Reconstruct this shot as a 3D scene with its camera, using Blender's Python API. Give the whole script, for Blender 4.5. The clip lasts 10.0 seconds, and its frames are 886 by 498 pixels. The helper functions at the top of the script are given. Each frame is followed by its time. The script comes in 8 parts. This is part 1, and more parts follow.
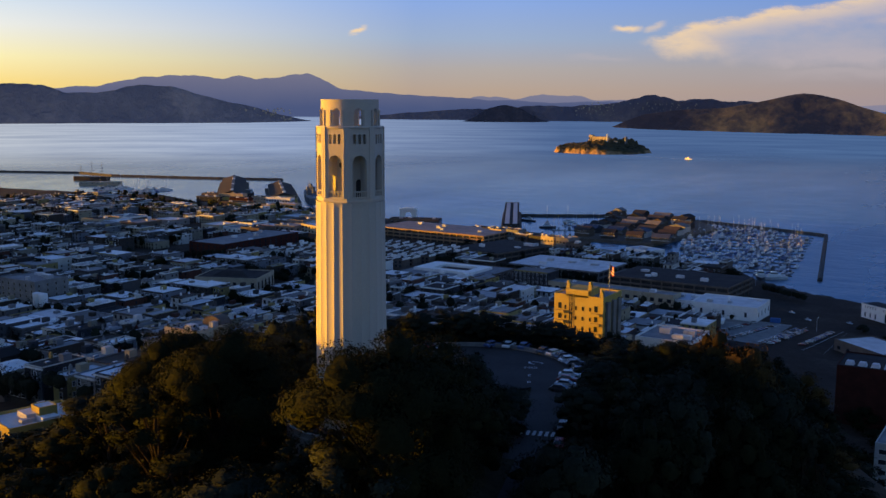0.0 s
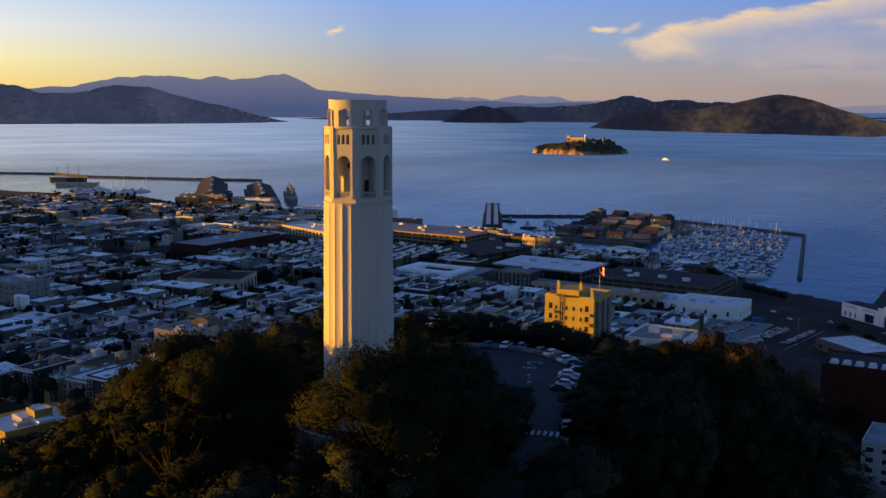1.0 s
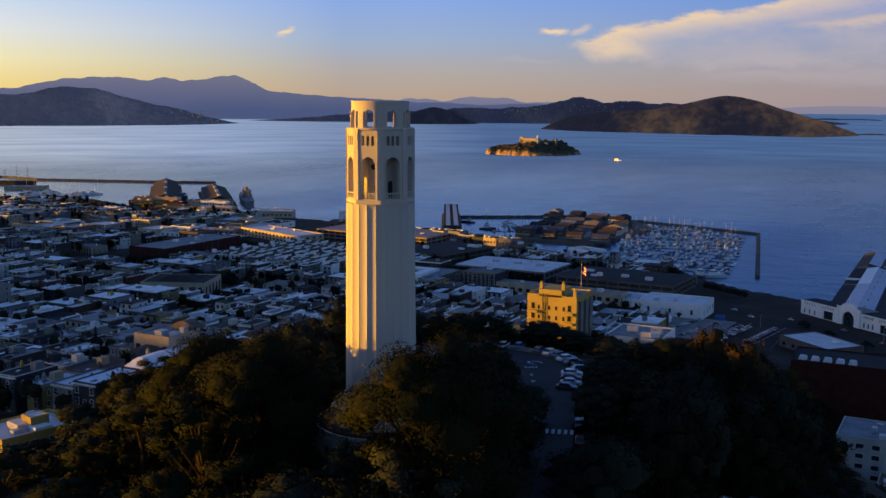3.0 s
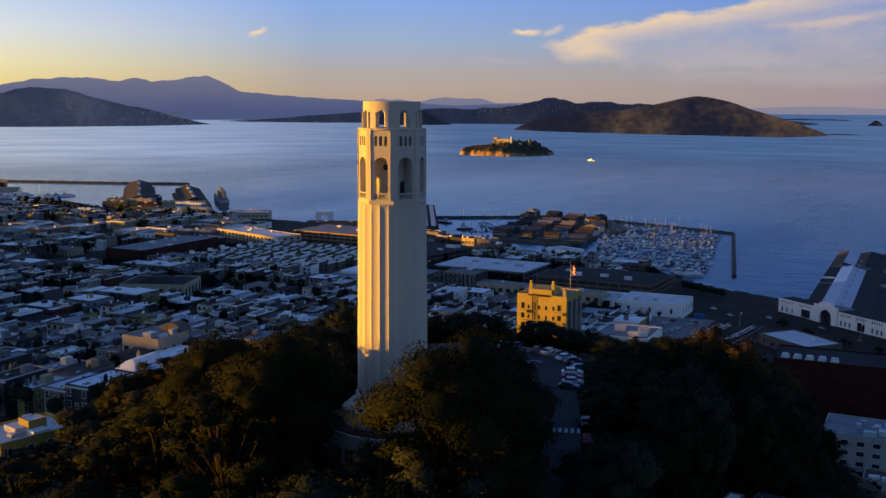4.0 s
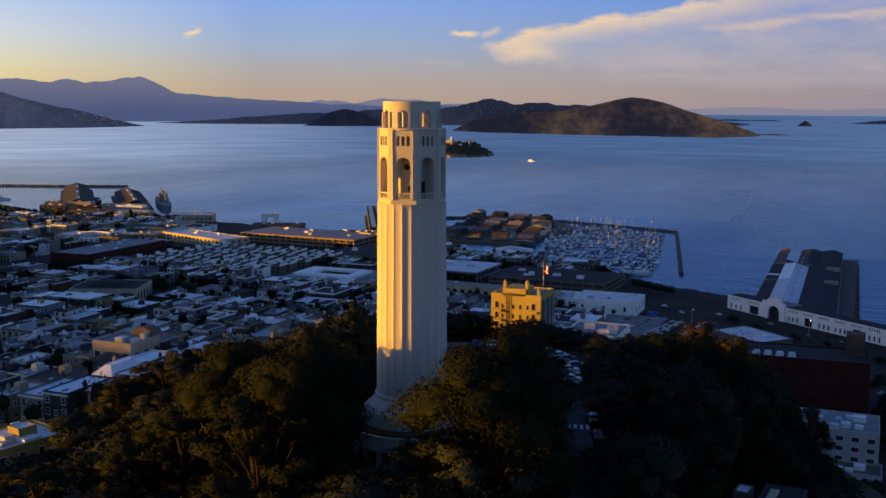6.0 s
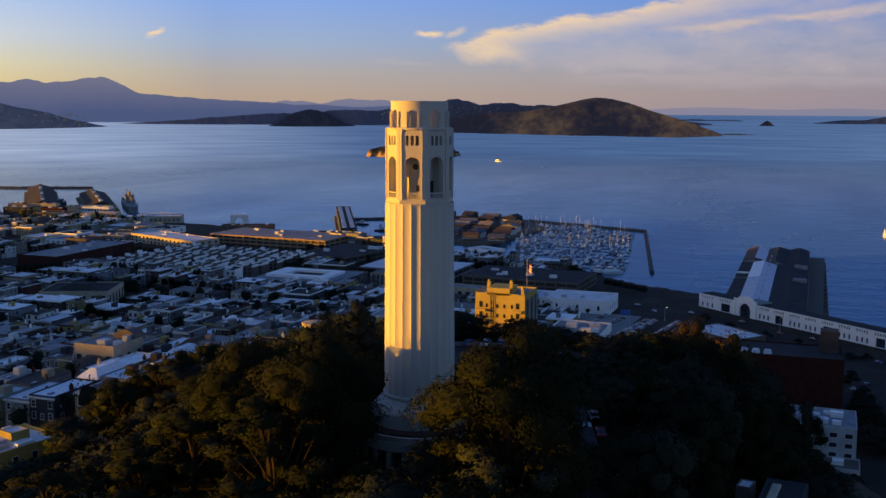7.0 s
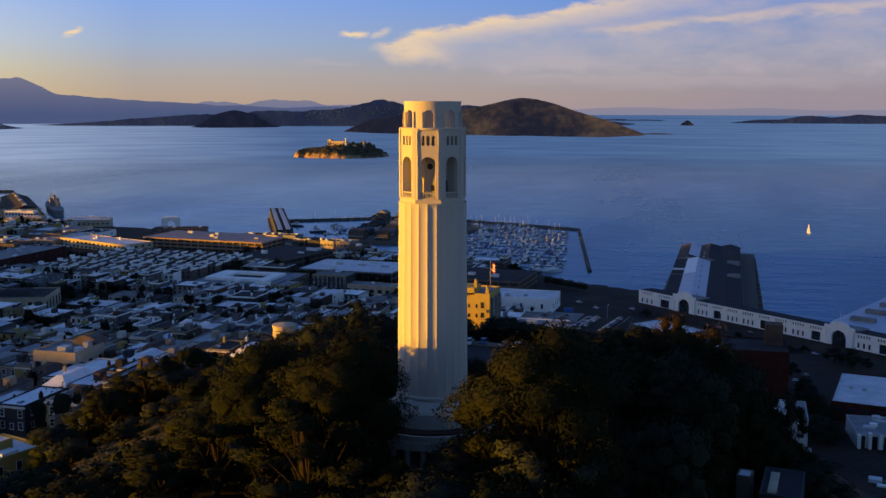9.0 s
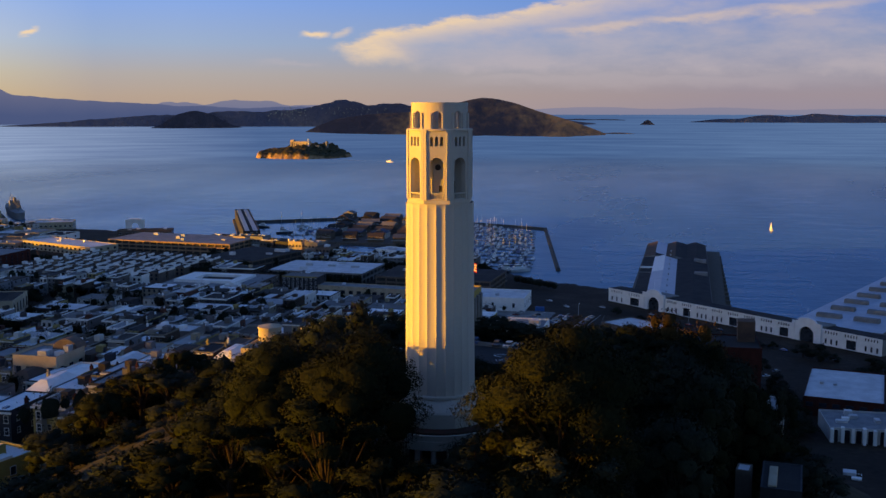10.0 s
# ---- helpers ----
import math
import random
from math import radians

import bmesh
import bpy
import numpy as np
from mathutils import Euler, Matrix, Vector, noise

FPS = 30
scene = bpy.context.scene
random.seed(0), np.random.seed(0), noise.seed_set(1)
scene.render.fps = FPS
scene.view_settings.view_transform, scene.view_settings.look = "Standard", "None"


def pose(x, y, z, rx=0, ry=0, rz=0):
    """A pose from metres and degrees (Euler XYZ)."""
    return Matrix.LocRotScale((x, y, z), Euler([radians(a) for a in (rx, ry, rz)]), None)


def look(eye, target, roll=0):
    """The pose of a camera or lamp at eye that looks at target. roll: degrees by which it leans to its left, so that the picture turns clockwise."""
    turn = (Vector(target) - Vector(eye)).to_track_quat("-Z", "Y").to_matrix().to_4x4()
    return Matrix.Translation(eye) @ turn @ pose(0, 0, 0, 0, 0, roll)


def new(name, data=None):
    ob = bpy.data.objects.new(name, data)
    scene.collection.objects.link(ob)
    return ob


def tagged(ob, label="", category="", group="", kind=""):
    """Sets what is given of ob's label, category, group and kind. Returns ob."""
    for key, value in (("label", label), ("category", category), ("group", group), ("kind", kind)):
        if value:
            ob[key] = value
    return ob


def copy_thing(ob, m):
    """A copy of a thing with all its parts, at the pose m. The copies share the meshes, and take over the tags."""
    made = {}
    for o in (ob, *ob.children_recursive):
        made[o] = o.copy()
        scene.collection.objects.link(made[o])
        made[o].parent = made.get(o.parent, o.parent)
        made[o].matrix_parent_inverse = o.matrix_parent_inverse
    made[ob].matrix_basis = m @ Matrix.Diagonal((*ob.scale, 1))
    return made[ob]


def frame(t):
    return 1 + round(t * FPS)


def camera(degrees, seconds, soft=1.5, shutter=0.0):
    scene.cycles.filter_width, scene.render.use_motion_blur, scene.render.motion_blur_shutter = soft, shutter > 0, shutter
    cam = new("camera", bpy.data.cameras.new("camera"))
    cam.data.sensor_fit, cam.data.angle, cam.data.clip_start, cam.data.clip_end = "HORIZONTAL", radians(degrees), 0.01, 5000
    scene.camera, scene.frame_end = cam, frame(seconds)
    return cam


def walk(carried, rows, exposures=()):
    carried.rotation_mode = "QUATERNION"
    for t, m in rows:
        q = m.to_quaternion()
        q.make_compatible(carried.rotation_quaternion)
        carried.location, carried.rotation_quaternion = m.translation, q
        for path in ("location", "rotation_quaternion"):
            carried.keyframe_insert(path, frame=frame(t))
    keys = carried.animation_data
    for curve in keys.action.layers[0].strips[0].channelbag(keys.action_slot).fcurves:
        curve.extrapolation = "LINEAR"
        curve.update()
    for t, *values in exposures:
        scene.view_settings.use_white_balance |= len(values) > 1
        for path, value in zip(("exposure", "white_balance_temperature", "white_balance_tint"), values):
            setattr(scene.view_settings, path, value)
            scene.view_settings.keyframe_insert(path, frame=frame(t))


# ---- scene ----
cam = camera(46.99, 10.0)
PATH = [
    (0, (89.98, -122.26, 146.87), (38.8, -37.55, 132.54), 0.30),
    (0.5, (88.06, -123.36, 146.82), (37.84, -38.07, 132.54), 0.32),
    (1, (86.02, -124.59, 146.8), (36.78, -38.73, 132.55), 0.33),
    (1.5, (83.88, -125.92, 146.77), (35.64, -39.48, 132.56), 0.33),
    (2, (81.65, -127.31, 146.76), (34.44, -40.3, 132.59), 0.32),
    (2.5, (79.32, -128.76, 146.74), (33.19, -41.16, 132.61), 0.31),
    (4, (71.81, -133.16, 146.65), (29.25, -43.76, 132.63), 0.27),
    (4.5, (69.16, -134.6, 146.6), (27.9, -44.59, 132.62), 0.26),
    (5, (66.44, -136.02, 146.55), (26.55, -45.38, 132.6), 0.24),
    (5.5, (63.65, -137.4, 146.49), (25.21, -46.14, 132.58), 0.23),
    (7, (54.93, -141.32, 146.31), (21.2, -48.21, 132.47), 0.18),
    (7.5, (51.91, -142.57, 146.26), (19.88, -48.86, 132.44), 0.16),
    (8, (48.85, -143.81, 146.23), (18.55, -49.51, 132.43), 0.13),
    (8.5, (45.74, -145.04, 146.22), (17.22, -50.19, 132.42), 0.10),
    (9, (42.59, -146.28, 146.23), (15.87, -50.9, 132.45), 0.05),
    (9.5, (39.39, -147.55, 146.29), (14.49, -51.69, 132.51), 0.00),
    (10, (36.15, -148.88, 146.39), (13.08, -52.56, 132.61), -0.07),
]
walk(cam, [(t, look(eye, target, roll)) for t, eye, target, roll in PATH], exposures=((0, 0.0), (10, 0.0)))

# ---- light ----
# World axes: y runs along the city's north-going streets, the tower stands at the origin, z = 0 is the sea.
EYE = Vector((64.0, -137.0, 146.5))          # middle of the flight, origin of the far distance
SUN_DIR = Vector((-0.927, -0.375, 0.0)).normalized()
SUN_EL = radians(2.7)

world = bpy.data.worlds.new("dusk_sky")
scene.world = world
world.use_nodes = True
wn = world.node_tree
for n in list(wn.nodes):
    wn.nodes.remove(n)
sky = wn.nodes.new("ShaderNodeTexSky")
sky.sky_type = "NISHITA"
sky.sun_disc = False
sky.sun_elevation = SUN_EL
sky.sun_rotation = math.atan2(SUN_DIR.x, SUN_DIR.y)
sky.air_density, sky.dust_density, sky.ozone_density = 1.0, 0.6, 2.5
bg = wn.nodes.new("ShaderNodeBackground")
bg.inputs["Strength"].default_value = 0.35
wo = wn.nodes.new("ShaderNodeOutputWorld")
tint = wn.nodes.new("ShaderNodeMix")
tint.data_type, tint.blend_type = "RGBA", "MULTIPLY"
tint.inputs[0].default_value = 1.0
tint.inputs[7].default_value = (0.81, 0.84, 1.13, 1)      # clear winter air
wn.links.new(sky.outputs[0], tint.inputs[6])
wn.links.new(tint.outputs[2], bg.inputs[0])
wn.links.new(bg.outputs[0], wo.inputs[0])

sun_data = bpy.data.lights.new("sun", "SUN")
sun_data.energy, sun_data.angle, sun_data.color = 10.5, radians(0.6), (1.0, 0.45, 0.0)
sun = new("sun", sun_data)
sun.matrix_world = look((0, 0, 0), tuple(-Vector((SUN_DIR.x * math.cos(SUN_EL), SUN_DIR.y * math.cos(SUN_EL), math.sin(SUN_EL)))))


# ---- materials ----
class Nodes:
    """A node tree with short calls."""

    def __init__(self, name):
        self.m = bpy.data.materials.new(name)
        self.m.use_nodes = True
        self.t = self.m.node_tree
        self.t.nodes.clear()
        self.out = self.t.nodes.new("ShaderNodeOutputMaterial")

    def put(self, kind, **inputs):
        n = self.t.nodes.new(kind)
        for k, v in inputs.items():
            self.set(n, k.replace("_", " "), v)
        return n

    def set(self, n, key, v):
        sock = n.inputs[int(key)] if key.isdigit() else n.inputs[key]
        if isinstance(v, bpy.types.NodeSocket):
            self.t.links.new(v, sock)
        else:
            sock.default_value = v

    def math(self, op, a, b=0.0, c=0.0):
        n = self.t.nodes.new("ShaderNodeMath")
        n.operation = op
        for i, v in enumerate((a, b, c)):
            self.set(n, str(i), v)
        return n.outputs[0]

    def coord(self, which="Object"):
        return self.put("ShaderNodeTexCoord").outputs[which]

    def noise(self, vec, scale, detail=4.0, rough=0.55, stretch=None):
        if stretch:
            mp = self.put("ShaderNodeMapping", Vector=vec)
            mp.inputs["Scale"].default_value = stretch
            vec = mp.outputs[0]
        n = self.put("ShaderNodeTexNoise", Vector=vec, Scale=scale, Detail=detail, Roughness=rough)
        return n.outputs["Fac"]

    def ramp(self, fac, stops, hard=False):
        n = self.put("ShaderNodeValToRGB", Fac=fac)
        e = n.color_ramp.elements
        n.color_ramp.interpolation = "CONSTANT" if hard else "LINEAR"
        while len(e) < len(stops):
            e.new(0.5)
        for el, (p, c) in zip(e, stops):
            el.position, el.color = p, (*c, 1) if len(c) == 3 else c
        return n.outputs[0]

    def mix(self, fac, a, b, blend="MIX"):
        n = self.t.nodes.new("ShaderNodeMix")
        n.data_type, n.blend_type = "RGBA", blend
        for sock, v in ((n.inputs[0], fac), (n.inputs[6], a), (n.inputs[7], b)):
            if isinstance(v, bpy.types.NodeSocket):
                self.t.links.new(v, sock)
            else:
                sock.default_value = (*v, 1) if isinstance(v, tuple) and len(v) == 3 else v
        return n.outputs[2]

    def bump(self, height, strength=0.3, distance=0.1, normal=None):
        n = self.put("ShaderNodeBump", Height=height, Strength=strength, Distance=distance)
        if normal is not None:
            self.set(n, "Normal", normal)
        return n.outputs[0]

    def done(self, color, rough=0.8, normal=None, metal=0.0, **more):
        b = self.put("ShaderNodeBsdfPrincipled")
        self.set(b, "Base Color", (*color, 1) if isinstance(color, tuple) and len(color) == 3 else color)
        self.set(b, "Roughness", rough)
        self.set(b, "Metallic", metal)
        if normal is not None:
            self.set(b, "Normal", normal)
        self.set(b, "Specular IOR Level", 0.5 if rough is not None and not isinstance(rough, (int, float)) or rough < 0.5 else 0.15)
        for k, v in more.items():
            self.set(b, k.replace("_", " "), v)
        self.t.links.new(b.outputs[0], self.out.inputs[0])
        return self.m


def surface(name, color, dark=None, scale=0.6, fine=6.0, rough=0.8, bump=0.25, amount=0.5, streak=None):
    """A plain surface with stains at one scale and grain at another."""
    k = Nodes(name)
    co = k.coord()
    dark = dark or tuple(c * 0.68 for c in color)
    big = k.noise(co, scale, 5, 0.6, streak)
    small = k.noise(co, fine, 3, 0.6)
    f = k.math("ADD", k.math("MULTIPLY", big, 0.7), k.math("MULTIPLY", small, 0.3))
    c = k.ramp(f, [(0.5 - 0.3 * amount, dark), (0.5 + 0.25 * amount, color)])
    return k.done(c, rough, k.bump(small, bump, 0.05))


def varied(name, stops, scale=0.5, rough=0.85, island=False, amount=0.35):
    """A surface whose colour is picked per object, or per loose piece, from a row of paints."""
    k = Nodes(name)
    if island:
        rnd = k.put("ShaderNodeNewGeometry").outputs["Random Per Island"]
    else:
        rnd = k.put("ShaderNodeObjectInfo").outputs["Random"]
    base = k.ramp(rnd, [(i / len(stops), c) for i, c in enumerate(stops)], hard=True)
    co = k.coord()
    stain = k.noise(co, scale, 5, 0.65)
    grain = k.noise(co, 5.0, 2)
    worn = k.ramp(k.math("ADD", k.math("MULTIPLY", stain, 0.75), k.math("MULTIPLY", grain, 0.25)),
                  [(0.28, (1 - amount,) * 3), (0.62, (1.0, 1.0, 1.0))])
    return k.done(k.mix(1.0, base, worn, "MULTIPLY"), rough, k.bump(grain, 0.2, 0.05))


def glass(name, color=(0.02, 0.025, 0.035), rough=0.08):
    k = Nodes(name)
    n = k.noise(k.coord(), 0.4, 2)
    return k.done(k.ramp(n, [(0.3, tuple(c * 0.5 for c in color)), (0.7, tuple(c * 1.8 for c in color))]), rough, None, 0.0, Specular_IOR_Level=0.7)


CONCRETE = surface("tower_concrete", (0.55, 0.505, 0.45), (0.46, 0.42, 0.375), 0.18, 3.0, 0.85, 0.3, 0.7, (1, 1, 0.18))
CONCRETE_GREY = surface("grey_concrete", (0.26, 0.245, 0.23), (0.15, 0.145, 0.14), 0.2, 2.0, 0.9)
WHITE = surface("white_paint", (0.84, 0.83, 0.81), (0.72, 0.71, 0.69), 0.3, 3.0, 0.6)
CREAM = surface("cream_stucco", (0.48, 0.40, 0.29), (0.36, 0.30, 0.21), 0.25, 3.0, 0.85)
YELLOW = surface("yellow_stucco", (0.44, 0.34, 0.10), (0.37, 0.27, 0.08), 0.2, 3.0, 0.85)
BRICK = surface("red_brick", (0.066, 0.019, 0.014), (0.034, 0.011, 0.009), 0.3, 8.0, 0.9)
BROWN = surface("brown_concrete", (0.17, 0.135, 0.11), (0.10, 0.08, 0.07), 0.2, 2.0, 0.9)
DARK = surface("dark_paint", (0.05, 0.048, 0.05), (0.03, 0.03, 0.032), 0.5, 3.0, 0.7)
BLUE = surface("blue_paint", (0.06, 0.16, 0.42), None, 0.5, 3.0, 0.6)
ASPHALT = surface("asphalt", (0.060, 0.056, 0.055), (0.036, 0.034, 0.034), 0.08, 2.0, 0.9, 0.3)
PAINT_LINE = surface("road_paint", (0.62, 0.62, 0.60), (0.35, 0.35, 0.35), 1.5, 8.0, 0.7)
ROOF_GREY = surface("grey_roof_felt", (0.27, 0.27, 0.28), (0.16, 0.16, 0.17), 0.15, 2.5, 0.85)
ROOF_LIGHT = surface("pale_roof_coating", (0.68, 0.68, 0.70), (0.46, 0.46, 0.48), 0.12, 2.0, 0.7)
ROOF_DARK = surface("dark_roof_tar", (0.045, 0.042, 0.042), (0.022, 0.022, 0.024), 0.12, 2.0, 0.95)
ROOF_BROWN = surface("rusty_brown_roof", (0.13, 0.085, 0.06), (0.06, 0.045, 0.04), 0.1, 1.5, 0.9)
ROOF_METAL = surface("blue_grey_roof_sheet", (0.42, 0.45, 0.52), (0.30, 0.33, 0.40), 0.1, 1.5, 0.45)
TILE_DARK = surface("terrace_planting", (0.08, 0.035, 0.03), (0.03, 0.03, 0.02), 0.8, 3.0, 0.9)
METAL = surface("galvanised_metal", (0.45, 0.46, 0.48), None, 0.8, 4.0, 0.4)
STEEL = surface("grey_ship_paint", (0.22, 0.23, 0.24), (0.13, 0.12, 0.12), 0.12, 1.5, 0.6)
TIMBER = surface("weathered_timber", (0.16, 0.13, 0.10), (0.07, 0.06, 0.05), 0.4, 4.0, 0.9)
ROCK = surface("breakwater_rock", (0.11, 0.10, 0.09), (0.05, 0.05, 0.05), 0.2, 1.0, 0.95, 0.6)
GLASS = glass("window_glass")
GLASS_BLUE = glass("blue_window_glass", (0.03, 0.05, 0.09), 0.15)
BARK = surface("bark", (0.034, 0.022, 0.015), (0.015, 0.011, 0.008), 0.8, 6.0, 0.95, 0.6)
TYRE = surface("tyre_rubber", (0.02, 0.02, 0.02), None, 2.0, 9.0, 0.9)
WALLS = [(0.72, 0.71, 0.69), (0.060, 0.050, 0.044), (0.28, 0.25, 0.20), (0.22, 0.22, 0.23), (0.085, 0.066, 0.054), (0.42, 0.36, 0.25), (0.048, 0.050, 0.060), (0.24, 0.245, 0.265), (0.62, 0.60, 0.55), (0.12, 0.052, 0.038), (0.38, 0.30, 0.12), (0.15, 0.14, 0.135), (0.070, 0.063, 0.058), (0.36, 0.34, 0.31), (0.10, 0.097, 0.10)]
ROOFS = [(0.88, 0.89, 0.90), (0.045, 0.042, 0.042), (0.46, 0.465, 0.48), (0.060, 0.055, 0.052), (0.80, 0.82, 0.86), (0.20, 0.195, 0.195), (0.036, 0.034, 0.036), (0.62, 0.63, 0.66), (0.11, 0.085, 0.070), (0.90, 0.90, 0.90), (0.32, 0.32, 0.33)]
def deepened(paints, keep):
    """Weathered paints: pale ones stay pale, the rest are duller."""
    return [tuple(v * (keep if max(c) > 0.5 else 0.85) for v in c) for c in paints]


WALLS, ROOFS = deepened(WALLS, 0.92), deepened(ROOFS, 1.0)
WALL_VAR = varied("house_wall_paint", WALLS, 0.3)
ROOF_VAR = varied("house_roof_felt", ROOFS, 0.2)
WALL_ISLE = varied("row_house_wall_paint", WALLS, 0.2, island=True)
ROOF_ISLE = varied("row_house_roof_felt", ROOFS, 0.15, island=True)
TRIM_VAR = varied("house_trim_paint", [(0.72, 0.71, 0.68), (0.60, 0.56, 0.48), (0.75, 0.74, 0.72), (0.30, 0.28, 0.26)], 0.5)
CAR_VAR = varied("car_paint", [(0.75, 0.75, 0.76), (0.05, 0.05, 0.055), (0.45, 0.46, 0.48), (0.10, 0.11, 0.13), (0.65, 0.64, 0.62), (0.22, 0.04, 0.04), (0.08, 0.12, 0.25), (0.30, 0.31, 0.32)], 1.0, 0.25, amount=0.1)
HULL_VAR = varied("hull_paint", [(0.76, 0.77, 0.78), (0.12, 0.13, 0.16), (0.78, 0.78, 0.78), (0.05, 0.09, 0.24), (0.62, 0.62, 0.63), (0.04, 0.04, 0.05), (0.85, 0.84, 0.82)], 1.0, 0.3, amount=0.15)


def leaf(name, stops):
    k = Nodes(name)
    rnd = k.put("ShaderNodeNewGeometry").outputs["Random Per Island"]
    ob = k.put("ShaderNodeObjectInfo").outputs["Random"]
    co = k.coord()
    n = k.noise(co, 0.25, 3)
    f = k.math("ADD", k.math("MULTIPLY", rnd, 0.25), k.math("ADD", k.math("MULTIPLY", n, 0.55), k.math("MULTIPLY", ob, 0.2)))
    c = k.ramp(f, stops)
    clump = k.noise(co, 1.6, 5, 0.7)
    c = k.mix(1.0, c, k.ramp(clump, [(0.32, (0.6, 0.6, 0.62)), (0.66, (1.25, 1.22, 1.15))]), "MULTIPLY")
    return k.done(c, 0.9, None, 0.0, Specular_IOR_Level=0.05)


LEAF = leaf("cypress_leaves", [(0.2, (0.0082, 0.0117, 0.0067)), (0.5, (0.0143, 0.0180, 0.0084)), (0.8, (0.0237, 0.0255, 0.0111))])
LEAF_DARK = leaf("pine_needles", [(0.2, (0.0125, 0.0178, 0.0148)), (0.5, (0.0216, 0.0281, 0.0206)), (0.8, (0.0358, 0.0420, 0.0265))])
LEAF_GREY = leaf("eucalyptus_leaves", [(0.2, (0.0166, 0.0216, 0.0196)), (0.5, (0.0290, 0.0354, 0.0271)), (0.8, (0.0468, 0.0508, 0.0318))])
LEAF_RUST = leaf("rusty_leaves", [(0.2, (0.0295, 0.0227, 0.0090)), (0.5, (0.0590, 0.0386, 0.0128)), (0.8, (0.0964, 0.0567, 0.0193))])


def water_material():
    k = Nodes("bay_water")
    co = k.coord()
    streak = k.noise(co, 0.0016, 4, 0.6, (1.0, 0.28, 1.0))
    patch = k.noise(co, 0.006, 4, 0.6, (1.0, 0.35, 1.0))
    ripple = k.noise(co, 0.16, 3, 0.6, (1.0, 0.5, 1.0))
    chop = k.noise(co, 0.035, 3, 0.6, (0.5, 1.0, 1.0))
    f = k.math("ADD", k.math("MULTIPLY", streak, 0.6), k.math("MULTIPLY", patch, 0.4))
    c = k.ramp(f, [(0.35, (0.026, 0.086, 0.150)), (0.65, (0.048, 0.132, 0.215))])
    r = k.ramp(f, [(0.40, (0.30, 0.30, 0.30)), (0.60, (0.18, 0.18, 0.18))])
    sky_tilt = k.put("ShaderNodeCombineXYZ", X=-0.035, Y=-0.095, Z=1.0).outputs[0]      # fixed normal tilt, added so the water mirrors sky higher up
    h = k.math("ADD", k.math("MULTIPLY", ripple, 0.8), k.math("MULTIPLY", chop, 2.2))
    return k.done(c, r, k.bump(h, 0.5, 1.2, sky_tilt), 0.0, IOR=1.70)


def ground_material():
    """Paved city, turning to leaf litter and dry grass on the hill round the tower."""
    k = Nodes("city_ground")
    co = k.coord()
    d = k.put("ShaderNodeVectorMath")
    d.operation = "LENGTH"
    k.set(d, "0", co)
    big = k.noise(co, 0.035, 6, 0.65)
    fine = k.noise(co, 0.3, 4, 0.65)
    pave = k.ramp(k.math("ADD", k.math("MULTIPLY", big, 0.6), k.math("MULTIPLY", fine, 0.4)), [(0.34, (0.016, 0.011, 0.008)), (0.52, (0.034, 0.024, 0.017)), (0.68, (0.068, 0.050, 0.037))])
    soil = k.ramp(fine, [(0.3, (0.018, 0.018, 0.010)), (0.7, (0.05, 0.042, 0.022))])
    hill = k.ramp(k.math("ADD", k.math("DIVIDE", d.outputs["Value"], 400.0), k.math("MULTIPLY", big, 0.12)), [(0.40, (0, 0, 0)), (0.48, (1, 1, 1))])
    return k.done(k.mix(hill, soil, pave), 0.95, k.bump(fine, 0.3, 0.1))


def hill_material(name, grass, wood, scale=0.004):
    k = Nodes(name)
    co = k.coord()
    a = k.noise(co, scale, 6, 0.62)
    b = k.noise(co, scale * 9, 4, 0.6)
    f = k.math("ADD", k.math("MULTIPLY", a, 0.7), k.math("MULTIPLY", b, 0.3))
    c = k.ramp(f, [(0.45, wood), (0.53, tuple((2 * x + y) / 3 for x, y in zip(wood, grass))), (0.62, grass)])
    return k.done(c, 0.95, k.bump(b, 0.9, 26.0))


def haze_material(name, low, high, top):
    """Ridges far beyond the bay: the haze of miles of evening air is painted as an emission gradient on this backdrop.
    """
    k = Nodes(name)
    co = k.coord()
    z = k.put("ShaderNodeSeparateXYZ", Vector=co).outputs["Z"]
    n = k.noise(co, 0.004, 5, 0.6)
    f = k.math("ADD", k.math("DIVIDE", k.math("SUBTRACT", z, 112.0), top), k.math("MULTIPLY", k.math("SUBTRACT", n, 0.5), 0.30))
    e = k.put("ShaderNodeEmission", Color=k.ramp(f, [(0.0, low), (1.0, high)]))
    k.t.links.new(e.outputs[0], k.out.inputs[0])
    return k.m


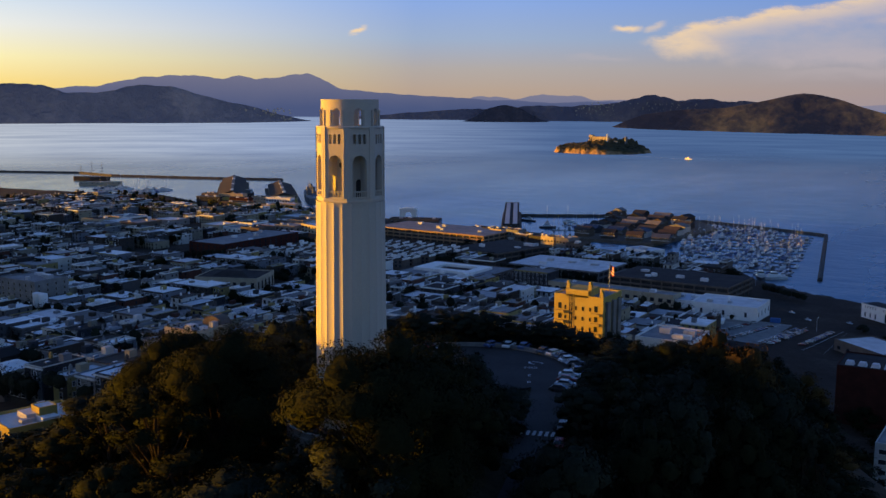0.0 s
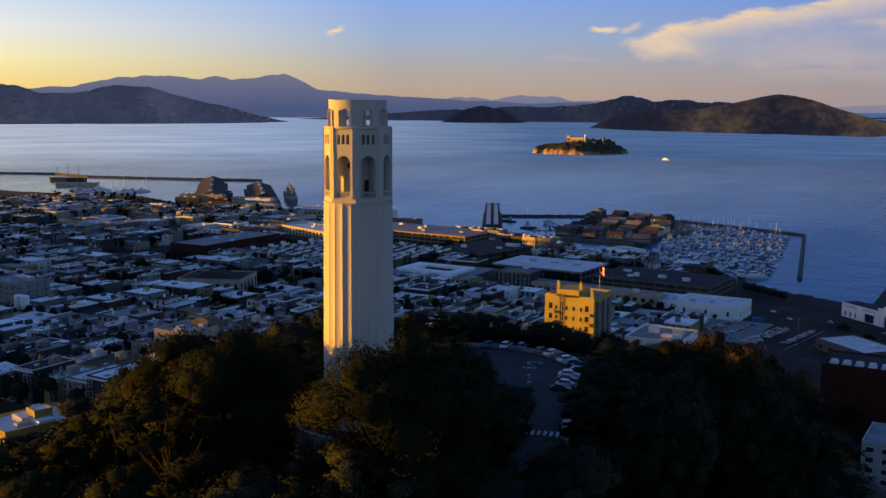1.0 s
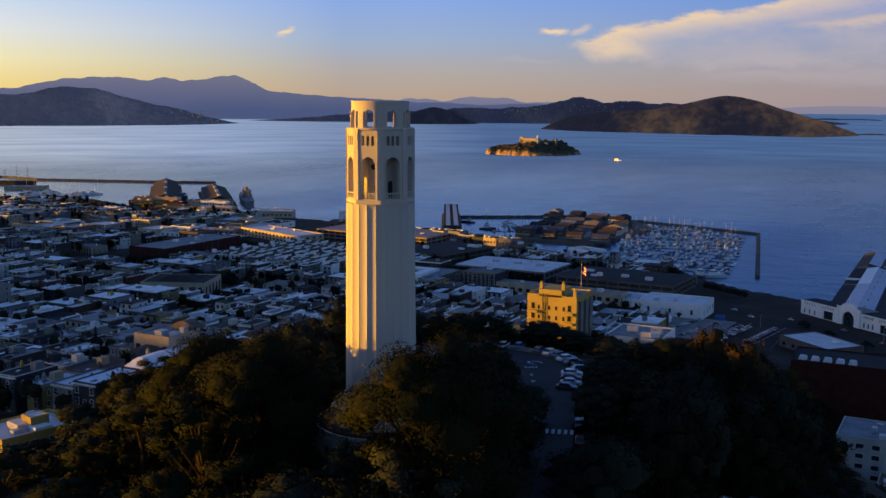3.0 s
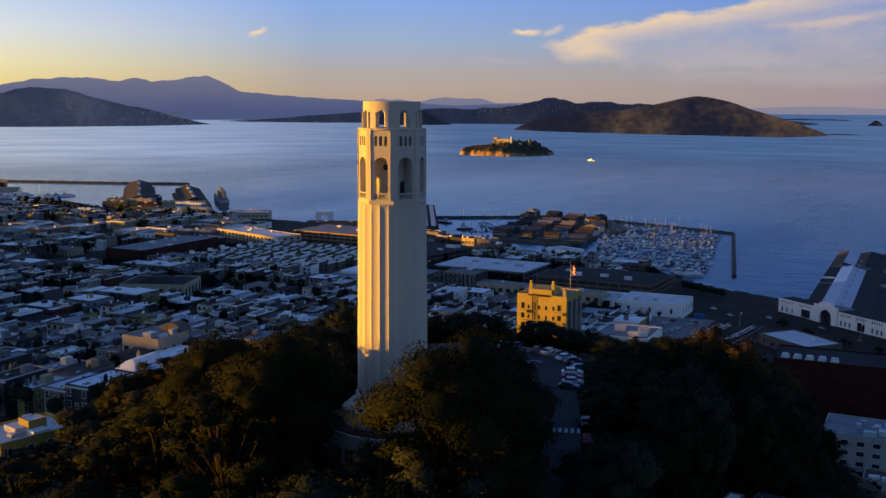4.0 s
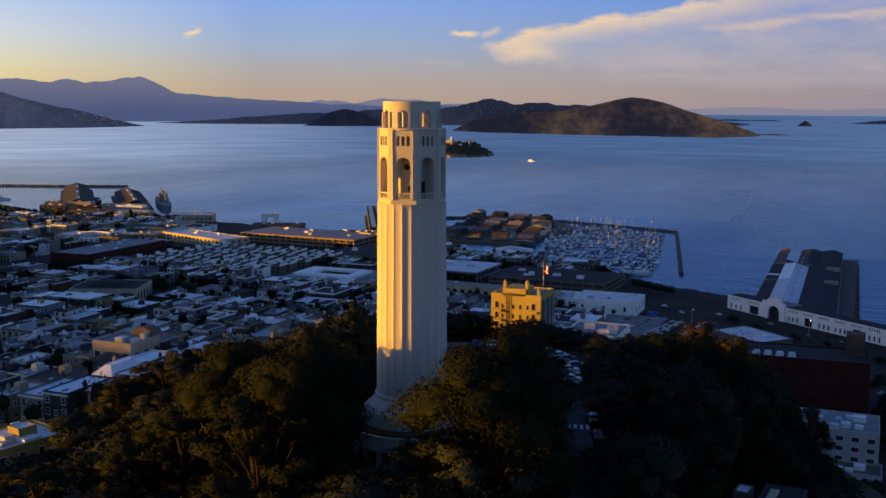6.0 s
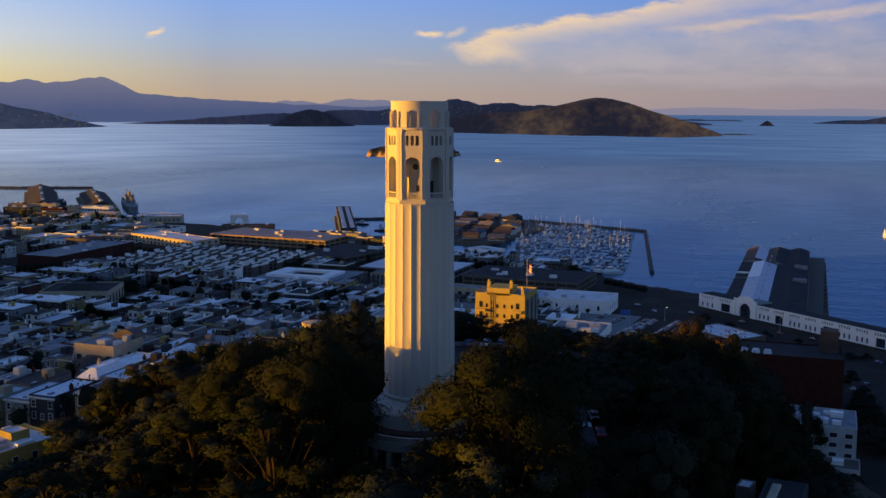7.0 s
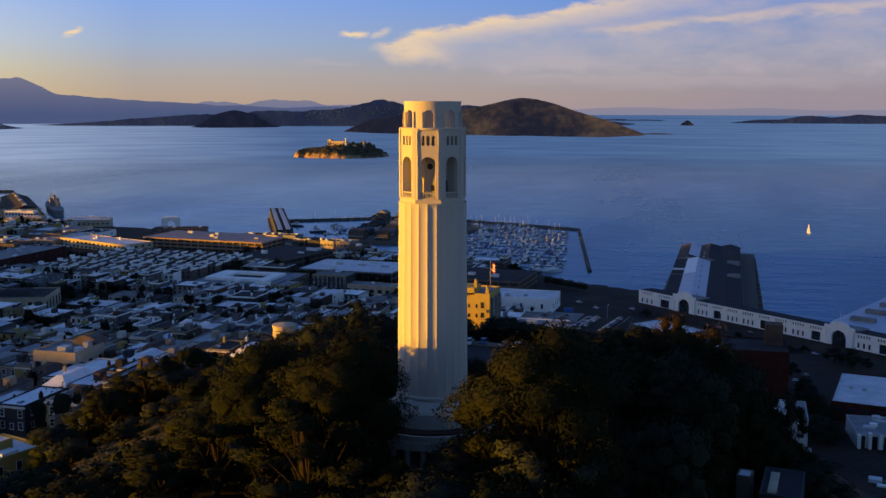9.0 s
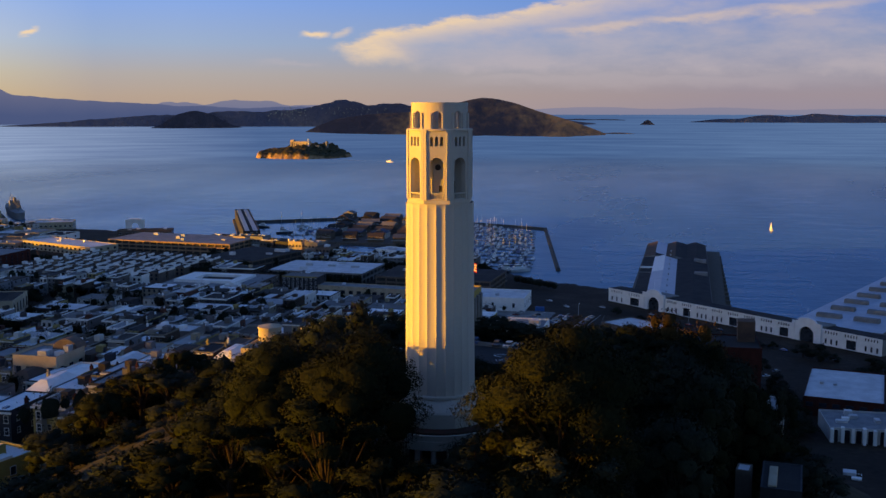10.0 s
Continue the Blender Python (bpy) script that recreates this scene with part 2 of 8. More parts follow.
def sky_material():
    """The evening sky over the bay: warm towards the sunset, blue above, with sunlit cirrus."""
    k = Nodes("evening_sky")
    co = k.coord()
    s = k.put("ShaderNodeSeparateXYZ", Vector=co)
    x, y, z = s.outputs
    deg = 57.29578
    az = k.math("MULTIPLY", k.math("ARCTAN2", x, y), deg)
    flat = k.math("SQRT", k.math("ADD", k.math("MULTIPLY", x, x), k.math("MULTIPLY", y, y)))
    el = k.math("MULTIPLY", k.math("ARCTAN2", z, flat), deg)
    up = k.math("DIVIDE", k.math("ADD", el, 1.0), 30.0)
    def lin(r, g, b):
        return tuple(((v / 255 + 0.055) / 1.055) ** 2.4 if v > 10 else v / 255 / 12.92 for v in (r, g, b))
    P = lambda e: (e + 1.0) / 30.0
    left = k.ramp(up, [(P(-1), lin(250, 200, 110)), (P(0.9), lin(255, 224, 136)), (P(2.2), lin(255, 242, 182)), (P(3.8), lin(240, 240, 232)), (P(5.6), lin(208, 226, 244)), (P(12), lin(130, 166, 226)), (P(29), lin(70, 110, 190))])
    mid = k.ramp(up, [(P(-1), lin(178, 152, 138)), (P(0.6), lin(184, 163, 146)), (P(1.8), lin(178, 170, 166)), (P(3.4), lin(158, 176, 204)), (P(5.6), lin(138, 170, 228)), (P(12), lin(104, 148, 222)), (P(29), lin(62, 108, 192))])
    right = k.ramp(up, [(P(-1), lin(148, 140, 158)), (P(0.6), lin(158, 144, 152)), (P(1.8), lin(154, 150, 164)), (P(3.4), lin(128, 146, 184)), (P(5.6), lin(100, 139, 206)), (P(12), lin(80, 124, 202)), (P(29), lin(58, 104, 190))])
    c = k.mix(k.ramp(k.math("DIVIDE", k.math("ADD", az, 60.0), 60.0), [(0.08, (0, 0, 0)), (0.46, (1, 1, 1))]), left, mid)
    c = k.mix(k.ramp(k.math("DIVIDE", k.math("ADD", az, 60.0), 80.0), [(0.40, (0, 0, 0)), (0.78, (1, 1, 1))]), c, right)
    # cirrus: lengths in degrees along and across the sheet
    v = k.put("ShaderNodeCombineXYZ", X=az, Y=el).outputs[0]
    wisp = k.noise(v, 0.42, 6, 0.58, (0.6, 1.7, 1.0))
    fine = k.noise(v, 0.9, 6, 0.62, (0.55, 1.7, 1.0))
    wave = k.math("MULTIPLY", k.math("SUBTRACT", wisp, 0.5), 1.5)
    def band(az0, el0, slope, az_in, az_len, az_out, up_soft, down_soft):
        d = k.math("ADD", k.math("SUBTRACT", k.math("SUBTRACT", el, el0), k.math("MULTIPLY", k.math("SUBTRACT", az, az0), slope)), wave)
        def smooth(val, lo, hi):
            n = k.put("ShaderNodeMapRange", Value=val)
            n.interpolation_type = "SMOOTHSTEP"
            for i, q in zip((1, 2, 3, 4), (lo, hi, 0.0, 1.0)):
                n.inputs[i].default_value = q
            return n.outputs[0]
        above = smooth(d, up_soft, -0.05)
        below = smooth(d, -down_soft, -0.1)
        start = smooth(k.math("ADD", az, wave), az0, az0 + az_in)
        stop = smooth(az, az0 + az_len + az_out, az0 + az_len)
        return k.math("MULTIPLY", k.math("MULTIPLY", above, below), k.math("MULTIPLY", start, stop))
    def smooth(val, lo, hi):
        n = k.put("ShaderNodeMapRange", Value=val)
        n.interpolation_type = "SMOOTHSTEP"
        for i, q in zip((1, 2, 3, 4), (lo, hi, 0.0, 1.0)):
            n.inputs[i].default_value = q
        return n.outputs[0]

    def line(pairs):
        """Height of an edge of the cloud along the bearing."""
        return k.math("MULTIPLY", k.ramp(k.math("DIVIDE", k.math("ADD", az, 25.0), 50.0), [((p + 25.0) / 50.0, (q / 10.0,) * 3) for p, q in pairs]), 10.0)

    ruffle = k.math("MULTIPLY", k.math("SUBTRACT", fine, 0.5), 1.1)
    swirl = k.math("MULTIPLY", k.math("SUBTRACT", k.noise(v, 0.55, 5, 0.6, (1.0, 1.2, 1.0)), 0.5), 1.5)
    over = k.math("ADD", k.math("SUBTRACT", line([(-20.6, 3.35), (-19.6, 3.55), (-18.2, 3.95), (-17.4, 4.2), (-13.4, 4.95), (-10.1, 5.3), (-7.6, 5.75), (0, 6.9), (12, 8.2)]), el), ruffle)
    under = k.math("ADD", k.math("SUBTRACT", el, line([(-20.6, 3.3), (-19.5, 2.95), (-18.7, 2.5), (-16.0, 2.05), (-12.5, 1.75), (-5, 1.5), (8, 1.3)])), swirl)
    body = k.math("MULTIPLY", k.math("MULTIPLY", smooth(over, -0.05, 0.42), smooth(under, -0.2, 0.75)), smooth(k.math("ADD", az, swirl), -20.9, -19.3))
    rim = k.math("MULTIPLY", smooth(over, 1.5, 0.15), smooth(az, 4.0, -13.0))
    nose = smooth(k.math("ADD", az, swirl), -14.2, -18.6)
    thick = k.ramp(fine, [(0.30, (0.45, 0.45, 0.45)), (0.58, (1, 1, 1))])
    veil = k.ramp(wisp, [(0.34, (0.30, 0.30, 0.30)), (0.62, (1, 1, 1))])
    low = band(-15.0, 1.75, -0.01, 5.0, 16.0, 12.0, 0.35, 0.8)
    streak = band(-9.5, 4.15, 0.075, 4.0, 13.0, 9.0, 0.22, 0.55)
    high = band(-8.3, 5.75, 0.10, 0.8, 2.2, 1.5, 0.14, 0.4)
    faint = band(-24.5, 2.55, 0.0, 1.5, 3.0, 1.5, 0.15, 0.35)
    puff = band(-21.9, 3.95, 0.05, 0.7, 1.3, 0.9, 0.12, 0.42)
    puff2 = band(-36.1, 3.78, 0.30, 0.4, 0.7, 0.5, 0.12, 0.30)
    curl = band(-20.2, 3.80, 0.38, 0.6, 1.0, 0.6, 0.22, 0.40)
    bright = k.math("MAXIMUM", k.math("MULTIPLY", k.math("MULTIPLY", body, k.math("MAXIMUM", rim, k.math("MULTIPLY", nose, 0.9))), thick), k.math("MAXIMUM", k.math("MAXIMUM", puff, puff2), k.math("MULTIPLY", k.math("MAXIMUM", curl, high), 0.5)))
    soft = k.math("MAXIMUM", k.math("MULTIPLY", body, veil), k.math("MAXIMUM", k.math("MULTIPLY", low, 0.55), k.math("MULTIPLY", faint, 0.4)))
    c = k.mix(k.math("MULTIPLY", soft, 0.55), c, lin(196, 182, 184))
    c = k.mix(k.math("MULTIPLY", k.math("MULTIPLY", streak, thick), 0.55), c, lin(226, 198, 172))
    c = k.mix(k.math("MULTIPLY", bright, 0.84), c, lin(250, 216, 168))
    e = k.put("ShaderNodeEmission", Color=c, Strength=1.0)
    k.t.links.new(e.outputs[0], k.out.inputs[0])
    return k.m


# ---- mesh tools ----
class Build:
    """Collects vertices and faces of one mesh."""

    def __init__(self):
        self.v, self.f, self.m = [], [], []

    def poly(self, pts, mi=0):
        n = len(self.v)
        self.v += [tuple(p) for p in pts]
        self.f.append(tuple(range(n, n + len(pts))))
        self.m.append(mi)

    def box(self, x0, y0, z0, x1, y1, z1, mi=0, top=None, bevel=0.0):
        """A block; top insets the upper face, bevel breaks its upper edge."""
        n = len(self.v)
        i = top or 0.0
        if bevel:
            rings = [(0, z0), (0, z1 - bevel), (bevel, z1)]
        else:
            rings = [(0, z0), (i, z1)]
        for d, z in rings:
            self.v += [(x0 + d, y0 + d, z), (x1 - d, y0 + d, z), (x1 - d, y1 - d, z), (x0 + d, y1 - d, z)]
        for r in range(len(rings) - 1):
            for q in range(4):
                a, b = n + 4 * r + q, n + 4 * r + (q + 1) % 4
                self.f.append((a, b, b + 4, a + 4))
                self.m.append(mi)
        t = n + 4 * (len(rings) - 1)
        self.f += [(n + 3, n + 2, n + 1, n), (t, t + 1, t + 2, t + 3)]
        self.m += [mi, mi]

    def lathe(self, rings, sides, cx=0, cy=0, mi=0, caps=True, turn=0.0):
        """Rings of (radius, z), or (function of angle, z)."""
        n = len(self.v)
        for r, z in rings:
            for s in range(sides):
                a = turn + 2 * math.pi * s / sides
                q = r(a) if callable(r) else r
                self.v.append((cx + q * math.sin(a), cy - q * math.cos(a), z))
        for k in range(len(rings) - 1):
            for s in range(sides):
                a, b = n + k * sides + s, n + k * sides + (s + 1) % sides
                self.f.append((a, b, b + sides, a + sides))
                self.m.append(mi)
        if caps:
            self.f.append(tuple(range(n + sides - 1, n - 1, -1)))
            self.f.append(tuple(range(n + (len(rings) - 1) * sides, n + len(rings) * sides)))
            self.m += [mi, mi]

    def tube(self, pts, radii, sides=6, mi=0):
        n = len(self.v)
        pts = [Vector(p) for p in pts]
        for i, p in enumerate(pts):
            d = (pts[min(i + 1, len(pts) - 1)] - pts[max(i - 1, 0)]).normalized()
            a = d.cross(Vector((0.31, 0.95, 0.05))).normalized()
            b = d.cross(a)
            for s in range(sides):
                w = 2 * math.pi * s / sides
                self.v.append(tuple(p + radii[i] * (math.cos(w) * a + math.sin(w) * b)))
        for i in range(len(pts) - 1):
            for s in range(sides):
                q, r = n + i * sides + s, n + i * sides + (s + 1) % sides
                self.f.append((q, r, r + sides, q + sides))
                self.m.append(mi)

    def gable(self, x0, y0, z0, x1, y1, z1, along="y", mi=0, over=0.0):
        """A pitched roof from eaves z0 to ridge z1."""
        x0, y0, x1, y1 = x0 - over, y0 - over, x1 + over, y1 + over
        if along == "y":
            m = (x0 + x1) / 2
            p = [(x0, y0, z0), (x1, y0, z0), (m, y0, z1), (x0, y1, z0), (x1, y1, z0), (m, y1, z1)]
        else:
            m = (y0 + y1) / 2
            p = [(x0, y1, z0), (x0, y0, z0), (x0, m, z1), (x1, y1, z0), (x1, y0, z0), (x1, m, z1)]
        n = len(self.v)
        self.v += p
        self.f += [(n, n + 1, n + 2), (n + 5, n + 4, n + 3), (n, n + 2, n + 5, n + 3), (n + 1, n + 4, n + 5, n + 2), (n, n + 3, n + 4, n + 1)]
        self.m += [mi] * 5

    def panel(self, u0, u1, v0, v1, holes, thick, place, mi=0, step=0.0):
        """A wall panel with openings, (u from, u to, v from, v to, arched). place(u, v, depth) puts it in the world."""
        cuts = sorted(holes)
        def strip(a, b, low, high):
            """low and high: functions of u."""
            parts = max(1, int(round((b - a) / step))) if step else 1
            for i in range(parts):
                p, q = a + (b - a) * i / parts, a + (b - a) * (i + 1) / parts
                c = [(p, low(p)), (q, low(q)), (q, high(q)), (p, high(p))]
                self.poly([place(u, v, 0) for u, v in c], mi)
                self.poly([place(u, v, thick) for u, v in reversed(c)], mi)
                for (ua, va), (ub, vb) in ((c[0], c[1]), (c[2], c[3])):
                    self.poly([place(ub, vb, 0), place(ua, va, 0), place(ua, va, thick), place(ub, vb, thick)], mi)
        at = u0
        flat = lambda h: (lambda u: h)
        for a, b, lo, hi, arched in cuts:
            if a > at:
                strip(at, a, flat(v0), flat(v1))
            if lo > v0:
                strip(a, b, flat(v0), flat(lo))
            seg = 8 if arched else 1
            r, mid = (b - a) / 2, (a + b) / 2
            arc = (lambda u: hi - r + math.sqrt(max(0.0, r * r - (u - mid) ** 2))) if arched else flat(hi)
            for i in range(seg):
                p = mid - r * math.cos(math.pi * i / seg)
                q = mid - r * math.cos(math.pi * (i + 1) / seg)
                if hi < v1:
                    c = [(p, arc(p)), (q, arc(q)), (q, v1), (p, v1)]
                    self.poly([place(u, v, 0) for u, v in c], mi)
                    self.poly([place(u, v, thick) for u, v in reversed(c)], mi)
                    self.poly([place(q, arc(q), 0), place(p, arc(p), 0), place(p, arc(p), thick), place(q, arc(q), thick)], mi)
                    self.poly([place(p, v1, 0), place(q, v1, 0), place(q, v1, thick), place(p, v1, thick)], mi)
            spring = hi - r if arched else hi
            for u, sgn in ((a, 1), (b, -1)):
                c = [place(u, lo, 0), place(u, spring, 0), place(u, spring, thick), place(u, lo, thick)]
                self.poly(c if sgn > 0 else c[::-1], mi)
            at = b
        if at < u1:
            strip(at, u1, flat(v0), flat(v1))
        for u in (u0, u1):
            self.poly([place(u, v0, 0), place(u, v1, 0), place(u, v1, thick), place(u, v0, thick)], mi)

    def mesh(self, name, mats, smooth=False):
        me = bpy.data.meshes.new(name)
        me.from_pydata(self.v, [], self.f)
        for m in mats if isinstance(mats, (list, tuple)) else [mats]:
            me.materials.append(m)
        me.polygons.foreach_set("material_index", self.m)
        if smooth:
            me.polygons.foreach_set("use_smooth", [True] * len(self.f))
        me.update()
        return me


def part(name, b, mats, parent, label="", smooth=False, at=None):
    ob = new(name, b.mesh(name, mats, smooth) if isinstance(b, Build) else b)
    ob.parent = parent
    if at is not None:
        ob.matrix_basis = at
    return tagged(ob, label)


def thing(name, m, label, category, group="", kind=""):
    ob = new(name)
    ob.empty_display_size = 0.5
    ob.matrix_basis = m
    return tagged(ob, label, category, group, kind)


def whole(name, b, mats, label, category, group="", kind="", m=None, smooth=False):
    ob = new(name, b.mesh(name, mats, smooth))
    if m is not None:
        ob.matrix_basis = m
    return tagged(ob, label, category, group, kind)


def fbm(x, y, scale, octaves=4):
    """Rolling noise from sums of turned sines, for whole arrays."""
    x, y = np.asarray(x, float) / scale, np.asarray(y, float) / scale
    total, amp = 0.0, 1.0
    for o in range(octaves):
        a = 0.7 + 1.9 * o
        c, s = math.cos(a), math.sin(a)
        u, w = (c * x - s * y) * 2 ** o * 6.28, (s * x + c * y) * 2 ** o * 6.28
        total = total + amp * (np.sin(u + 1.7 * np.sin(w * 0.7 + o)) * np.cos(w * 0.9 + 1.3 * np.sin(u * 0.6 + 2 * o)))
        amp *= 0.5
    return total


# ---- land and water ----
SHORE = [(-2600, 760), (-1700, 860), (-1400, 934), (-1220, 955), (-1083, 990), (-983, 949), (-880, 930), (-800, 960), (-663, 929), (-570, 915),
         (-452, 870), (-418, 850), (-300, 800), (-204, 780), (-142, 765), (-118, 722), (-73, 688), (-20, 662), (8, 610), (160, 485), (420, 265), (900, -160), (1500, -700)]


def shore_y(x):
    return np.interp(x, [p[0] for p in SHORE], [p[1] for p in SHORE])


def terrain(x, y):
    x, y = np.asarray(x, float), np.asarray(y, float)
    inland = np.clip((shore_y(x) - y) / 520.0, 0, 1)
    low = 3.0 + 13.0 * inland * inland * (3 - 2 * inland)
    ex = np.where(x > 0, x * 2.1, x)
    ey = np.where(y > 0, np.maximum(y - 45, 0) * 1.12, y)
    d = np.maximum(0, np.hypot(ex, ey) - 40.0)
    peak = 0.30 * np.exp(-(d / 45.0) ** 2) + 0.70 * np.exp(-(d / 285.0) ** 2)
    # quarried cliff on the bay side
    c = np.clip((0.8 * x + 0.6 * y - 115.0) / 70.0, 0, 1)
    peak = peak * (1 - c * c * (3 - 2 * c))
    h = low + (91.0 - low) * peak
    # higher ridge, unseen to the west, added so the setting sun leaves the city shaded
    ax, ay, bx, by = -820.0, -900.0, -1400.0, 195.0
    k = np.clip(((x - ax) * (bx - ax) + (y - ay) * (by - ay)) / ((bx - ax) ** 2 + (by - ay) ** 2), 0, 1)
    away = np.hypot(x - ax - k * (bx - ax), y - ay - k * (by - ay))
    # this dip is shaped to let sunlight through to a few houses
    saddle = 7.5 * np.exp(-((y + 270.0) / 62.0) ** 2)
    h = np.maximum(h, low + (112.0 - saddle + 6.0 * np.sin(x / 14.0) * np.sin(y / 11.0 + 1.0)) * np.exp(-(away / 150.0) ** 2))
    out = np.clip((y - shore_y(x)) / 7.0, 0, 1)
    return h - out * 8.0


def spread(lo, hi, fine_lo, fine_hi, fine, coarse):
    a = list(np.arange(lo, fine_lo, coarse)) + list(np.arange(fine_lo, fine_hi, fine)) + list(np.arange(fine_hi, hi + coarse, coarse))
    return np.array(a)


def sheet(name, X, Y, Z, mat, smooth=True, keep=None):
    """A mesh from a grid of points; keep picks the points whose cells are built."""
    nx, ny = X.shape
    co = np.stack([X, Y, Z], -1).reshape(-1, 3)
    i = np.arange(nx * ny).reshape(nx, ny)
    f = np.stack([i[:-1, :-1], i[1:, :-1], i[1:, 1:], i[:-1, 1:]], -1).reshape(-1, 4)
    if keep is not None:
        f = f[keep.reshape(-1)[f].any(axis=1)]
    me = bpy.data.meshes.new(name)
    me.from_pydata(co.tolist(), [], f.tolist())
    me.materials.append(mat)
    if smooth:
        me.polygons.foreach_set("use_smooth", [True] * len(f))
    me.update()
    return new(name, me)


gx, gy = spread(-2600, 1500, -1500, 240, 10.0, 60.0), spread(-2400, 1080, -500, 1020, 8.0, 60.0)
GX, GY = np.meshgrid(gx, gy, indexing="ij")
tagged(sheet("ground", GX, GY, terrain(GX, GY), ground_material()), "paved city ground rising to a wooded hill", "ground", kind="structure")

NEAR_R, FAR_R = 3900.0, 4900.0


def squeeze(x, y, z):
    """Draws everything beyond the island in along the line of sight, so that miles of bay fit into the sight's reach."""
    vx, vy, vz = x - EYE.x, y - EYE.y, z - EYE.z
    r = np.hypot(vx, vy)
    vz = vz - r * r / 1.49e7
    span = FAR_R - NEAR_R
    r2 = np.where(r < NEAR_R, r, FAR_R - span * (NEAR_R / np.maximum(r, NEAR_R)) ** (NEAR_R / span))
    q = r2 / np.maximum(r, 1e-6)
    return EYE.x + vx * q, EYE.y + vy * q, EYE.z + vz * q


wa = np.radians(np.arange(-180, 181, 2.0))
wr = np.concatenate([np.array([1.0, 300.0, 700.0]), np.linspace(1000, 3850, 14)])
WA, WR = np.meshgrid(wa, wr, indexing="ij")
wx, wy, wz = squeeze(EYE.x + WR * np.sin(WA), EYE.y + WR * np.cos(WA), np.zeros_like(WA))
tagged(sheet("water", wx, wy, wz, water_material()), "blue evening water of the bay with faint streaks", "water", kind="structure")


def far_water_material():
    """Miles of open water beyond the near bay, its pale evening reflection painted as emission; it thins out towards
    the eye.
    """
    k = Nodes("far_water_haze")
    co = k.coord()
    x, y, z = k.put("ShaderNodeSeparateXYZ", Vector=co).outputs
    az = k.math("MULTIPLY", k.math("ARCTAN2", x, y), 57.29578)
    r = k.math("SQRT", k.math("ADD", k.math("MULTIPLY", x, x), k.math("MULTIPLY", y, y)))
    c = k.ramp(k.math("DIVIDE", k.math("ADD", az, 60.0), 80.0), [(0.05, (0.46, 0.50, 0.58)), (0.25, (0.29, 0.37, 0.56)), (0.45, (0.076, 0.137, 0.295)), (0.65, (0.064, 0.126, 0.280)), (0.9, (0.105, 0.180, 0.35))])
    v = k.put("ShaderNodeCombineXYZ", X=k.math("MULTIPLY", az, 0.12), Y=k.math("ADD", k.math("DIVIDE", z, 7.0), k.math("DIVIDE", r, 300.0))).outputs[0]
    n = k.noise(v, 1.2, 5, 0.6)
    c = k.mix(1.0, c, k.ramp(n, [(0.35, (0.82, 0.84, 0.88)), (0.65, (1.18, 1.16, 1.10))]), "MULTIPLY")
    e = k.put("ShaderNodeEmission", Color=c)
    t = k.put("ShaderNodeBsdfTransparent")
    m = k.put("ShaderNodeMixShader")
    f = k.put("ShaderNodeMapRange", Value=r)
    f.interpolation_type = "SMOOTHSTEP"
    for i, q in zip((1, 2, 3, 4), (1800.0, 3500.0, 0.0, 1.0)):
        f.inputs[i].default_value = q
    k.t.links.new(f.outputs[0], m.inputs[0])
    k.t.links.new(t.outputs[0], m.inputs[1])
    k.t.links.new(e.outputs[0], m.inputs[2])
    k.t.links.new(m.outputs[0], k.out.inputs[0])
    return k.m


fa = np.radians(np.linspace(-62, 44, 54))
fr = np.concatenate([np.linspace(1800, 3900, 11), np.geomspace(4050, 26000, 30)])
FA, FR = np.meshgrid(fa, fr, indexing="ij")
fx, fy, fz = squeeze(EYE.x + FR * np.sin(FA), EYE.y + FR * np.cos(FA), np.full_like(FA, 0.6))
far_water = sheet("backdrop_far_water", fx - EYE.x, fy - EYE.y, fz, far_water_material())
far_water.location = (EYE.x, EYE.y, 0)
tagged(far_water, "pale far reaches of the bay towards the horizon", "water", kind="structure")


def landmass(name, peaks, az0, az1, r0, r1, mat, label, rough=0.12, steps=240, deep=26, kind="structure", noise_len=900.0):
    """Hills given as (bearing, distance, height, width, depth) seen from the middle of the flight."""
    a = np.radians(np.linspace(az0, az1, steps))
    r = np.linspace(r0, r1, deep)
    A, R = np.meshgrid(a, r, indexing="ij")
    H = np.zeros_like(A)
    for b, dist, h, w, dep in peaks:
        u = (A - math.radians(b)) * dist / w
        H = (H ** 4 + (h * np.exp(-u * u - ((R - dist) / dep) ** 2)) ** 4) ** 0.25
    X, Y = EYE.x + R * np.sin(A), EYE.y + R * np.cos(A)
    rise = np.clip((R - r0) / (0.22 * (r1 - r0)), 0, 1) * np.clip((A - a[0]) / (0.06 * (a[-1] - a[0])), 0, 1) * np.clip((a[-1] - A) / (0.06 * (a[-1] - a[0])), 0, 1)
    H = H * np.sqrt(rise) * (1 + rough * fbm(X, Y, noise_len, 5)) - 6.0
    x, y, z = squeeze(X, Y, H)
    ob = sheet(name, x, y, z, mat, keep=H > -2.0)
    ob["label"], ob["category"], ob["kind"] = label, "hills", kind
    return ob


# orange patches paint in sunlit slopes; the sky backdrop keeps the sun off them
SCRUB = hill_material("sunlit_island_scrub", (0.62, 0.27, 0.10), (0.105, 0.070, 0.070), 0.0030)
# HEADLAND and TOWN_HILL: evening haze mixed into the base colours as bluish grey
HEADLAND = hill_material("hazy_headland_scrub", (0.27, 0.235, 0.25), (0.165, 0.155, 0.19), 0.003)
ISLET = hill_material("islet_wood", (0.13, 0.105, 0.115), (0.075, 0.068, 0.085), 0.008)
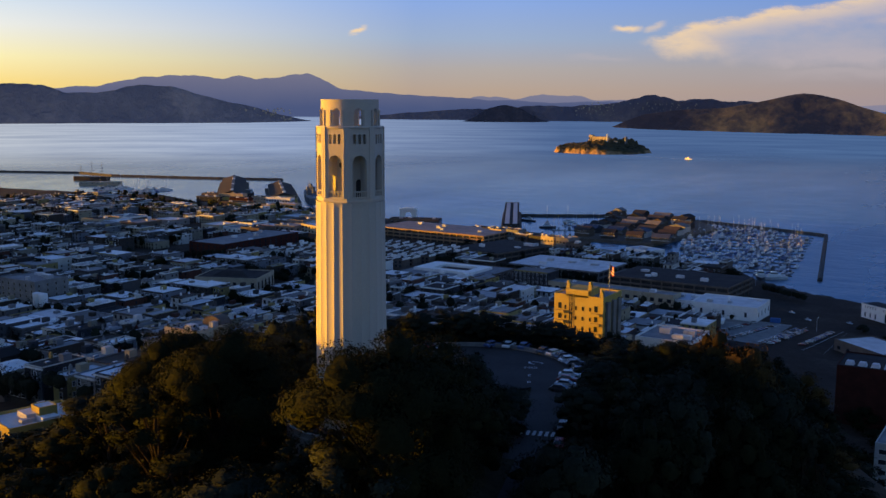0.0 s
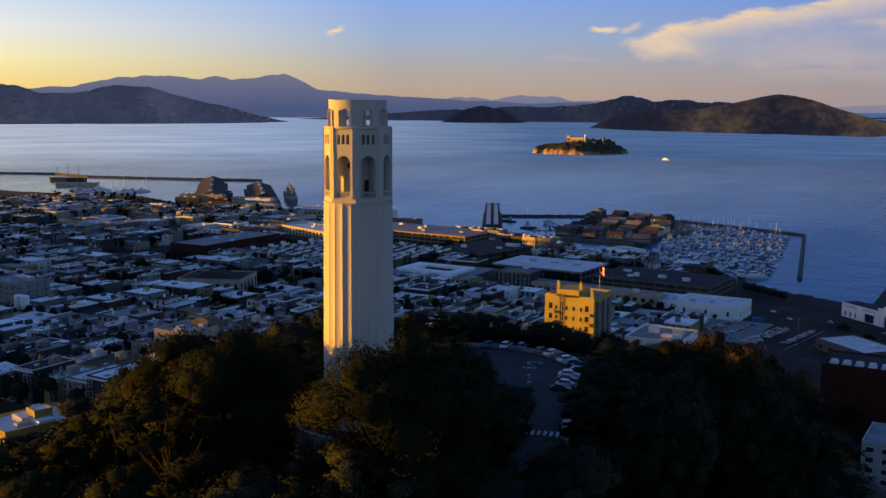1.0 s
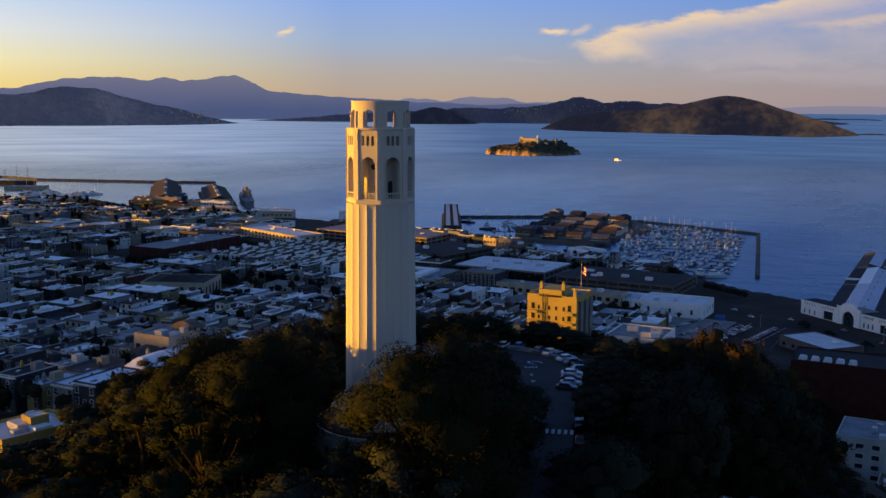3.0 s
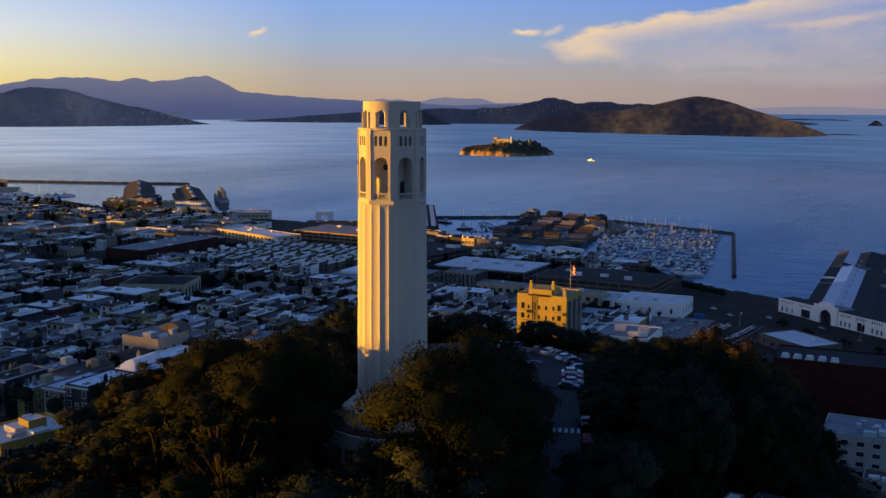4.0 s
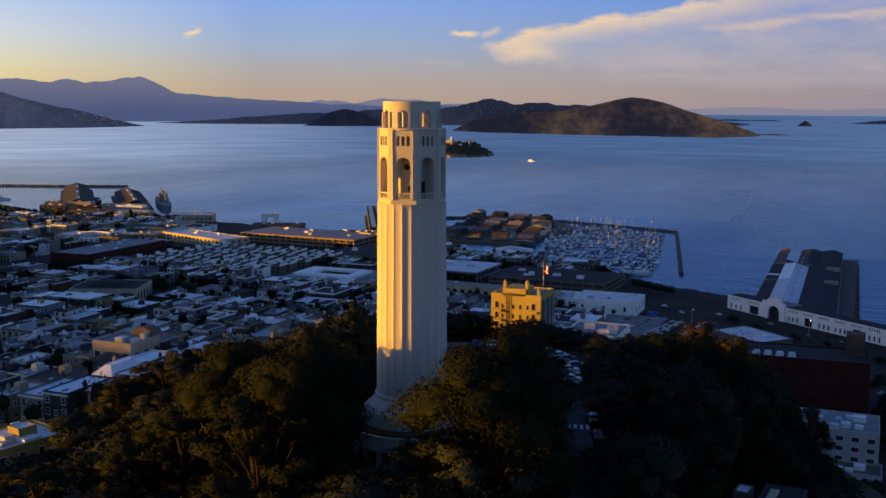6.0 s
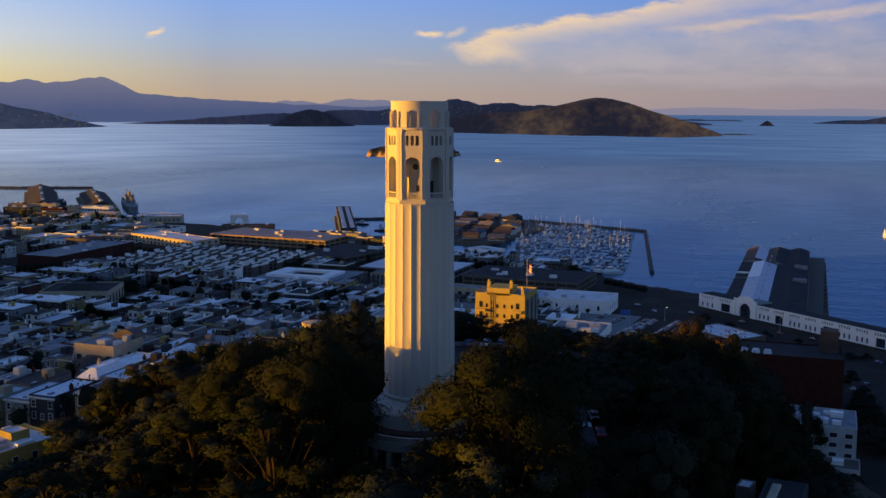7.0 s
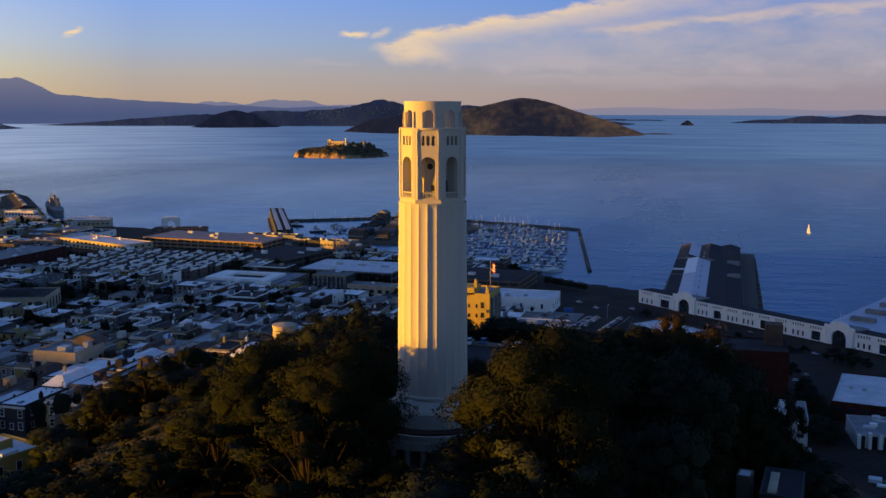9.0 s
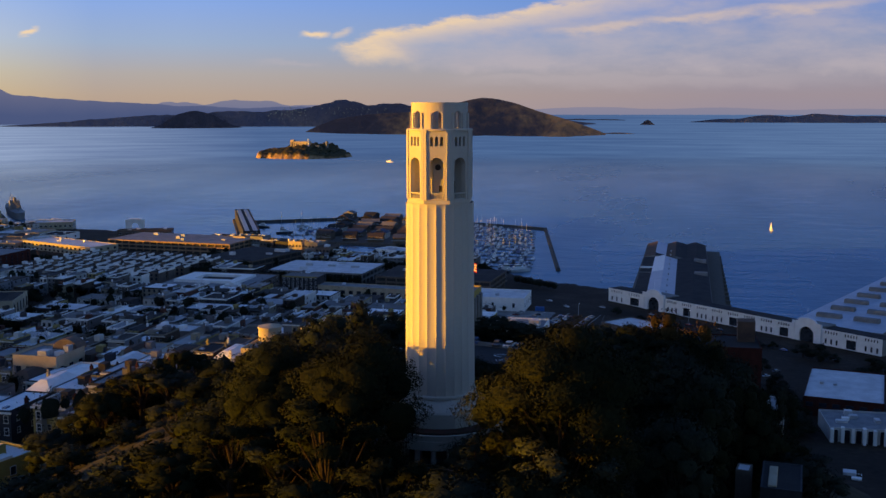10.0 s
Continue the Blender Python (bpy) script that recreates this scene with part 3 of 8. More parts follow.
TOWN_HILL = hill_material("hazy_wooded_hill", (0.26, 0.19, 0.18), (0.14, 0.125, 0.16), 0.004)

def scrub_island():
    """The great island: a long crest, highest off the middle, with spurs and gullies down to the shore."""
    a = np.radians(np.linspace(-21.6, -4.6, 300))
    r = np.linspace(4900, 7400, 56)
    A, R = np.meshgrid(a, r, indexing="ij")
    D = np.degrees(A)
    crest = np.interp(D, [-21.5, -20.9, -19.7, -17.8, -15.4, -13.4, -12.3, -11.6, -10.9, -9.8, -8.6, -7.0, -5.2, -4.7], [0, 34, 84, 112, 124, 170, 200, 213, 206, 178, 132, 84, 24, 0])
    soft = np.hanning(15)
    crest = np.apply_along_axis(lambda c: np.convolve(np.pad(c, 7, mode="edge"), soft / soft.sum(), mode="valid"), 0, crest)
    mid = np.interp(D, [-21.0, -11.5, -4.6], [6450, 6450, 5650])
    half = np.interp(D, [-21.6, -19, -12, -7, -4.6], [260, 700, 1150, 800, 160])
    away = np.clip(np.abs(R - mid) / half, 0, 1.2)
    X, Y = EYE.x + R * np.sin(A), EYE.y + R * np.cos(A)
    warp = fbm(X, Y, 2600.0, 2)
    spurs = np.sin(D * 2.5 + 1.6 * warp + 0.6) + 0.5 * np.sin(D * 6.3 + 2.4 * warp) + 0.35 * fbm(X, Y, 500.0, 3)
    H = crest * (1 - away ** 1.35) + np.minimum(crest, 110) * 0.30 * spurs * np.clip(away * 1.6 - 0.08, 0, 0.7) * np.clip(1.1 - away, 0, 1) - 4.0
    x, y, z = squeeze(X, Y, H)
    ob = sheet("island", x, y, z, SCRUB, keep=H > -3.0)
    tagged(ob, "large dark scrub-covered island with sunlit orange slopes", "hills", kind="structure")


scrub_island()
landmass("spit", [(-4.2, 5800, 14, 130, 60)], -6.0, -2.4, 5600, 6000, SCRUB, "low dark spit of land off the island", 0.2, 60, 10)
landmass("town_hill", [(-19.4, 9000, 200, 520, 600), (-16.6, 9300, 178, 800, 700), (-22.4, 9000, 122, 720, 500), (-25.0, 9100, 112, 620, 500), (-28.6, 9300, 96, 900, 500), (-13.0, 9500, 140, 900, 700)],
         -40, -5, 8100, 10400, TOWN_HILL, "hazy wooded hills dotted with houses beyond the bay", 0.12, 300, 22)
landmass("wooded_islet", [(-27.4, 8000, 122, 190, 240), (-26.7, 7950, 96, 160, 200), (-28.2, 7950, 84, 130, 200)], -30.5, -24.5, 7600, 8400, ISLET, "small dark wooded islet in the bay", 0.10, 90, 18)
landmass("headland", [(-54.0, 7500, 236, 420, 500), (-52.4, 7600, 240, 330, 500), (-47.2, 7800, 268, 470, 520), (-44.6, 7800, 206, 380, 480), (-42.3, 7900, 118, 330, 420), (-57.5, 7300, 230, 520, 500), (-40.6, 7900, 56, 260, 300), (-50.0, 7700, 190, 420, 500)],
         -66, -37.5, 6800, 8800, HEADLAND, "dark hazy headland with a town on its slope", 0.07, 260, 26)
landmass("small_rock", [(-2.55, 9000, 46, 48, 120)], -3.4, -1.7, 8700, 9300, SCRUB, "tiny bare rock islet far off in the bay", 0.2, 40, 10)
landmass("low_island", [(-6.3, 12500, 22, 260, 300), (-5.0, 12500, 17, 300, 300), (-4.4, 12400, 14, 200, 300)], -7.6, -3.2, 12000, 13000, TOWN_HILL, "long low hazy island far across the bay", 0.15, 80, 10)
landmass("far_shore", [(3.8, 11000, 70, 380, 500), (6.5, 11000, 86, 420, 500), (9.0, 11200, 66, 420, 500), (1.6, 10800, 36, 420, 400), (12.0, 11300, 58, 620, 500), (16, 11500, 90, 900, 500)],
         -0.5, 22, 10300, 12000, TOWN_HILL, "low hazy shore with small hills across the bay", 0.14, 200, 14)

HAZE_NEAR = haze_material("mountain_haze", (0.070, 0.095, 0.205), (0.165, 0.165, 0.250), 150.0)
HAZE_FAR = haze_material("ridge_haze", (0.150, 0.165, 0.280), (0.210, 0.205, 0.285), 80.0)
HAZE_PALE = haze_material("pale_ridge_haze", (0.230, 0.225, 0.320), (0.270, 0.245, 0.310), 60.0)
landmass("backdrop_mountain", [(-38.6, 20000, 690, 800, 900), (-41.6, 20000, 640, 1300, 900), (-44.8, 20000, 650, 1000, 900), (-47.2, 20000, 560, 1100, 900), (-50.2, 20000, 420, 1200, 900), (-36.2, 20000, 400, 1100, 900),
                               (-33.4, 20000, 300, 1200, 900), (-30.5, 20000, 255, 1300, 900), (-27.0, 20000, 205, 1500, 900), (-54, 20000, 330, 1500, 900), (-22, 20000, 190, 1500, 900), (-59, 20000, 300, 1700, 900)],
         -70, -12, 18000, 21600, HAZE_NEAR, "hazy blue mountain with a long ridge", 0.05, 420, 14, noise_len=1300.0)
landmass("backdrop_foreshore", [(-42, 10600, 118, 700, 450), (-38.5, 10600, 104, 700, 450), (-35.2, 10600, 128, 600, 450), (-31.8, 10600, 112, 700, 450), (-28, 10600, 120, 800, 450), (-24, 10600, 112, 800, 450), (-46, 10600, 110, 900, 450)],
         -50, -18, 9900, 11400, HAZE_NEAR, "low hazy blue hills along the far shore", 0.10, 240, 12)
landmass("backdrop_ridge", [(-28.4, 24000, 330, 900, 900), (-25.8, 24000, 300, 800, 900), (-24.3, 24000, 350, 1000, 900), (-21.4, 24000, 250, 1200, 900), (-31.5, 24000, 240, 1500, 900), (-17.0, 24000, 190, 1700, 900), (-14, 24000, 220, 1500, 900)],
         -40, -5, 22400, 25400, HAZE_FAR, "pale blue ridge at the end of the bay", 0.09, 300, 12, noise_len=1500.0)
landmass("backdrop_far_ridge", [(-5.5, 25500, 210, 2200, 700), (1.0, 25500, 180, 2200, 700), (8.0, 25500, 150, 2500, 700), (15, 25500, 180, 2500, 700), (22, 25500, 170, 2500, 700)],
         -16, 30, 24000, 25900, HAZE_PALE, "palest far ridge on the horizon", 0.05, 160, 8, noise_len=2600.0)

# sky backdrop, one curved sheet far behind everything
sa = np.radians(np.linspace(-60, 46, 55))
se = np.radians(np.linspace(-2.2, 52, 33))
SA, SE = np.meshgrid(sa, se, indexing="ij")
R_SKY = 4925.0
skyb = sheet("backdrop_sky", R_SKY * np.sin(SA), R_SKY * np.cos(SA), R_SKY * np.tan(SE), sky_material())
skyb.location = EYE
tagged(skyb, "evening sky, golden low down and blue above, with thin clouds", "sky", kind="structure")


# ---- the tower ----
def polar(phi, r, z):
    return (r * math.sin(phi), -r * math.cos(phi), z)


def tower():
    t = thing("observation_tower", pose(0, 0, 0), "tall cream concrete tower with fluted shaft and arched lookout", "tower")
    flutes = 24
    off = radians(22.6)

    def fluted(r0, depth):
        def r(a):
            u = ((a - off) / (2 * math.pi) * flutes) % 1.0
            return r0 - depth * (1 - (2 * u - 1) ** 2) ** 0.8
        return r

    b = Build()
    b.lathe([(fluted(5.38, 0.05), 103.0), (fluted(5.37, 0.15), 103.9), (fluted(5.30, 0.15), 112.0), (fluted(5.20, 0.15), 122.0), (fluted(5.11, 0.15), 131.6), (fluted(5.12, 0.04), 132.3)], flutes * 10, caps=False, turn=off)
    part("shaft", b, CONCRETE, t, "fluted concrete shaft")
    b = Build()
    b.lathe([(5.45, 102.9), (5.62, 103.0), (5.62, 103.35), (5.40, 103.5), (5.2, 103.5)], 96, caps=False)
    part("base_moulding", b, CONCRETE, t)
    b = Build()
    b.lathe([(5.0, 132.25), (5.05, 132.4), (5.05, 132.7), (4.98, 132.9), (3.0, 132.9)], 8, caps=False, turn=radians(8 + 22.5))
    part("lookout_ledge", b, CONCRETE, t)
    # octagonal lookout, one panel to a side
    ap = 4.69
    half = ap * math.tan(math.pi / 8)
    for k in range(8):
        phi = radians(8 + 45 * k)

        def place(u, v, d, phi=phi):
            n = Vector((math.sin(phi), -math.cos(phi), 0))
            s = Vector((math.cos(phi), math.sin(phi), 0))
            return tuple(n * (ap - d) + s * u * (ap - d) / ap + Vector((0, 0, v)))

        b = Build()
        wide = 1.10
        b.panel(-half, half, 132.9, 139.75, [(-wide, wide, 132.95, 139.1, True)], 0.75, place)
        part("arch_panel", b, CONCRETE, t)
        b = Build()
        b.panel(-half, half, 139.75, 143.05, [(-0.98, -0.50, 140.75, 142.15, True), (-0.24, 0.24, 140.75, 142.15, True), (0.50, 0.98, 140.75, 142.15, True)], 0.7, place)
        part("window_panel", b, CONCRETE, t)
        # corner pilaster
        b = Build()
        c = phi + math.pi / 8
        rad = ap / math.cos(math.pi / 8)
        for z0, z1, q in ((132.9, 139.9, 0.46), (139.9, 142.7, 0.42), (142.7, 143.15, 0.5)):
            n0 = len(b.v)
            for z in (z0, z1):
                for da, rr in ((-q / rad, rad - 0.55), (-q / rad, rad - 0.02), (q / rad, rad - 0.02), (q / rad, rad - 0.55)):
                    b.v.append(polar(c + da, rr, z))
            for i in range(4):
                j = (i + 1) % 4
                b.f.append((n0 + i, n0 + j, n0 + 4 + j, n0 + 4 + i))
                b.m.append(0)
            b.f.append((n0 + 4, n0 + 5, n0 + 6, n0 + 7))
            b.m.append(0)
        part("corner_pilaster", b, CONCRETE, t)
        # balustrade in the arch
        b = Build()
        for z0, z1, dd in ((132.95, 133.10, 0.14), (133.78, 133.95, 0.14)):
            p = [place(u, z, d) for z in (z0, z1) for u, d in ((-wide, 0.05), (wide, 0.05), (wide, 0.05 + 2 * dd), (-wide, 0.05 + 2 * dd))]
            n0 = len(b.v)
            b.v += p
            b.f += [(n0, n0 + 1, n0 + 5, n0 + 4), (n0 + 1, n0 + 2, n0 + 6, n0 + 5), (n0 + 2, n0 + 3, n0 + 7, n0 + 6), (n0 + 3, n0, n0 + 4, n0 + 7), (n0 + 4, n0 + 5, n0 + 6, n0 + 7)]
            b.m += [0] * 5
        bal = part("balustrade", b, CONCRETE, t)
        proto = Build()
        proto.lathe([(0.05, 0), (0.09, 0.18), (0.05, 0.45), (0.06, 0.68)], 6, caps=False)
        bm = proto.mesh("baluster", CONCRETE, True)
        for i in range(7):
            u = -wide + wide * 2 * (i + 0.5) / 7
            part("baluster", bm, None, bal, at=Matrix.Translation(place(u, 133.10, 0.19)))
    b = Build()
    b.lathe([(4.9, 142.95), (4.95, 143.05), (4.92, 143.25), (4.1, 143.3), (3.2, 143.3), (3.2, 142.9)], 64, caps=False)
    part("crown_ledge", b, CONCRETE, t)
    # round crown, open to the sky
    rc = 4.22
    for k in range(8):
        phi = radians(8 + 45 * k)

        def ring(u, v, d, phi=phi):
            return polar(phi + u / rc, rc - d, v)

        b = Build()
        b.panel(-rc * math.pi / 8, rc * math.pi / 8, 143.25, 146.95, [(-0.66, 0.66, 143.3, 145.85, True)], 0.5, ring, step=0.2)
        part("crown_panel", b, CONCRETE, t)
        for side in (-1, 1):
            b = Build()
            n0 = len(b.v)
            for z in (143.25, 145.6):
                for du, d in ((-0.13, 0.02), (-0.13, -0.22), (0.13, -0.22), (0.13, 0.02)):
                    b.v.append(ring(side * 0.95 + du, z, d))
            for i in range(4):
                j = (i + 1) % 4
                b.f.append((n0 + i, n0 + j, n0 + 4 + j, n0 + 4 + i))
                b.m.append(0)
            b.f.append((n0 + 4, n0 + 5, n0 + 6, n0 + 7))
            b.m.append(0)
            part("crown_fin", b, CONCRETE, t)
    b = Build()
    b.lathe([(rc - 0.5, 146.9), (rc + 0.03, 146.9), (rc + 0.03, 147.1), (rc - 0.5, 147.1), (rc - 0.5, 146.9)], 64, caps=False)
    part("crown_rim", b, CONCRETE, t)
    # inner core with doorways and the lookout's ceilings
    b = Build()
    b.lathe([(2.83, 132.9), (2.83, 143.25)], 8, caps=False, turn=radians(8 + 22.5))
    part("inner_core", b, CONCRETE, t)
    # radial walls added to stop sunlight crossing the bays; one doorway lets it by
    for k in range(8):
        c = radians(8 + 45 * k + 22.5)

        def bay(u, v, d, c=c):
            return (math.sin(c) * u + math.cos(c) * (d - 0.3), -math.cos(c) * u + math.sin(c) * (d - 0.3), v)

        b = Build()
        b.panel(2.7, 4.6, 132.92, 139.72, [(3.05, 3.95, 132.94, 136.2, True)] if k == 7 else [], 0.6, bay)
        part("bay_wall", b, CONCRETE, t)
    b = Build()
    b.lathe([(4.4, 139.70), (4.4, 139.95), (2.4, 139.95)], 40)
    part("lookout_ceiling", b, CONCRETE, t)
    for k in range(8):
        phi = radians(8 + 45 * k)
        b = Build()
        n = Vector((math.sin(phi), -math.cos(phi), 0))
        s = Vector((math.cos(phi), math.sin(phi), 0))
        # flat DARK discs and plates stand for the shade inside these openings
        if k % 2 == 0:
            b.poly([tuple(n * 2.63 + s * 0.45 * math.cos(a) + Vector((0, 0, 137.6 + 0.45 * math.sin(a)))) for a in np.linspace(0, 2 * math.pi, 16, endpoint=False)])
            part("round_opening", b, DARK, t, "dark round opening")
        if k in (1, 2, 6, 7):
            b = Build()
            b.poly([tuple(n * 2.63 + s * u + Vector((0, 0, v))) for u, v in [(0.05, 132.95), (0.95, 132.95)] + [(0.5 + 0.45 * math.cos(a), 135.1 + 0.45 * math.sin(a)) for a in np.linspace(0, math.pi, 9)]])
            part("doorway", b, DARK, t, "dark arched doorway")
            continue
        b = Build()
        b.poly([tuple(n * 2.63 + s * u + Vector((0, 0, v))) for u, v in ((0.15, 134.0), (0.6, 134.0), (0.6, 134.9), (0.15, 134.9))])
        part("small_window", b, DARK, t, "small dark window")
    # stepped base
    b = Build()
    b.lathe([(7.7, 94.0), (7.7, 101.2), (7.5, 101.5), (5.6, 103.0), (5.2, 103.05)], 8, caps=False, turn=radians(30.5))
    part("base_block", b, CONCRETE, t, "plain octagonal base block")
    b = Build()
    b.lathe([(9.0, 97.9), (9.9, 98.0), (10.0, 98.9), (9.6, 98.9), (9.6, 98.75), (7.0, 98.75)], 64, caps=False)
    b.lathe([(9.9, 96.6), (10.0, 96.7), (10.0, 98.0), (9.9, 98.05)], 64, caps=False)
    part("rotunda_entablature", b, CONCRETE, t)
    b = Build()
    b.lathe([(9.5, 98.78), (9.5, 99.15), (7.6, 99.2)], 48, caps=False)
    part("terrace_planter", b, TILE_DARK, t, "dark planted terrace")
    b = Build()
    b.lathe([(8.3, 91.0), (8.3, 97.9)], 48, caps=False)
    part("rotunda_wall", b, CONCRETE_GREY, t)
    b = Build()
    b.lathe([(12.4, 90.0), (12.4, 93.1), (11.9, 93.1), (11.9, 93.4), (11.4, 93.4), (11.4, 93.7), (10.9, 93.7), (10.9, 94.0), (8.0, 94.0)], 64, caps=False)
    part("steps", b, CONCRETE_GREY, t)
    for k in range(24):
        a = 2 * math.pi * (k + 0.5) / 24
        b = Build()
        b.lathe([(0.48, 94.0), (0.48, 94.2), (0.40, 94.25), (0.38, 96.5), (0.5, 96.7)], 10, 9.4 * math.sin(a), -9.4 * math.cos(a), caps=False)
        part("column", b, CONCRETE, t)
        b = Build()
        a2 = 2 * math.pi * k / 24
        n = Vector((math.sin(a2), -math.cos(a2), 0))
        s = Vector((math.cos(a2), math.sin(a2), 0))
        b.poly([tuple(n * 8.36 + s * u + Vector((0, 0, v))) for u, v in ((-0.72, 94.05), (0.72, 94.05), (0.72, 96.4), (-0.72, 96.4))])
        part("dark_doorway", b, GLASS, t, "dark glazed doorway")
    return t


tower()


# ---- trees ----
def leaf_quads(rng, lobes, count, size, reach=1.24):
    """Small leaf sprays over the skins of the lobes: corner points, and the way each spray faces."""
    A = np.array(lobes)
    mid = A[:, :3].mean(axis=0)
    vol = A[:, 3] * A[:, 4] + A[:, 3] * A[:, 5] + A[:, 4] * A[:, 5]
    m = count * 2
    pick = rng.choice(len(lobes), m, p=vol / vol.sum())
    L = A[pick]
    d = rng.normal(size=(m, 3))
    d[:, 2] = np.abs(d[:, 2]) * np.where(rng.random(m) < 0.8, 1, -0.6)
    d /= np.linalg.norm(d, axis=1)[:, None]
    lump = 1 + (reach - 0.9) * (0.75 * np.sin(d[:, 0] * 6 + pick) * np.sin(d[:, 1] * 5 + 2 * pick) + 0.5 * np.sin(d[:, 2] * 9 + 3 * pick))
    c = L[:, :3] + d * L[:, 3:6] * (rng.triangular(0.60, 0.96, reach, m) * lump)[:, None]
    # sprays buried deep in a neighbouring lobe are not grown
    deep = np.full(m, 9.0)
    for q, lobe in enumerate(A):
        inside = np.linalg.norm((c - lobe[:3]) / lobe[3:6], axis=1)
        deep = np.minimum(deep, np.where(pick == q, 9.0, inside))
    order = np.argsort(deep < 0.62, kind="stable")[:count]
    c, d = c[order], d[order]
    n = d + rng.normal(scale=0.45, size=(count, 3))
    n /= np.linalg.norm(n, axis=1)[:, None]
    a = np.cross(n, rng.normal(size=(count, 3)))
    a /= np.linalg.norm(a, axis=1)[:, None]
    b = np.cross(n, a)
    s = (size * rng.uniform(0.5, 1.35, count))[:, None]
    a, b = a * s, b * s * rng.uniform(0.4, 0.8, count)[:, None]
    v = np.stack([c - a - b * 0.4, c + a * 0.9 - b * 0.5, c + a * 0.1 + b], 1).reshape(-1, 3)
    out = c - mid
    out /= np.linalg.norm(out, axis=1)[:, None]
    face = 0.3 * d + 1.0 * out + 0.42 * n
    face /= np.linalg.norm(face, axis=1)[:, None]
    return v, np.repeat(face, 3, axis=0)


def crown_mesh(name, rng, lobes, count, size, mat, fine=6, reach=1.24, inner=0.62):
    """A crown of leaf sprays over darker, lumpy inner masses."""
    v, face = leaf_quads(rng, lobes, count, size, reach)
    f = np.arange(len(v)).reshape(-1, 3)
    verts, faces, normals = v.tolist(), f.tolist(), face.tolist()
    centre = Vector(np.array(lobes)[:, :3].mean(axis=0))
    for x, y, z, rx, ry, rz in lobes:
        n0 = len(verts)
        rows, cols = fine, fine + fine // 2
        for i in range(rows + 1):
            p = math.pi * i / rows
            for j in range(cols):
                q = 2 * math.pi * j / cols
                w = inner + 0.14 * math.sin(3 * q + x) * math.sin(2 * p + y) + rng.uniform(-0.08, 0.08)
                n = (math.sin(p) * math.cos(q), math.sin(p) * math.sin(q), math.cos(p))
                verts.append((x + rx * w * n[0], y + ry * w * n[1], z + rz * w * n[2]))
                o = Vector(verts[-1]) - centre
                normals.append(tuple((Vector(n) * 0.3 + o.normalized()).normalized()))
        for i in range(rows):
            for j in range(cols):
                a, b = n0 + i * cols + j, n0 + i * cols + (j + 1) % cols
                faces.append((a, a + cols, b + cols, b))
    me = bpy.data.meshes.new(name)
    me.from_pydata(verts, [], faces)
    me.materials.append(mat)
    me.polygons.foreach_set("use_smooth", [True] * len(faces))
    me.normals_split_custom_set_from_vertices(normals)
    me.update()
    return me


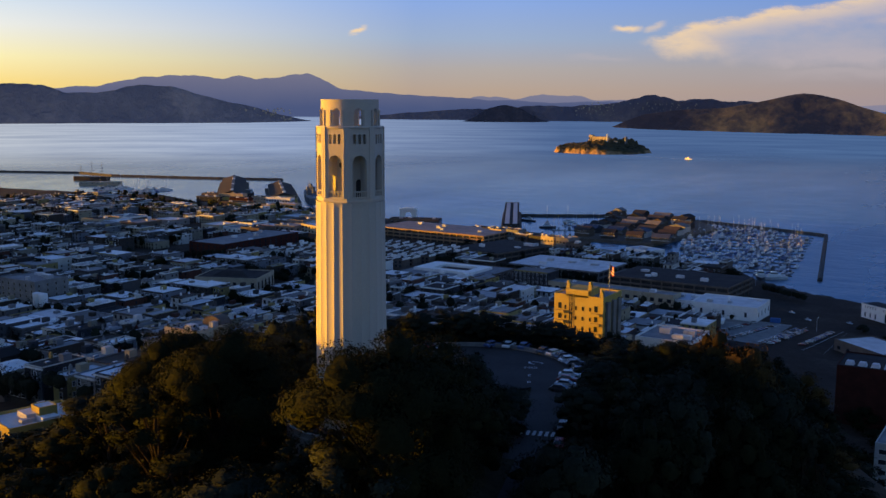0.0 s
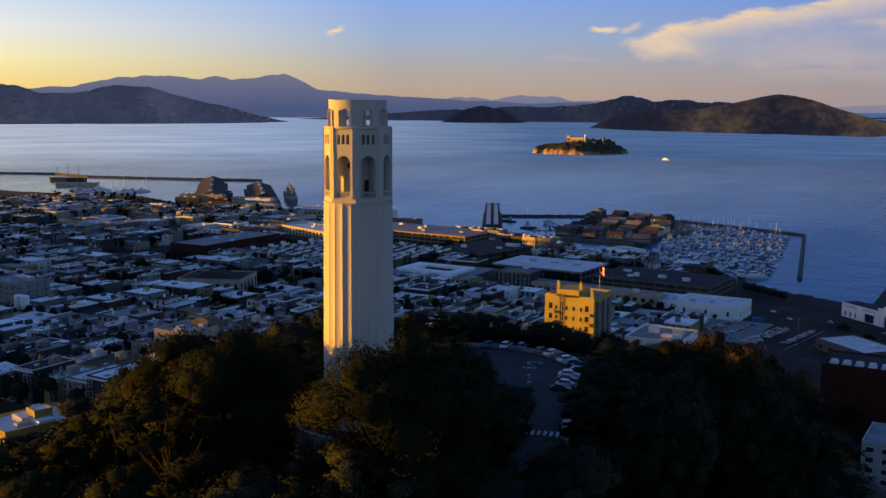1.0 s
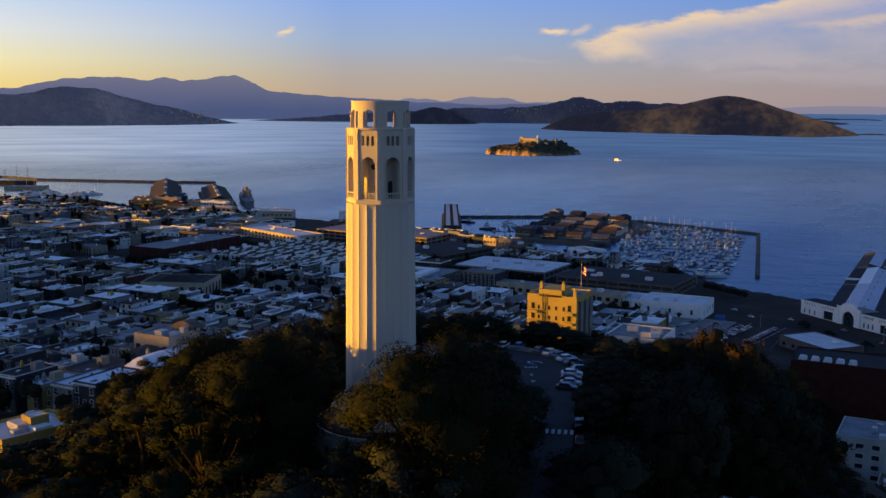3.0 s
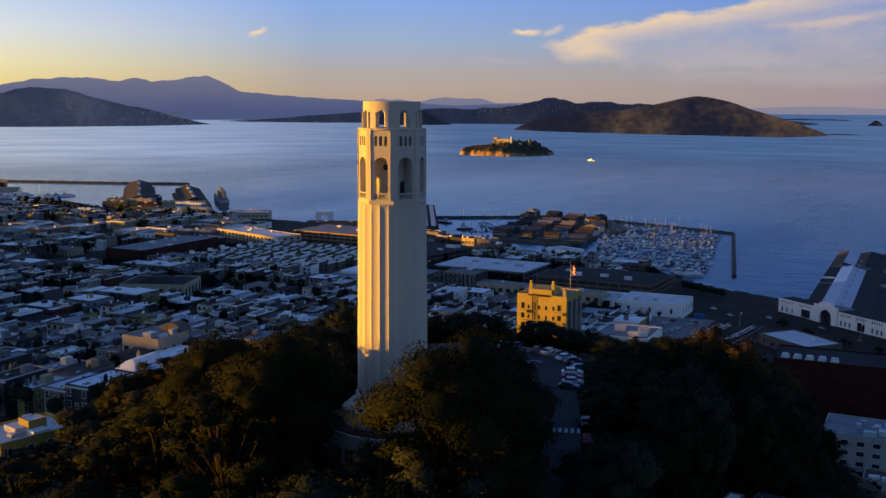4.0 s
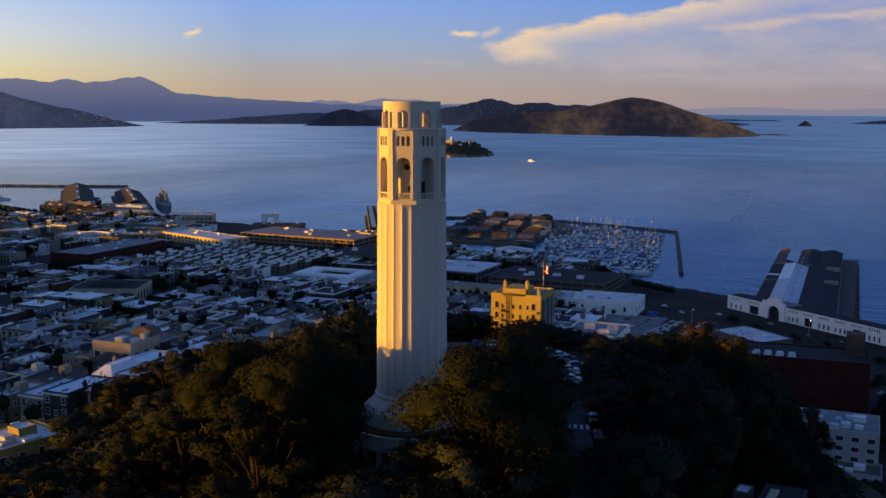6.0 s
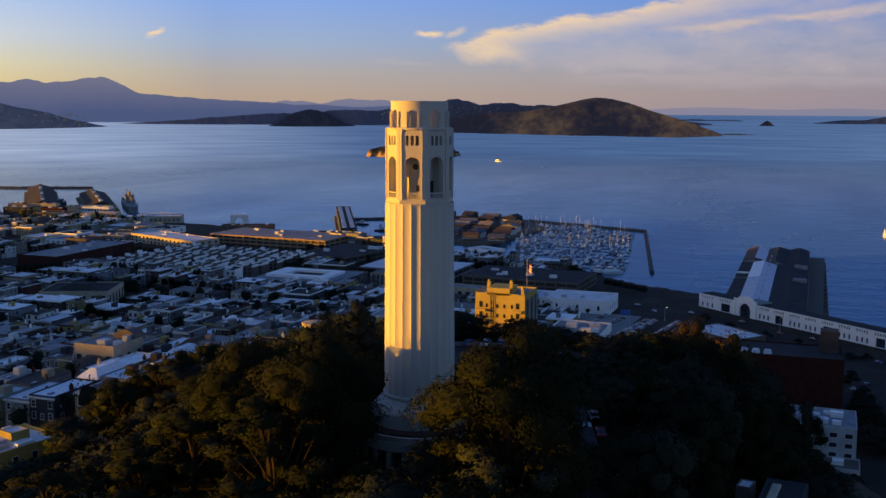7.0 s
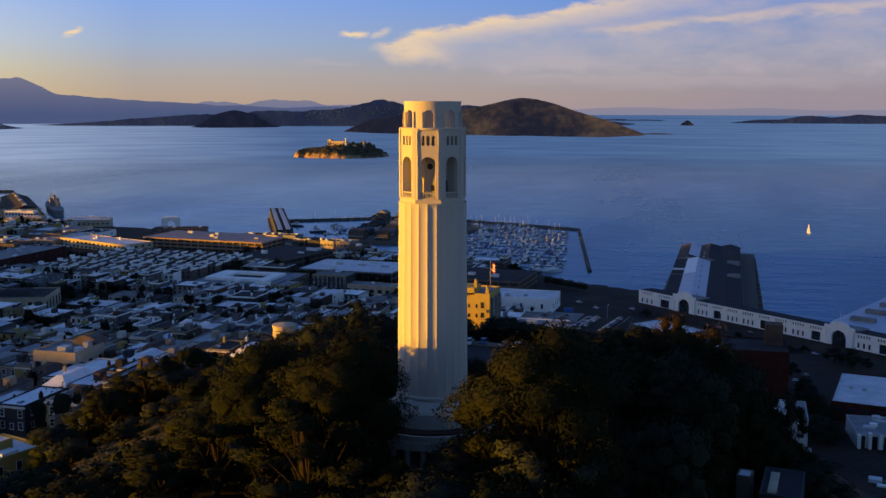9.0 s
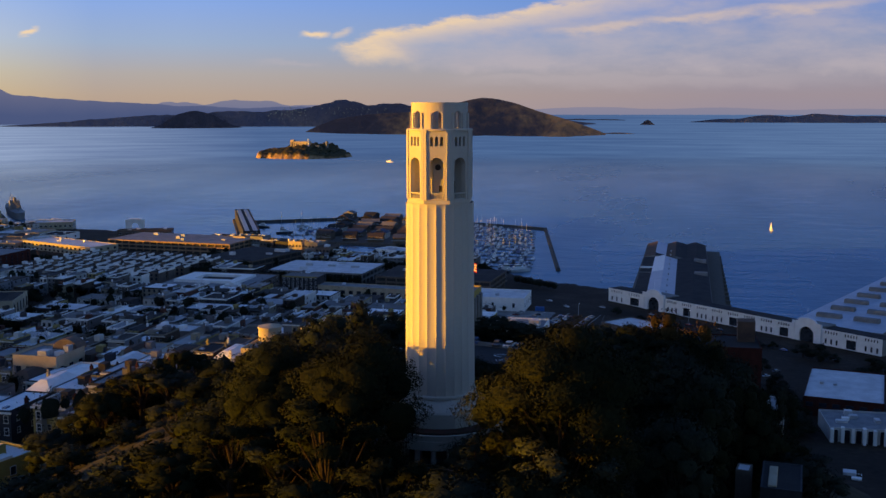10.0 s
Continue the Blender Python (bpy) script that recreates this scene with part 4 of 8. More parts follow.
def tree_proto(kind, seed, mat, label, big=False):
    """A tree about 20 m high with its foot at the origin."""
    rng = np.random.default_rng(seed)
    t = thing("shrub" if kind == "shrub" else "tree", pose(0, 0, -500), label, "shrub" if kind == "shrub" else "tree", "street shrubs" if kind == "shrub" else "trees on the hill")
    b = Build()
    lobes, tips = [], []
    if kind == "cypress":      # broad, billowing, flat-topped
        b.tube([(0, 0, -3), (0.2, 0, 4), (0.1, 0.4, 9)], [0.75, 0.55, 0.42], 8)
        for i in range(18):
            a = i * 2.4 + rng.uniform(-0.4, 0.4)
            r = 0.6 + 5.6 * math.sqrt((i + 0.5) / 18)
            z = 17.2 - 0.15 * r * r + rng.uniform(-1.3, 0.8)
            tips.append((r * math.cos(a), r * math.sin(a), z))
        for x, y, z in tips:
            lobes.append((x, y, z, rng.uniform(2.0, 3.2), rng.uniform(2.0, 3.2), rng.uniform(1.5, 2.4)))
        for i in range(9):
            a = i * 0.7 + rng.uniform(-0.2, 0.2)
            q = rng.uniform(4.6, 6.0)
            lobes.append((q * math.cos(a), q * math.sin(a), rng.uniform(6.0, 10), 2.3, 2.3, 2.0))
        lobes.append((0, 0, 12.5, 4.2, 4.2, 3.0))
        for i in range(8):
            a = i * 0.79 + rng.uniform(-0.2, 0.2)
            q = rng.uniform(4.2, 5.6)
            lobes.append((q * math.cos(a), q * math.sin(a), rng.uniform(2.5, 6.0), 2.6, 2.6, 2.3))
        count, size = (62000, 0.125) if big else (5600, 0.24)
    elif kind == "pine":       # tall, dark, in loose tiers
        b.tube([(0, 0, -3), (0.1, 0.1, 8), (0.3, 0, 19)], [0.65, 0.45, 0.12], 8)
        for i in range(15):
            f = i / 14
            a = i * 2.4
            r = (1 - f) * 3.6 + 0.5
            z = 6.0 + 13.2 * f
            tips.append((r * math.cos(a), r * math.sin(a), z))
            lobes.append((r * math.cos(a) * 0.8, r * math.sin(a) * 0.8, z, 1.2 + 2.0 * (1 - f), 1.2 + 2.0 * (1 - f), 0.9 + 0.6 * (1 - f)))
        count, size = 4400, 0.26
    elif kind == "gum":        # open crown on long bare limbs
        b.tube([(0, 0, -3), (0.4, 0.2, 6), (0.2, 0.6, 11), (0.8, 0.4, 15)], [0.6, 0.45, 0.34, 0.2], 8)
        for i in range(12):
            a = i * 2.4 + rng.uniform(-0.5, 0.5)
            r = rng.uniform(2.0, 5.4)
            z = rng.uniform(11.5, 19.0) - 0.25 * r
            tips.append((r * math.cos(a), r * math.sin(a), z))
            lobes.append((r * math.cos(a), r * math.sin(a), z, rng.uniform(1.2, 2.0), rng.uniform(1.2, 2.0), rng.uniform(0.9, 1.5)))
        count, size = 4800, 0.23
    else:                      # street tree and shrubs
        b.tube([(0, 0, -1), (0.1, 0, 3.5)], [0.3, 0.2], 6)
        for i in range(6):
            a = i * 2.4
            r = 0.6 + 0.45 * i
            lobes.append((r * math.cos(a), r * math.sin(a), 5.4 - 0.55 * i + rng.uniform(-0.7, 0.7), rng.uniform(1.0, 1.9), rng.uniform(1.0, 1.9), rng.uniform(1.0, 1.7)))
        count, size = 1000, 0.34
    for x, y, z in tips:
        m = rng.uniform(0.35, 0.55)
        b.tube([(0.15, 0.1, z * m), (x * 0.45, y * 0.45, z * (m + 0.25)), (x * 0.9, y * 0.9, z - 0.3)], [0.20, 0.12, 0.04], 5)
    part("trunk", b, BARK, t)
    part("crown", crown_mesh("crown", rng, lobes, count, size, mat, 10 if big else 4, 1.07 if big else 1.15, 0.50 if big else 0.58), None, t)
    return t


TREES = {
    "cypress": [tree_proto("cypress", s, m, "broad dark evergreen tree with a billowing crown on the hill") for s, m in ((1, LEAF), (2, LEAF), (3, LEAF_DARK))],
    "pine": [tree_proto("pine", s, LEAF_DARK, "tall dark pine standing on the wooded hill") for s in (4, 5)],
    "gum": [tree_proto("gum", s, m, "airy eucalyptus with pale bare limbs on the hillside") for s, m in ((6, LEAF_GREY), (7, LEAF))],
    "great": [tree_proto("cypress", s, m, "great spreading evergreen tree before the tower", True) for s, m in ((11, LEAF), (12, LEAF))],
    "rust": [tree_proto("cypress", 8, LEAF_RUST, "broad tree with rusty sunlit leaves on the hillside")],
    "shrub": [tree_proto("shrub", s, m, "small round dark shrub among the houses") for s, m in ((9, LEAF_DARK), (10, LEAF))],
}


def plant(kind, x, y, high, wide=None, turn=0.0, which=0, foot=None):
    protos = TREES[kind]
    src = protos[which % len(protos)]
    nominal = 7.5 if kind == "shrub" else 19.5
    s = high / nominal
    w = (wide / (4.5 if kind == "shrub" else 15.0 if kind in ("cypress", "rust", "great") else 11.0)) if wide else s
    z = float(terrain(x, y)) if foot is None else foot
    ob = copy_thing(src, pose(x, y, z - 0.3, 0, 0, turn))
    ob.scale = (w, w, s)
    return ob


# the two great trees before the tower
plant("great", 21.3, -23.5, 31.0, 22.5, 40, 1)
plant("great", 21.0, -12.5, 27.0, 16.0, 160, 0)
plant("cypress", 22.0, -36.0, 18.0, 14.0, 250, 1)
plant("great", -7.0, -21.0, 26.5, 20.0, 80, 0)
plant("great", -18.0, -20.0, 23.5, 16.0, 200, 0)
plant("cypress", -20.5, -13.5, 24.0, 15.0, 300, 1)
plant("gum", -6.5, -33.0, 20.0, 13.0, 130, 1)
# tall dark trees between the tower and the car park
for i, (kind, x, y, top, wide) in enumerate((("pine", 16.5, 9.0, 109.0, 12.0), ("pine", 11.5, 16.0, 106.5, 12.0), ("pine", 8.0, 26.0, 102.5, 12.0), ("pine", 3.5, 33.0, 99.5, 10.0), ("cypress", 1.0, 24.0, 103.5, 12.0))):
    plant(kind, x, y, top - 91.0, wide, 71 * i, i)
# conifers that stand beyond the car park
for i, (x, y, top) in enumerate(((-21.4, 82, 99.5), (-17.0, 84, 97.8), (-25.5, 80, 99.5), (-30.0, 77, 99.0), (-7.0, 88, 97.5), (-10.6, 87, 96.8), (-3.0, 89, 96.0), (1.5, 87, 95.5), (-34, 72, 100))):
    plant("pine" if i % 2 else "cypress", x, y, top - float(terrain(x, y)), 10.0, 53 * i, 2)
# unseen trees added beside the view to keep the low sun off the west slope
for i in range(20):
    x, y = -82 - 9.5 * (i % 3) - (i % 2), -84 + 9.2 * (i // 3) + 3 * (i % 3)
    plant("cypress", x, y, 96.0 + 2 * math.sin(i * 2.1) - float(terrain(x, y)), 14.0, 67 * i, i)
# low trees between the tower and the car park
for i, (x, y, top) in enumerate(((3, 20, 102.5), (8.5, 12, 105), (0, 37, 97.5), (5.5, 29, 100), (9.5, 21, 102), (-8, 38, 97.5), (-3, 28, 100), (12, 4, 106), (-15, 41, 96), (14.5, 15, 104), (17.5, 6, 104.5), (13.5, 24, 101))):
    plant("cypress", x, y, top - 91.0, 10.5, 47 * i, i)
# dark trees close behind the tower on the city side
for i, (x, y, top) in enumerate(((-18, 16, 113.0), (-24, 13, 111.0), (-30, 36, 108.0), (-36, 40, 105.5), (-31, 19, 107.0), (-43, 44, 101.5), (-22, 28, 109.5), (-40, 28, 103.5))):
    plant("pine" if i % 3 == 0 else "cypress", x, y, min(top - float(terrain(x, y)), 27.0), 12.0, 83 * i, 2)
# lower trees down the city slope
for i, (x, y, h) in enumerate(((-80, 26, 10), (-83, 36, 11), (-85, 48, 10), (-86, 60, 10), (-76, 32, 12), (-78, 44, 12), (-79, 57, 12), (-73, 22, 12), (-79, 14, 9), (-70, 38, 13), (-71, 52, 13), (-83, 70, 9), (-76, 70, 11))):
    plant("cypress", x, y, h, 11.0, 37 * i, i)
# dark trees that close the car park on its east side
for i, (x, y, top) in enumerate(((13.8, 71, 97.5), (16.8, 57, 98.5), (20.3, 45, 99.5), (23.5, 33, 100.5), (10.5, 80, 96.5))):
    plant("cypress" if i % 2 else "pine", x, y, top - float(terrain(x, y)), 9.5, 29 * i, 2)
# tall trees east of the road and on the bay side
for i, (kind, x, y, top, wide) in enumerate((("pine", 19.0, 62, 100.0, 10), ("cypress", 24.0, 62, 101.0, 11), ("pine", 24.5, 46, 101.0, 10), ("cypress", 29.0, 42, 102.0, 12), ("cypress", 26.0, 74, 100.0, 12), ("pine", 17.5, 76, 98.0, 9), ("rust", 31.7, 81, 101.5, 15),
                                             ("rust", 40.3, 77, 102.5, 16), ("cypress", 46.4, 70, 102.0, 13), ("gum", 50.0, 60, 92.0, 11), ("gum", 54.3, 62, 91.0, 8), ("cypress", 35.3, 52, 102.0, 13), ("cypress", 46.0, 47, 102.5, 13), ("pine", 33.0, 30, 103.0, 11),
                                             ("cypress", 40.0, 34, 104.0, 13), ("gum", 56.5, 66, 88.0, 8), ("cypress", 38.0, 62, 101.5, 12))):
    plant(kind, x, y, min(top - float(terrain(x, y)), 27.0), wide, 61 * i, i)
# the wood on the hill: treetops stand lower downhill and round the open car park
CANOPY_X, CANOPY_Y = (-60, -40, -20, 0, 20, 40, 60), (-60, -40, -20, 0, 30, 60, 90, 120)
CANOPY = ((106, 108, 106, 106, 112, 114, 112), (104, 100, 98, 108, 106, 112, 106), (86, 98, 111, 98, 112, 102, 98), (94, 104, 111, 101, 91, 108, 94),
          (96, 102, 111, 96, 80, 107, 86), (91, 101, 88, 80, 99, 102, 78), (91, 96, 94, 94, 96, 96, 70), (85, 88, 89, 88, 90, 88, 60))


def canopy(x, y):
    rows = [np.interp(x, CANOPY_X, row) for row in CANOPY]
    return float(np.interp(y, CANOPY_Y, rows))


def wood():
    r = random.Random(5)
    n = 0
    for j in range(-6, 14):
        for i in range(-8, 9):
            x, y = 9.2 * i + 4.6 * (j % 2) + r.uniform(-2.4, 2.4), 9.4 * j + r.uniform(-2.4, 2.4)
            if y < -43 or math.hypot(x, y) < 15 or ((x + 12) / 22.5) ** 2 + ((y - 61) / 21) ** 2 < 1 or abs(x - (24 - 0.34 * y)) < (7.5 if y > -8 else 10.0) and -44 < y < 62 or x < -76 + 0.2 * abs(y):
                continue
            z = float(terrain(x, y))
            h = min(canopy(x, y) - z - r.uniform(0.0, 2.5), 24.0)
            if x < -46 and y < 24:
                h = min(max(h, 7.0 + r.uniform(0, 3)), 91.5 - 0.35 * max(0.0, -56.0 - x) - z)
            if x > 48:
                h = min(h, 105.0 - 0.28 * y - 1.1 * (x - 50.5) - z)      # the cliff edge is kept low
            if x > 42 and 8 < y < 44:
                continue                                             # the house on the cliff edge
            if x > 38 and y < 10:
                h = min(h, 140.0 - 0.361 * (y + 142.0) - z)
            if h < 3.0:
                continue
            roll = r.random()
            kind = "shrub" if h < 8 else "rust" if (x > 34 and y > 60 and roll < 0.4) else "gum" if roll < (0.5 if x > 30 else 0.18) else "pine" if roll < 0.42 else "cypress"
            wide = {"shrub": 8.0, "rust": 12.0, "gum": 12.0, "pine": 10.5, "cypress": 13.5}[kind] * r.uniform(0.9, 1.15)
            plant(kind, x, y, h, min(wide, h * 1.0 + 2), r.uniform(0, 360), n)
            n += 1


wood()


# ---- car park and road on the hilltop ----
LOT_Z = 91.35


def hilltop_paving():
    b = Build()
    ring = [(-12 + (19.5 + 1.5 * math.sin(3 * a)) * math.cos(a), 61 + 18 * math.sin(a)) for a in np.linspace(0, 2 * math.pi, 48, endpoint=False)]
    b.poly([(x, y, LOT_Z) for x, y in ring])
    for (x, y), (u, w) in zip(ring, ring[1:] + ring[:1]):
        b.poly([(x, y, LOT_Z), (x, y, LOT_Z - 4), (u, w, LOT_Z - 4), (u, w, LOT_Z)])
    whole("car_park", b, ASPHALT, "round asphalt car park on the hilltop", "car park", kind="structure")
    b = Build()
    line = [(2, 66), (9, 52), (15.5, 34), (20, 20), (26, 4), (33, -14), (42, -34)]
    for (x, y), (u, w) in zip(line, line[1:]):
        z0 = max(float(terrain(x, y)), 84) + (0.5 if y > 0 else 0.6)
        z1 = max(float(terrain(u, w)), 84) + (0.5 if w > 0 else 0.6)
        d = Vector((u - x, w - y, 0)).normalized().cross(Vector((0, 0, 1))) * 3.6
        b.poly([(x - d.x, y - d.y, z0), (x + d.x, y + d.y, z0), (u + d.x, w + d.y, z1), (u - d.x, w - d.y, z1)])
    whole("road", b, ASPHALT, "narrow asphalt road leading up to the car park", "road", kind="structure")
    # low parapet round the far side of the lot
    b = Build()
    for i in range(0, 27):
        (x, y), (u, w) = ring[i], ring[(i + 1) % 48]
        n = Vector((x + 12, y - 61, 0)).normalized() * 0.4
        p = [(x, y), (u, w), (u + n.x, w + n.y), (x + n.x, y + n.y)]
        k = len(b.v)
        b.v += [(a, c, z) for z in (LOT_Z - 1, LOT_Z + 0.9) for a, c in p]
        b.f += [(k, k + 1, k + 5, k + 4), (k + 2, k + 3, k + 7, k + 6), (k + 4, k + 5, k + 6, k + 7)]
        b.m += [0] * 3
    whole("parapet", b, CONCRETE_GREY, "low concrete parapet round the car park", "wall", kind="structure")
    # crossing
    base = Vector((17.6, 27.5, 0))
    d = Vector((0.30, -0.95, 0)).normalized()
    s = Vector((d.y, -d.x, 0))
    z = float(terrain(17.6, 27.5)) + 0.62
    cross = thing("pedestrian_crossing", pose(0, 0, 0), "worn white zebra crossing painted on the road", "road marking", kind="structure")
    for i in range(7):
        c = base + s * (-3.2 + 1.05 * i)
        b = Build()
        q = [c - s * 0.27 - d * 1.2, c + s * 0.27 - d * 1.2, c + s * 0.27 + d * 1.2, c - s * 0.27 + d * 1.2]
        b.poly([(v.x, v.y, z) for v in q])
        part("stripe", b, PAINT_LINE, cross)
    # lettering on the road
    for word, x, y, size in (("KEEP", 4.5, 56.5, 2.3), ("CLEAR", 3.2, 61.5, 2.3), ("NO", -2.0, 66.0, 1.8)):
        cu = bpy.data.curves.new("lettering", "FONT")
        cu.body, cu.size, cu.extrude, cu.align_x = word, size, 0.004, "CENTER"
        cu.materials.append(PAINT_LINE)
        ob = new("road_lettering", cu)
        ob.matrix_basis = pose(x, y, LOT_Z + 0.03, 0, 0, 28)
        tagged(ob, "white capital letters painted on the asphalt", "road marking")
    # curved arrow marks
    b = Build()
    for k in range(14):
        a0, a1 = radians(20 + 20 * k), radians(20 + 20 * (k + 1))
        if k % 7 == 6:
            continue
        p = [(math.cos(a) * r - 3.0, math.sin(a) * r * 0.7 + 70.5) for a, r in ((a0, 1.3), (a1, 1.3), (a1, 1.75), (a0, 1.75))]
        b.poly([(x, y, LOT_Z + 0.03) for x, y in p])
    whole("road_arrow", b, PAINT_LINE, "white round turning mark painted on asphalt", "road marking")


hilltop_paving()


# ---- cars ----
def car_proto():
    c = thing("car", pose(0, 0, -500), "parked car with dark windows on the asphalt", "car", "parked cars")
    b = Build()
    prof = [(-2.2, 0.35), (-2.25, 0.75), (-1.9, 0.92), (-1.2, 0.98), (1.0, 0.98), (1.9, 0.86), (2.2, 0.7), (2.2, 0.35)]
    for s, (ya, yb) in enumerate(((-0.88, 0.88),)):
        n = len(b.v)
        b.v += [(x, ya + (0.06 if z > 0.8 else 0), z) for x, z in prof] + [(x, yb - (0.06 if z > 0.8 else 0), z) for x, z in prof]
        k = len(prof)
        b.f += [tuple(range(n, n + k)), tuple(range(n + 2 * k - 1, n + k - 1, -1))] + [(n + i, n + k + i, n + k + (i + 1) % k, n + (i + 1) % k) for i in range(k)]
        b.m += [0] * (k + 2)
    b.box(-1.25, -0.66, 1.40, 0.45, 0.66, 1.47, bevel=0.05)
    part("body", b, CAR_VAR, c)
    b = Build()
    n = len(b.v)
    b.v += [(-1.75, -0.78, 0.95), (1.05, -0.78, 0.95), (1.05, 0.78, 0.95), (-1.75, 0.78, 0.95), (-1.25, -0.64, 1.41), (0.40, -0.64, 1.41), (0.40, 0.64, 1.41), (-1.25, 0.64, 1.41)]
    b.f += [(n, n + 1, n + 5, n + 4), (n + 1, n + 2, n + 6, n + 5), (n + 2, n + 3, n + 7, n + 6), (n + 3, n, n + 4, n + 7), (n + 4, n + 5, n + 6, n + 7)]
    b.m += [0] * 5
    part("glasshouse", b, GLASS, c, "dark glass cabin")
    w = Build()
    w.lathe([(0.33, -0.1), (0.33, 0.1)], 12)
    wm = w.mesh("wheel", TYRE)
    for x in (-1.4, 1.35):
        for y in (-0.8, 0.8):
            part("wheel", wm, None, c, at=pose(x, y, 0.33, 90, 0, 0))
    return c


CAR = car_proto()


def park(x, y, turn, z=None):
    copy_thing(CAR, pose(x, y, (float(terrain(x, y)) if z is None else z) + 0.02, 0, 0, turn))


for x, y, r in ((-18, 78.5, 80), (-14.5, 80, 95), (-11, 81, 92), (-5.5, 79.5, 88), (-2.5, 78.8, 75), (0.2, 77.2, 65), (2.6, 75.2, 52), (5.0, 72.8, 45), (7.8, 64, 20), (9.0, 60.5, 15), (10.2, 57, 10), (10.6, 53.5, 8),
                (-26, 66, 150), (-24, 61, 170), (-22, 55, 185), (-19, 51, 200), (-30, 70, 140), (-14, 48.5, 225), (8.4, 68, 30)):
    park(x, y, r, LOT_Z)
for x, y, r in ((20.5, 33, 108), (23.0, 26, 110), (27.2, 14, 112)):
    park(x, y, r, float(terrain(x, y)) + 0.5)


# ---- houses ----
def window_mesh(w, h, name="window"):
    """A sash window: frame proud of the wall, dark panes, a sill."""
    b = Build()
    f = 0.13
    b.box(-w / 2 - f, -0.09, -f, -w / 2, 0.02, h + f, 0)
    b.box(w / 2, -0.09, -f, w / 2 + f, 0.02, h + f, 0)
    b.box(-w / 2, -0.09, h, w / 2, 0.02, h + f, 0)
    b.box(-w / 2 - f - 0.05, -0.16, -f - 0.05, w / 2 + f + 0.05, 0.02, 0, 0)
    b.box(-w / 2, -0.06, h * 0.5 - 0.04, w / 2, 0.0, h * 0.5 + 0.04, 0)
    b.poly([(-w / 2, -0.03, 0), (w / 2, -0.03, 0), (w / 2, -0.03, h), (-w / 2, -0.03, h)], 1)
    return b.mesh(name, [TRIM_VAR, GLASS])


WIN = {k: window_mesh(*k) for k in ((1.1, 1.7), (1.6, 1.7), (2.6, 1.8), (0.9, 1.3))}


def house_proto(seed):
    """A town house: walls, roof, windows on the street and garden sides, roof clutter. Foot centre at the origin, front to -y."""
    r = random.Random(seed)
    w, d = r.choice((5.8, 6.6, 7.2, 7.8, 8.8)), r.choice((12.0, 14.0, 15.0, 16.5))
    floors = r.choice((2, 3, 3, 3, 4))
    fh = 3.05
    h = floors * fh + 0.6
    style = r.choice(("flat", "flat", "flat", "flat", "flat", "flat", "step", "hip"))
    t = thing("house", pose(0, 0, -500), {"flat": "narrow stucco town house with a flat parapet roof", "step": "stucco town house with a set-back top floor", "hip": "town house with a dark hipped roof", "gable": "town house with a pitched gable roof"}[style], "house", "town houses on the hillside")
    b = Build()
    b.box(-w / 2, -d / 2, -7.0, w / 2, d / 2, h)
    if style == "step":
        b.box(-w / 2 + 0.3, -d / 2 + 4.5, h, w / 2 - 0.3, d / 2 - 1.0, h + 2.7)
    part("wall", b, WALL_VAR, t)
    if style == "step":
        for x in (-w / 4, w / 4):
            part("window", WIN[(1.6, 1.7)], None, t, at=pose(x, -d / 2 + 4.5, h + 0.5))
    b = Build()
    if style == "hip":
        b.box(-w / 2 - 0.4, -d / 2 - 0.4, h, w / 2 + 0.4, d / 2 + 0.4, h + 2.4, top=min(w, d) * 0.42)
    elif style == "gable":
        b.gable(-w / 2, -d / 2, h, w / 2, d / 2, h + 2.6, r.choice(("x", "y")), over=0.35)
    else:
        b.box(-w / 2 + 0.25, -d / 2 + 0.25, h - 0.1, w / 2 - 0.25, d / 2 - 0.25, h + 0.06)
        if style == "step":
            b.box(-w / 2 + 0.25, -d / 2 + 4.45, h + 2.7, w / 2 - 0.25, d / 2 - 0.95, h + 2.9)
    part("roof", b, ROOF_VAR, t)
    if style in ("flat", "step"):
        b = Build()
        q = r.choice((0.35, 0.6, 0.9))
        for x0, y0, x1, y1 in ((-w / 2, -d / 2, w / 2, -d / 2 + 0.22), (-w / 2, d / 2 - 0.22, w / 2, d / 2), (-w / 2, -d / 2 + 0.22, -w / 2 + 0.22, d / 2 - 0.22), (w / 2 - 0.22, -d / 2 + 0.22, w / 2, d / 2 - 0.22)):
            b.box(x0, y0, h, x1, y1, h + q)
        part("parapet", b, WALL_VAR, t)
        b = Build()
        b.box(-w / 2 - 0.3, -d / 2 - 0.4, h - 0.55, w / 2 + 0.3, -d / 2, h - 0.1)
        part("cornice", b, TRIM_VAR, t)
        if r.random() < 0.75:
            b = Build()
            x, y = r.uniform(-w / 2 + 1.6, w / 2 - 1.6), r.uniform(-1, d / 2 - 3)
            b.box(x - 1.1, y - 1.5, h, x + 1.1, y + 1.5, h + 2.3, bevel=0.1)
            part("stair_penthouse", b, WALL_VAR, t)
        if r.random() < 0.7:
            b = Build()
            x, y = r.uniform(-w / 2 + 1, w / 2 - 1), r.uniform(-d / 2 + 2, -2)
            b.box(x - 0.6, y - 0.9, h + 0.06, x + 0.6, y + 0.9, h + 0.45, top=0.15)
            part("skylight", b, GLASS_BLUE, t)
    b = Build()
    x, y = r.choice((-1, 1)) * (w / 2 - 0.5), r.uniform(-d / 4, d / 3)
    b.box(x - 0.35, y - 0.45, h - 0.5, x + 0.35, y + 0.45, h + 1.6 + (1.4 if style in ("hip", "gable") else 0))
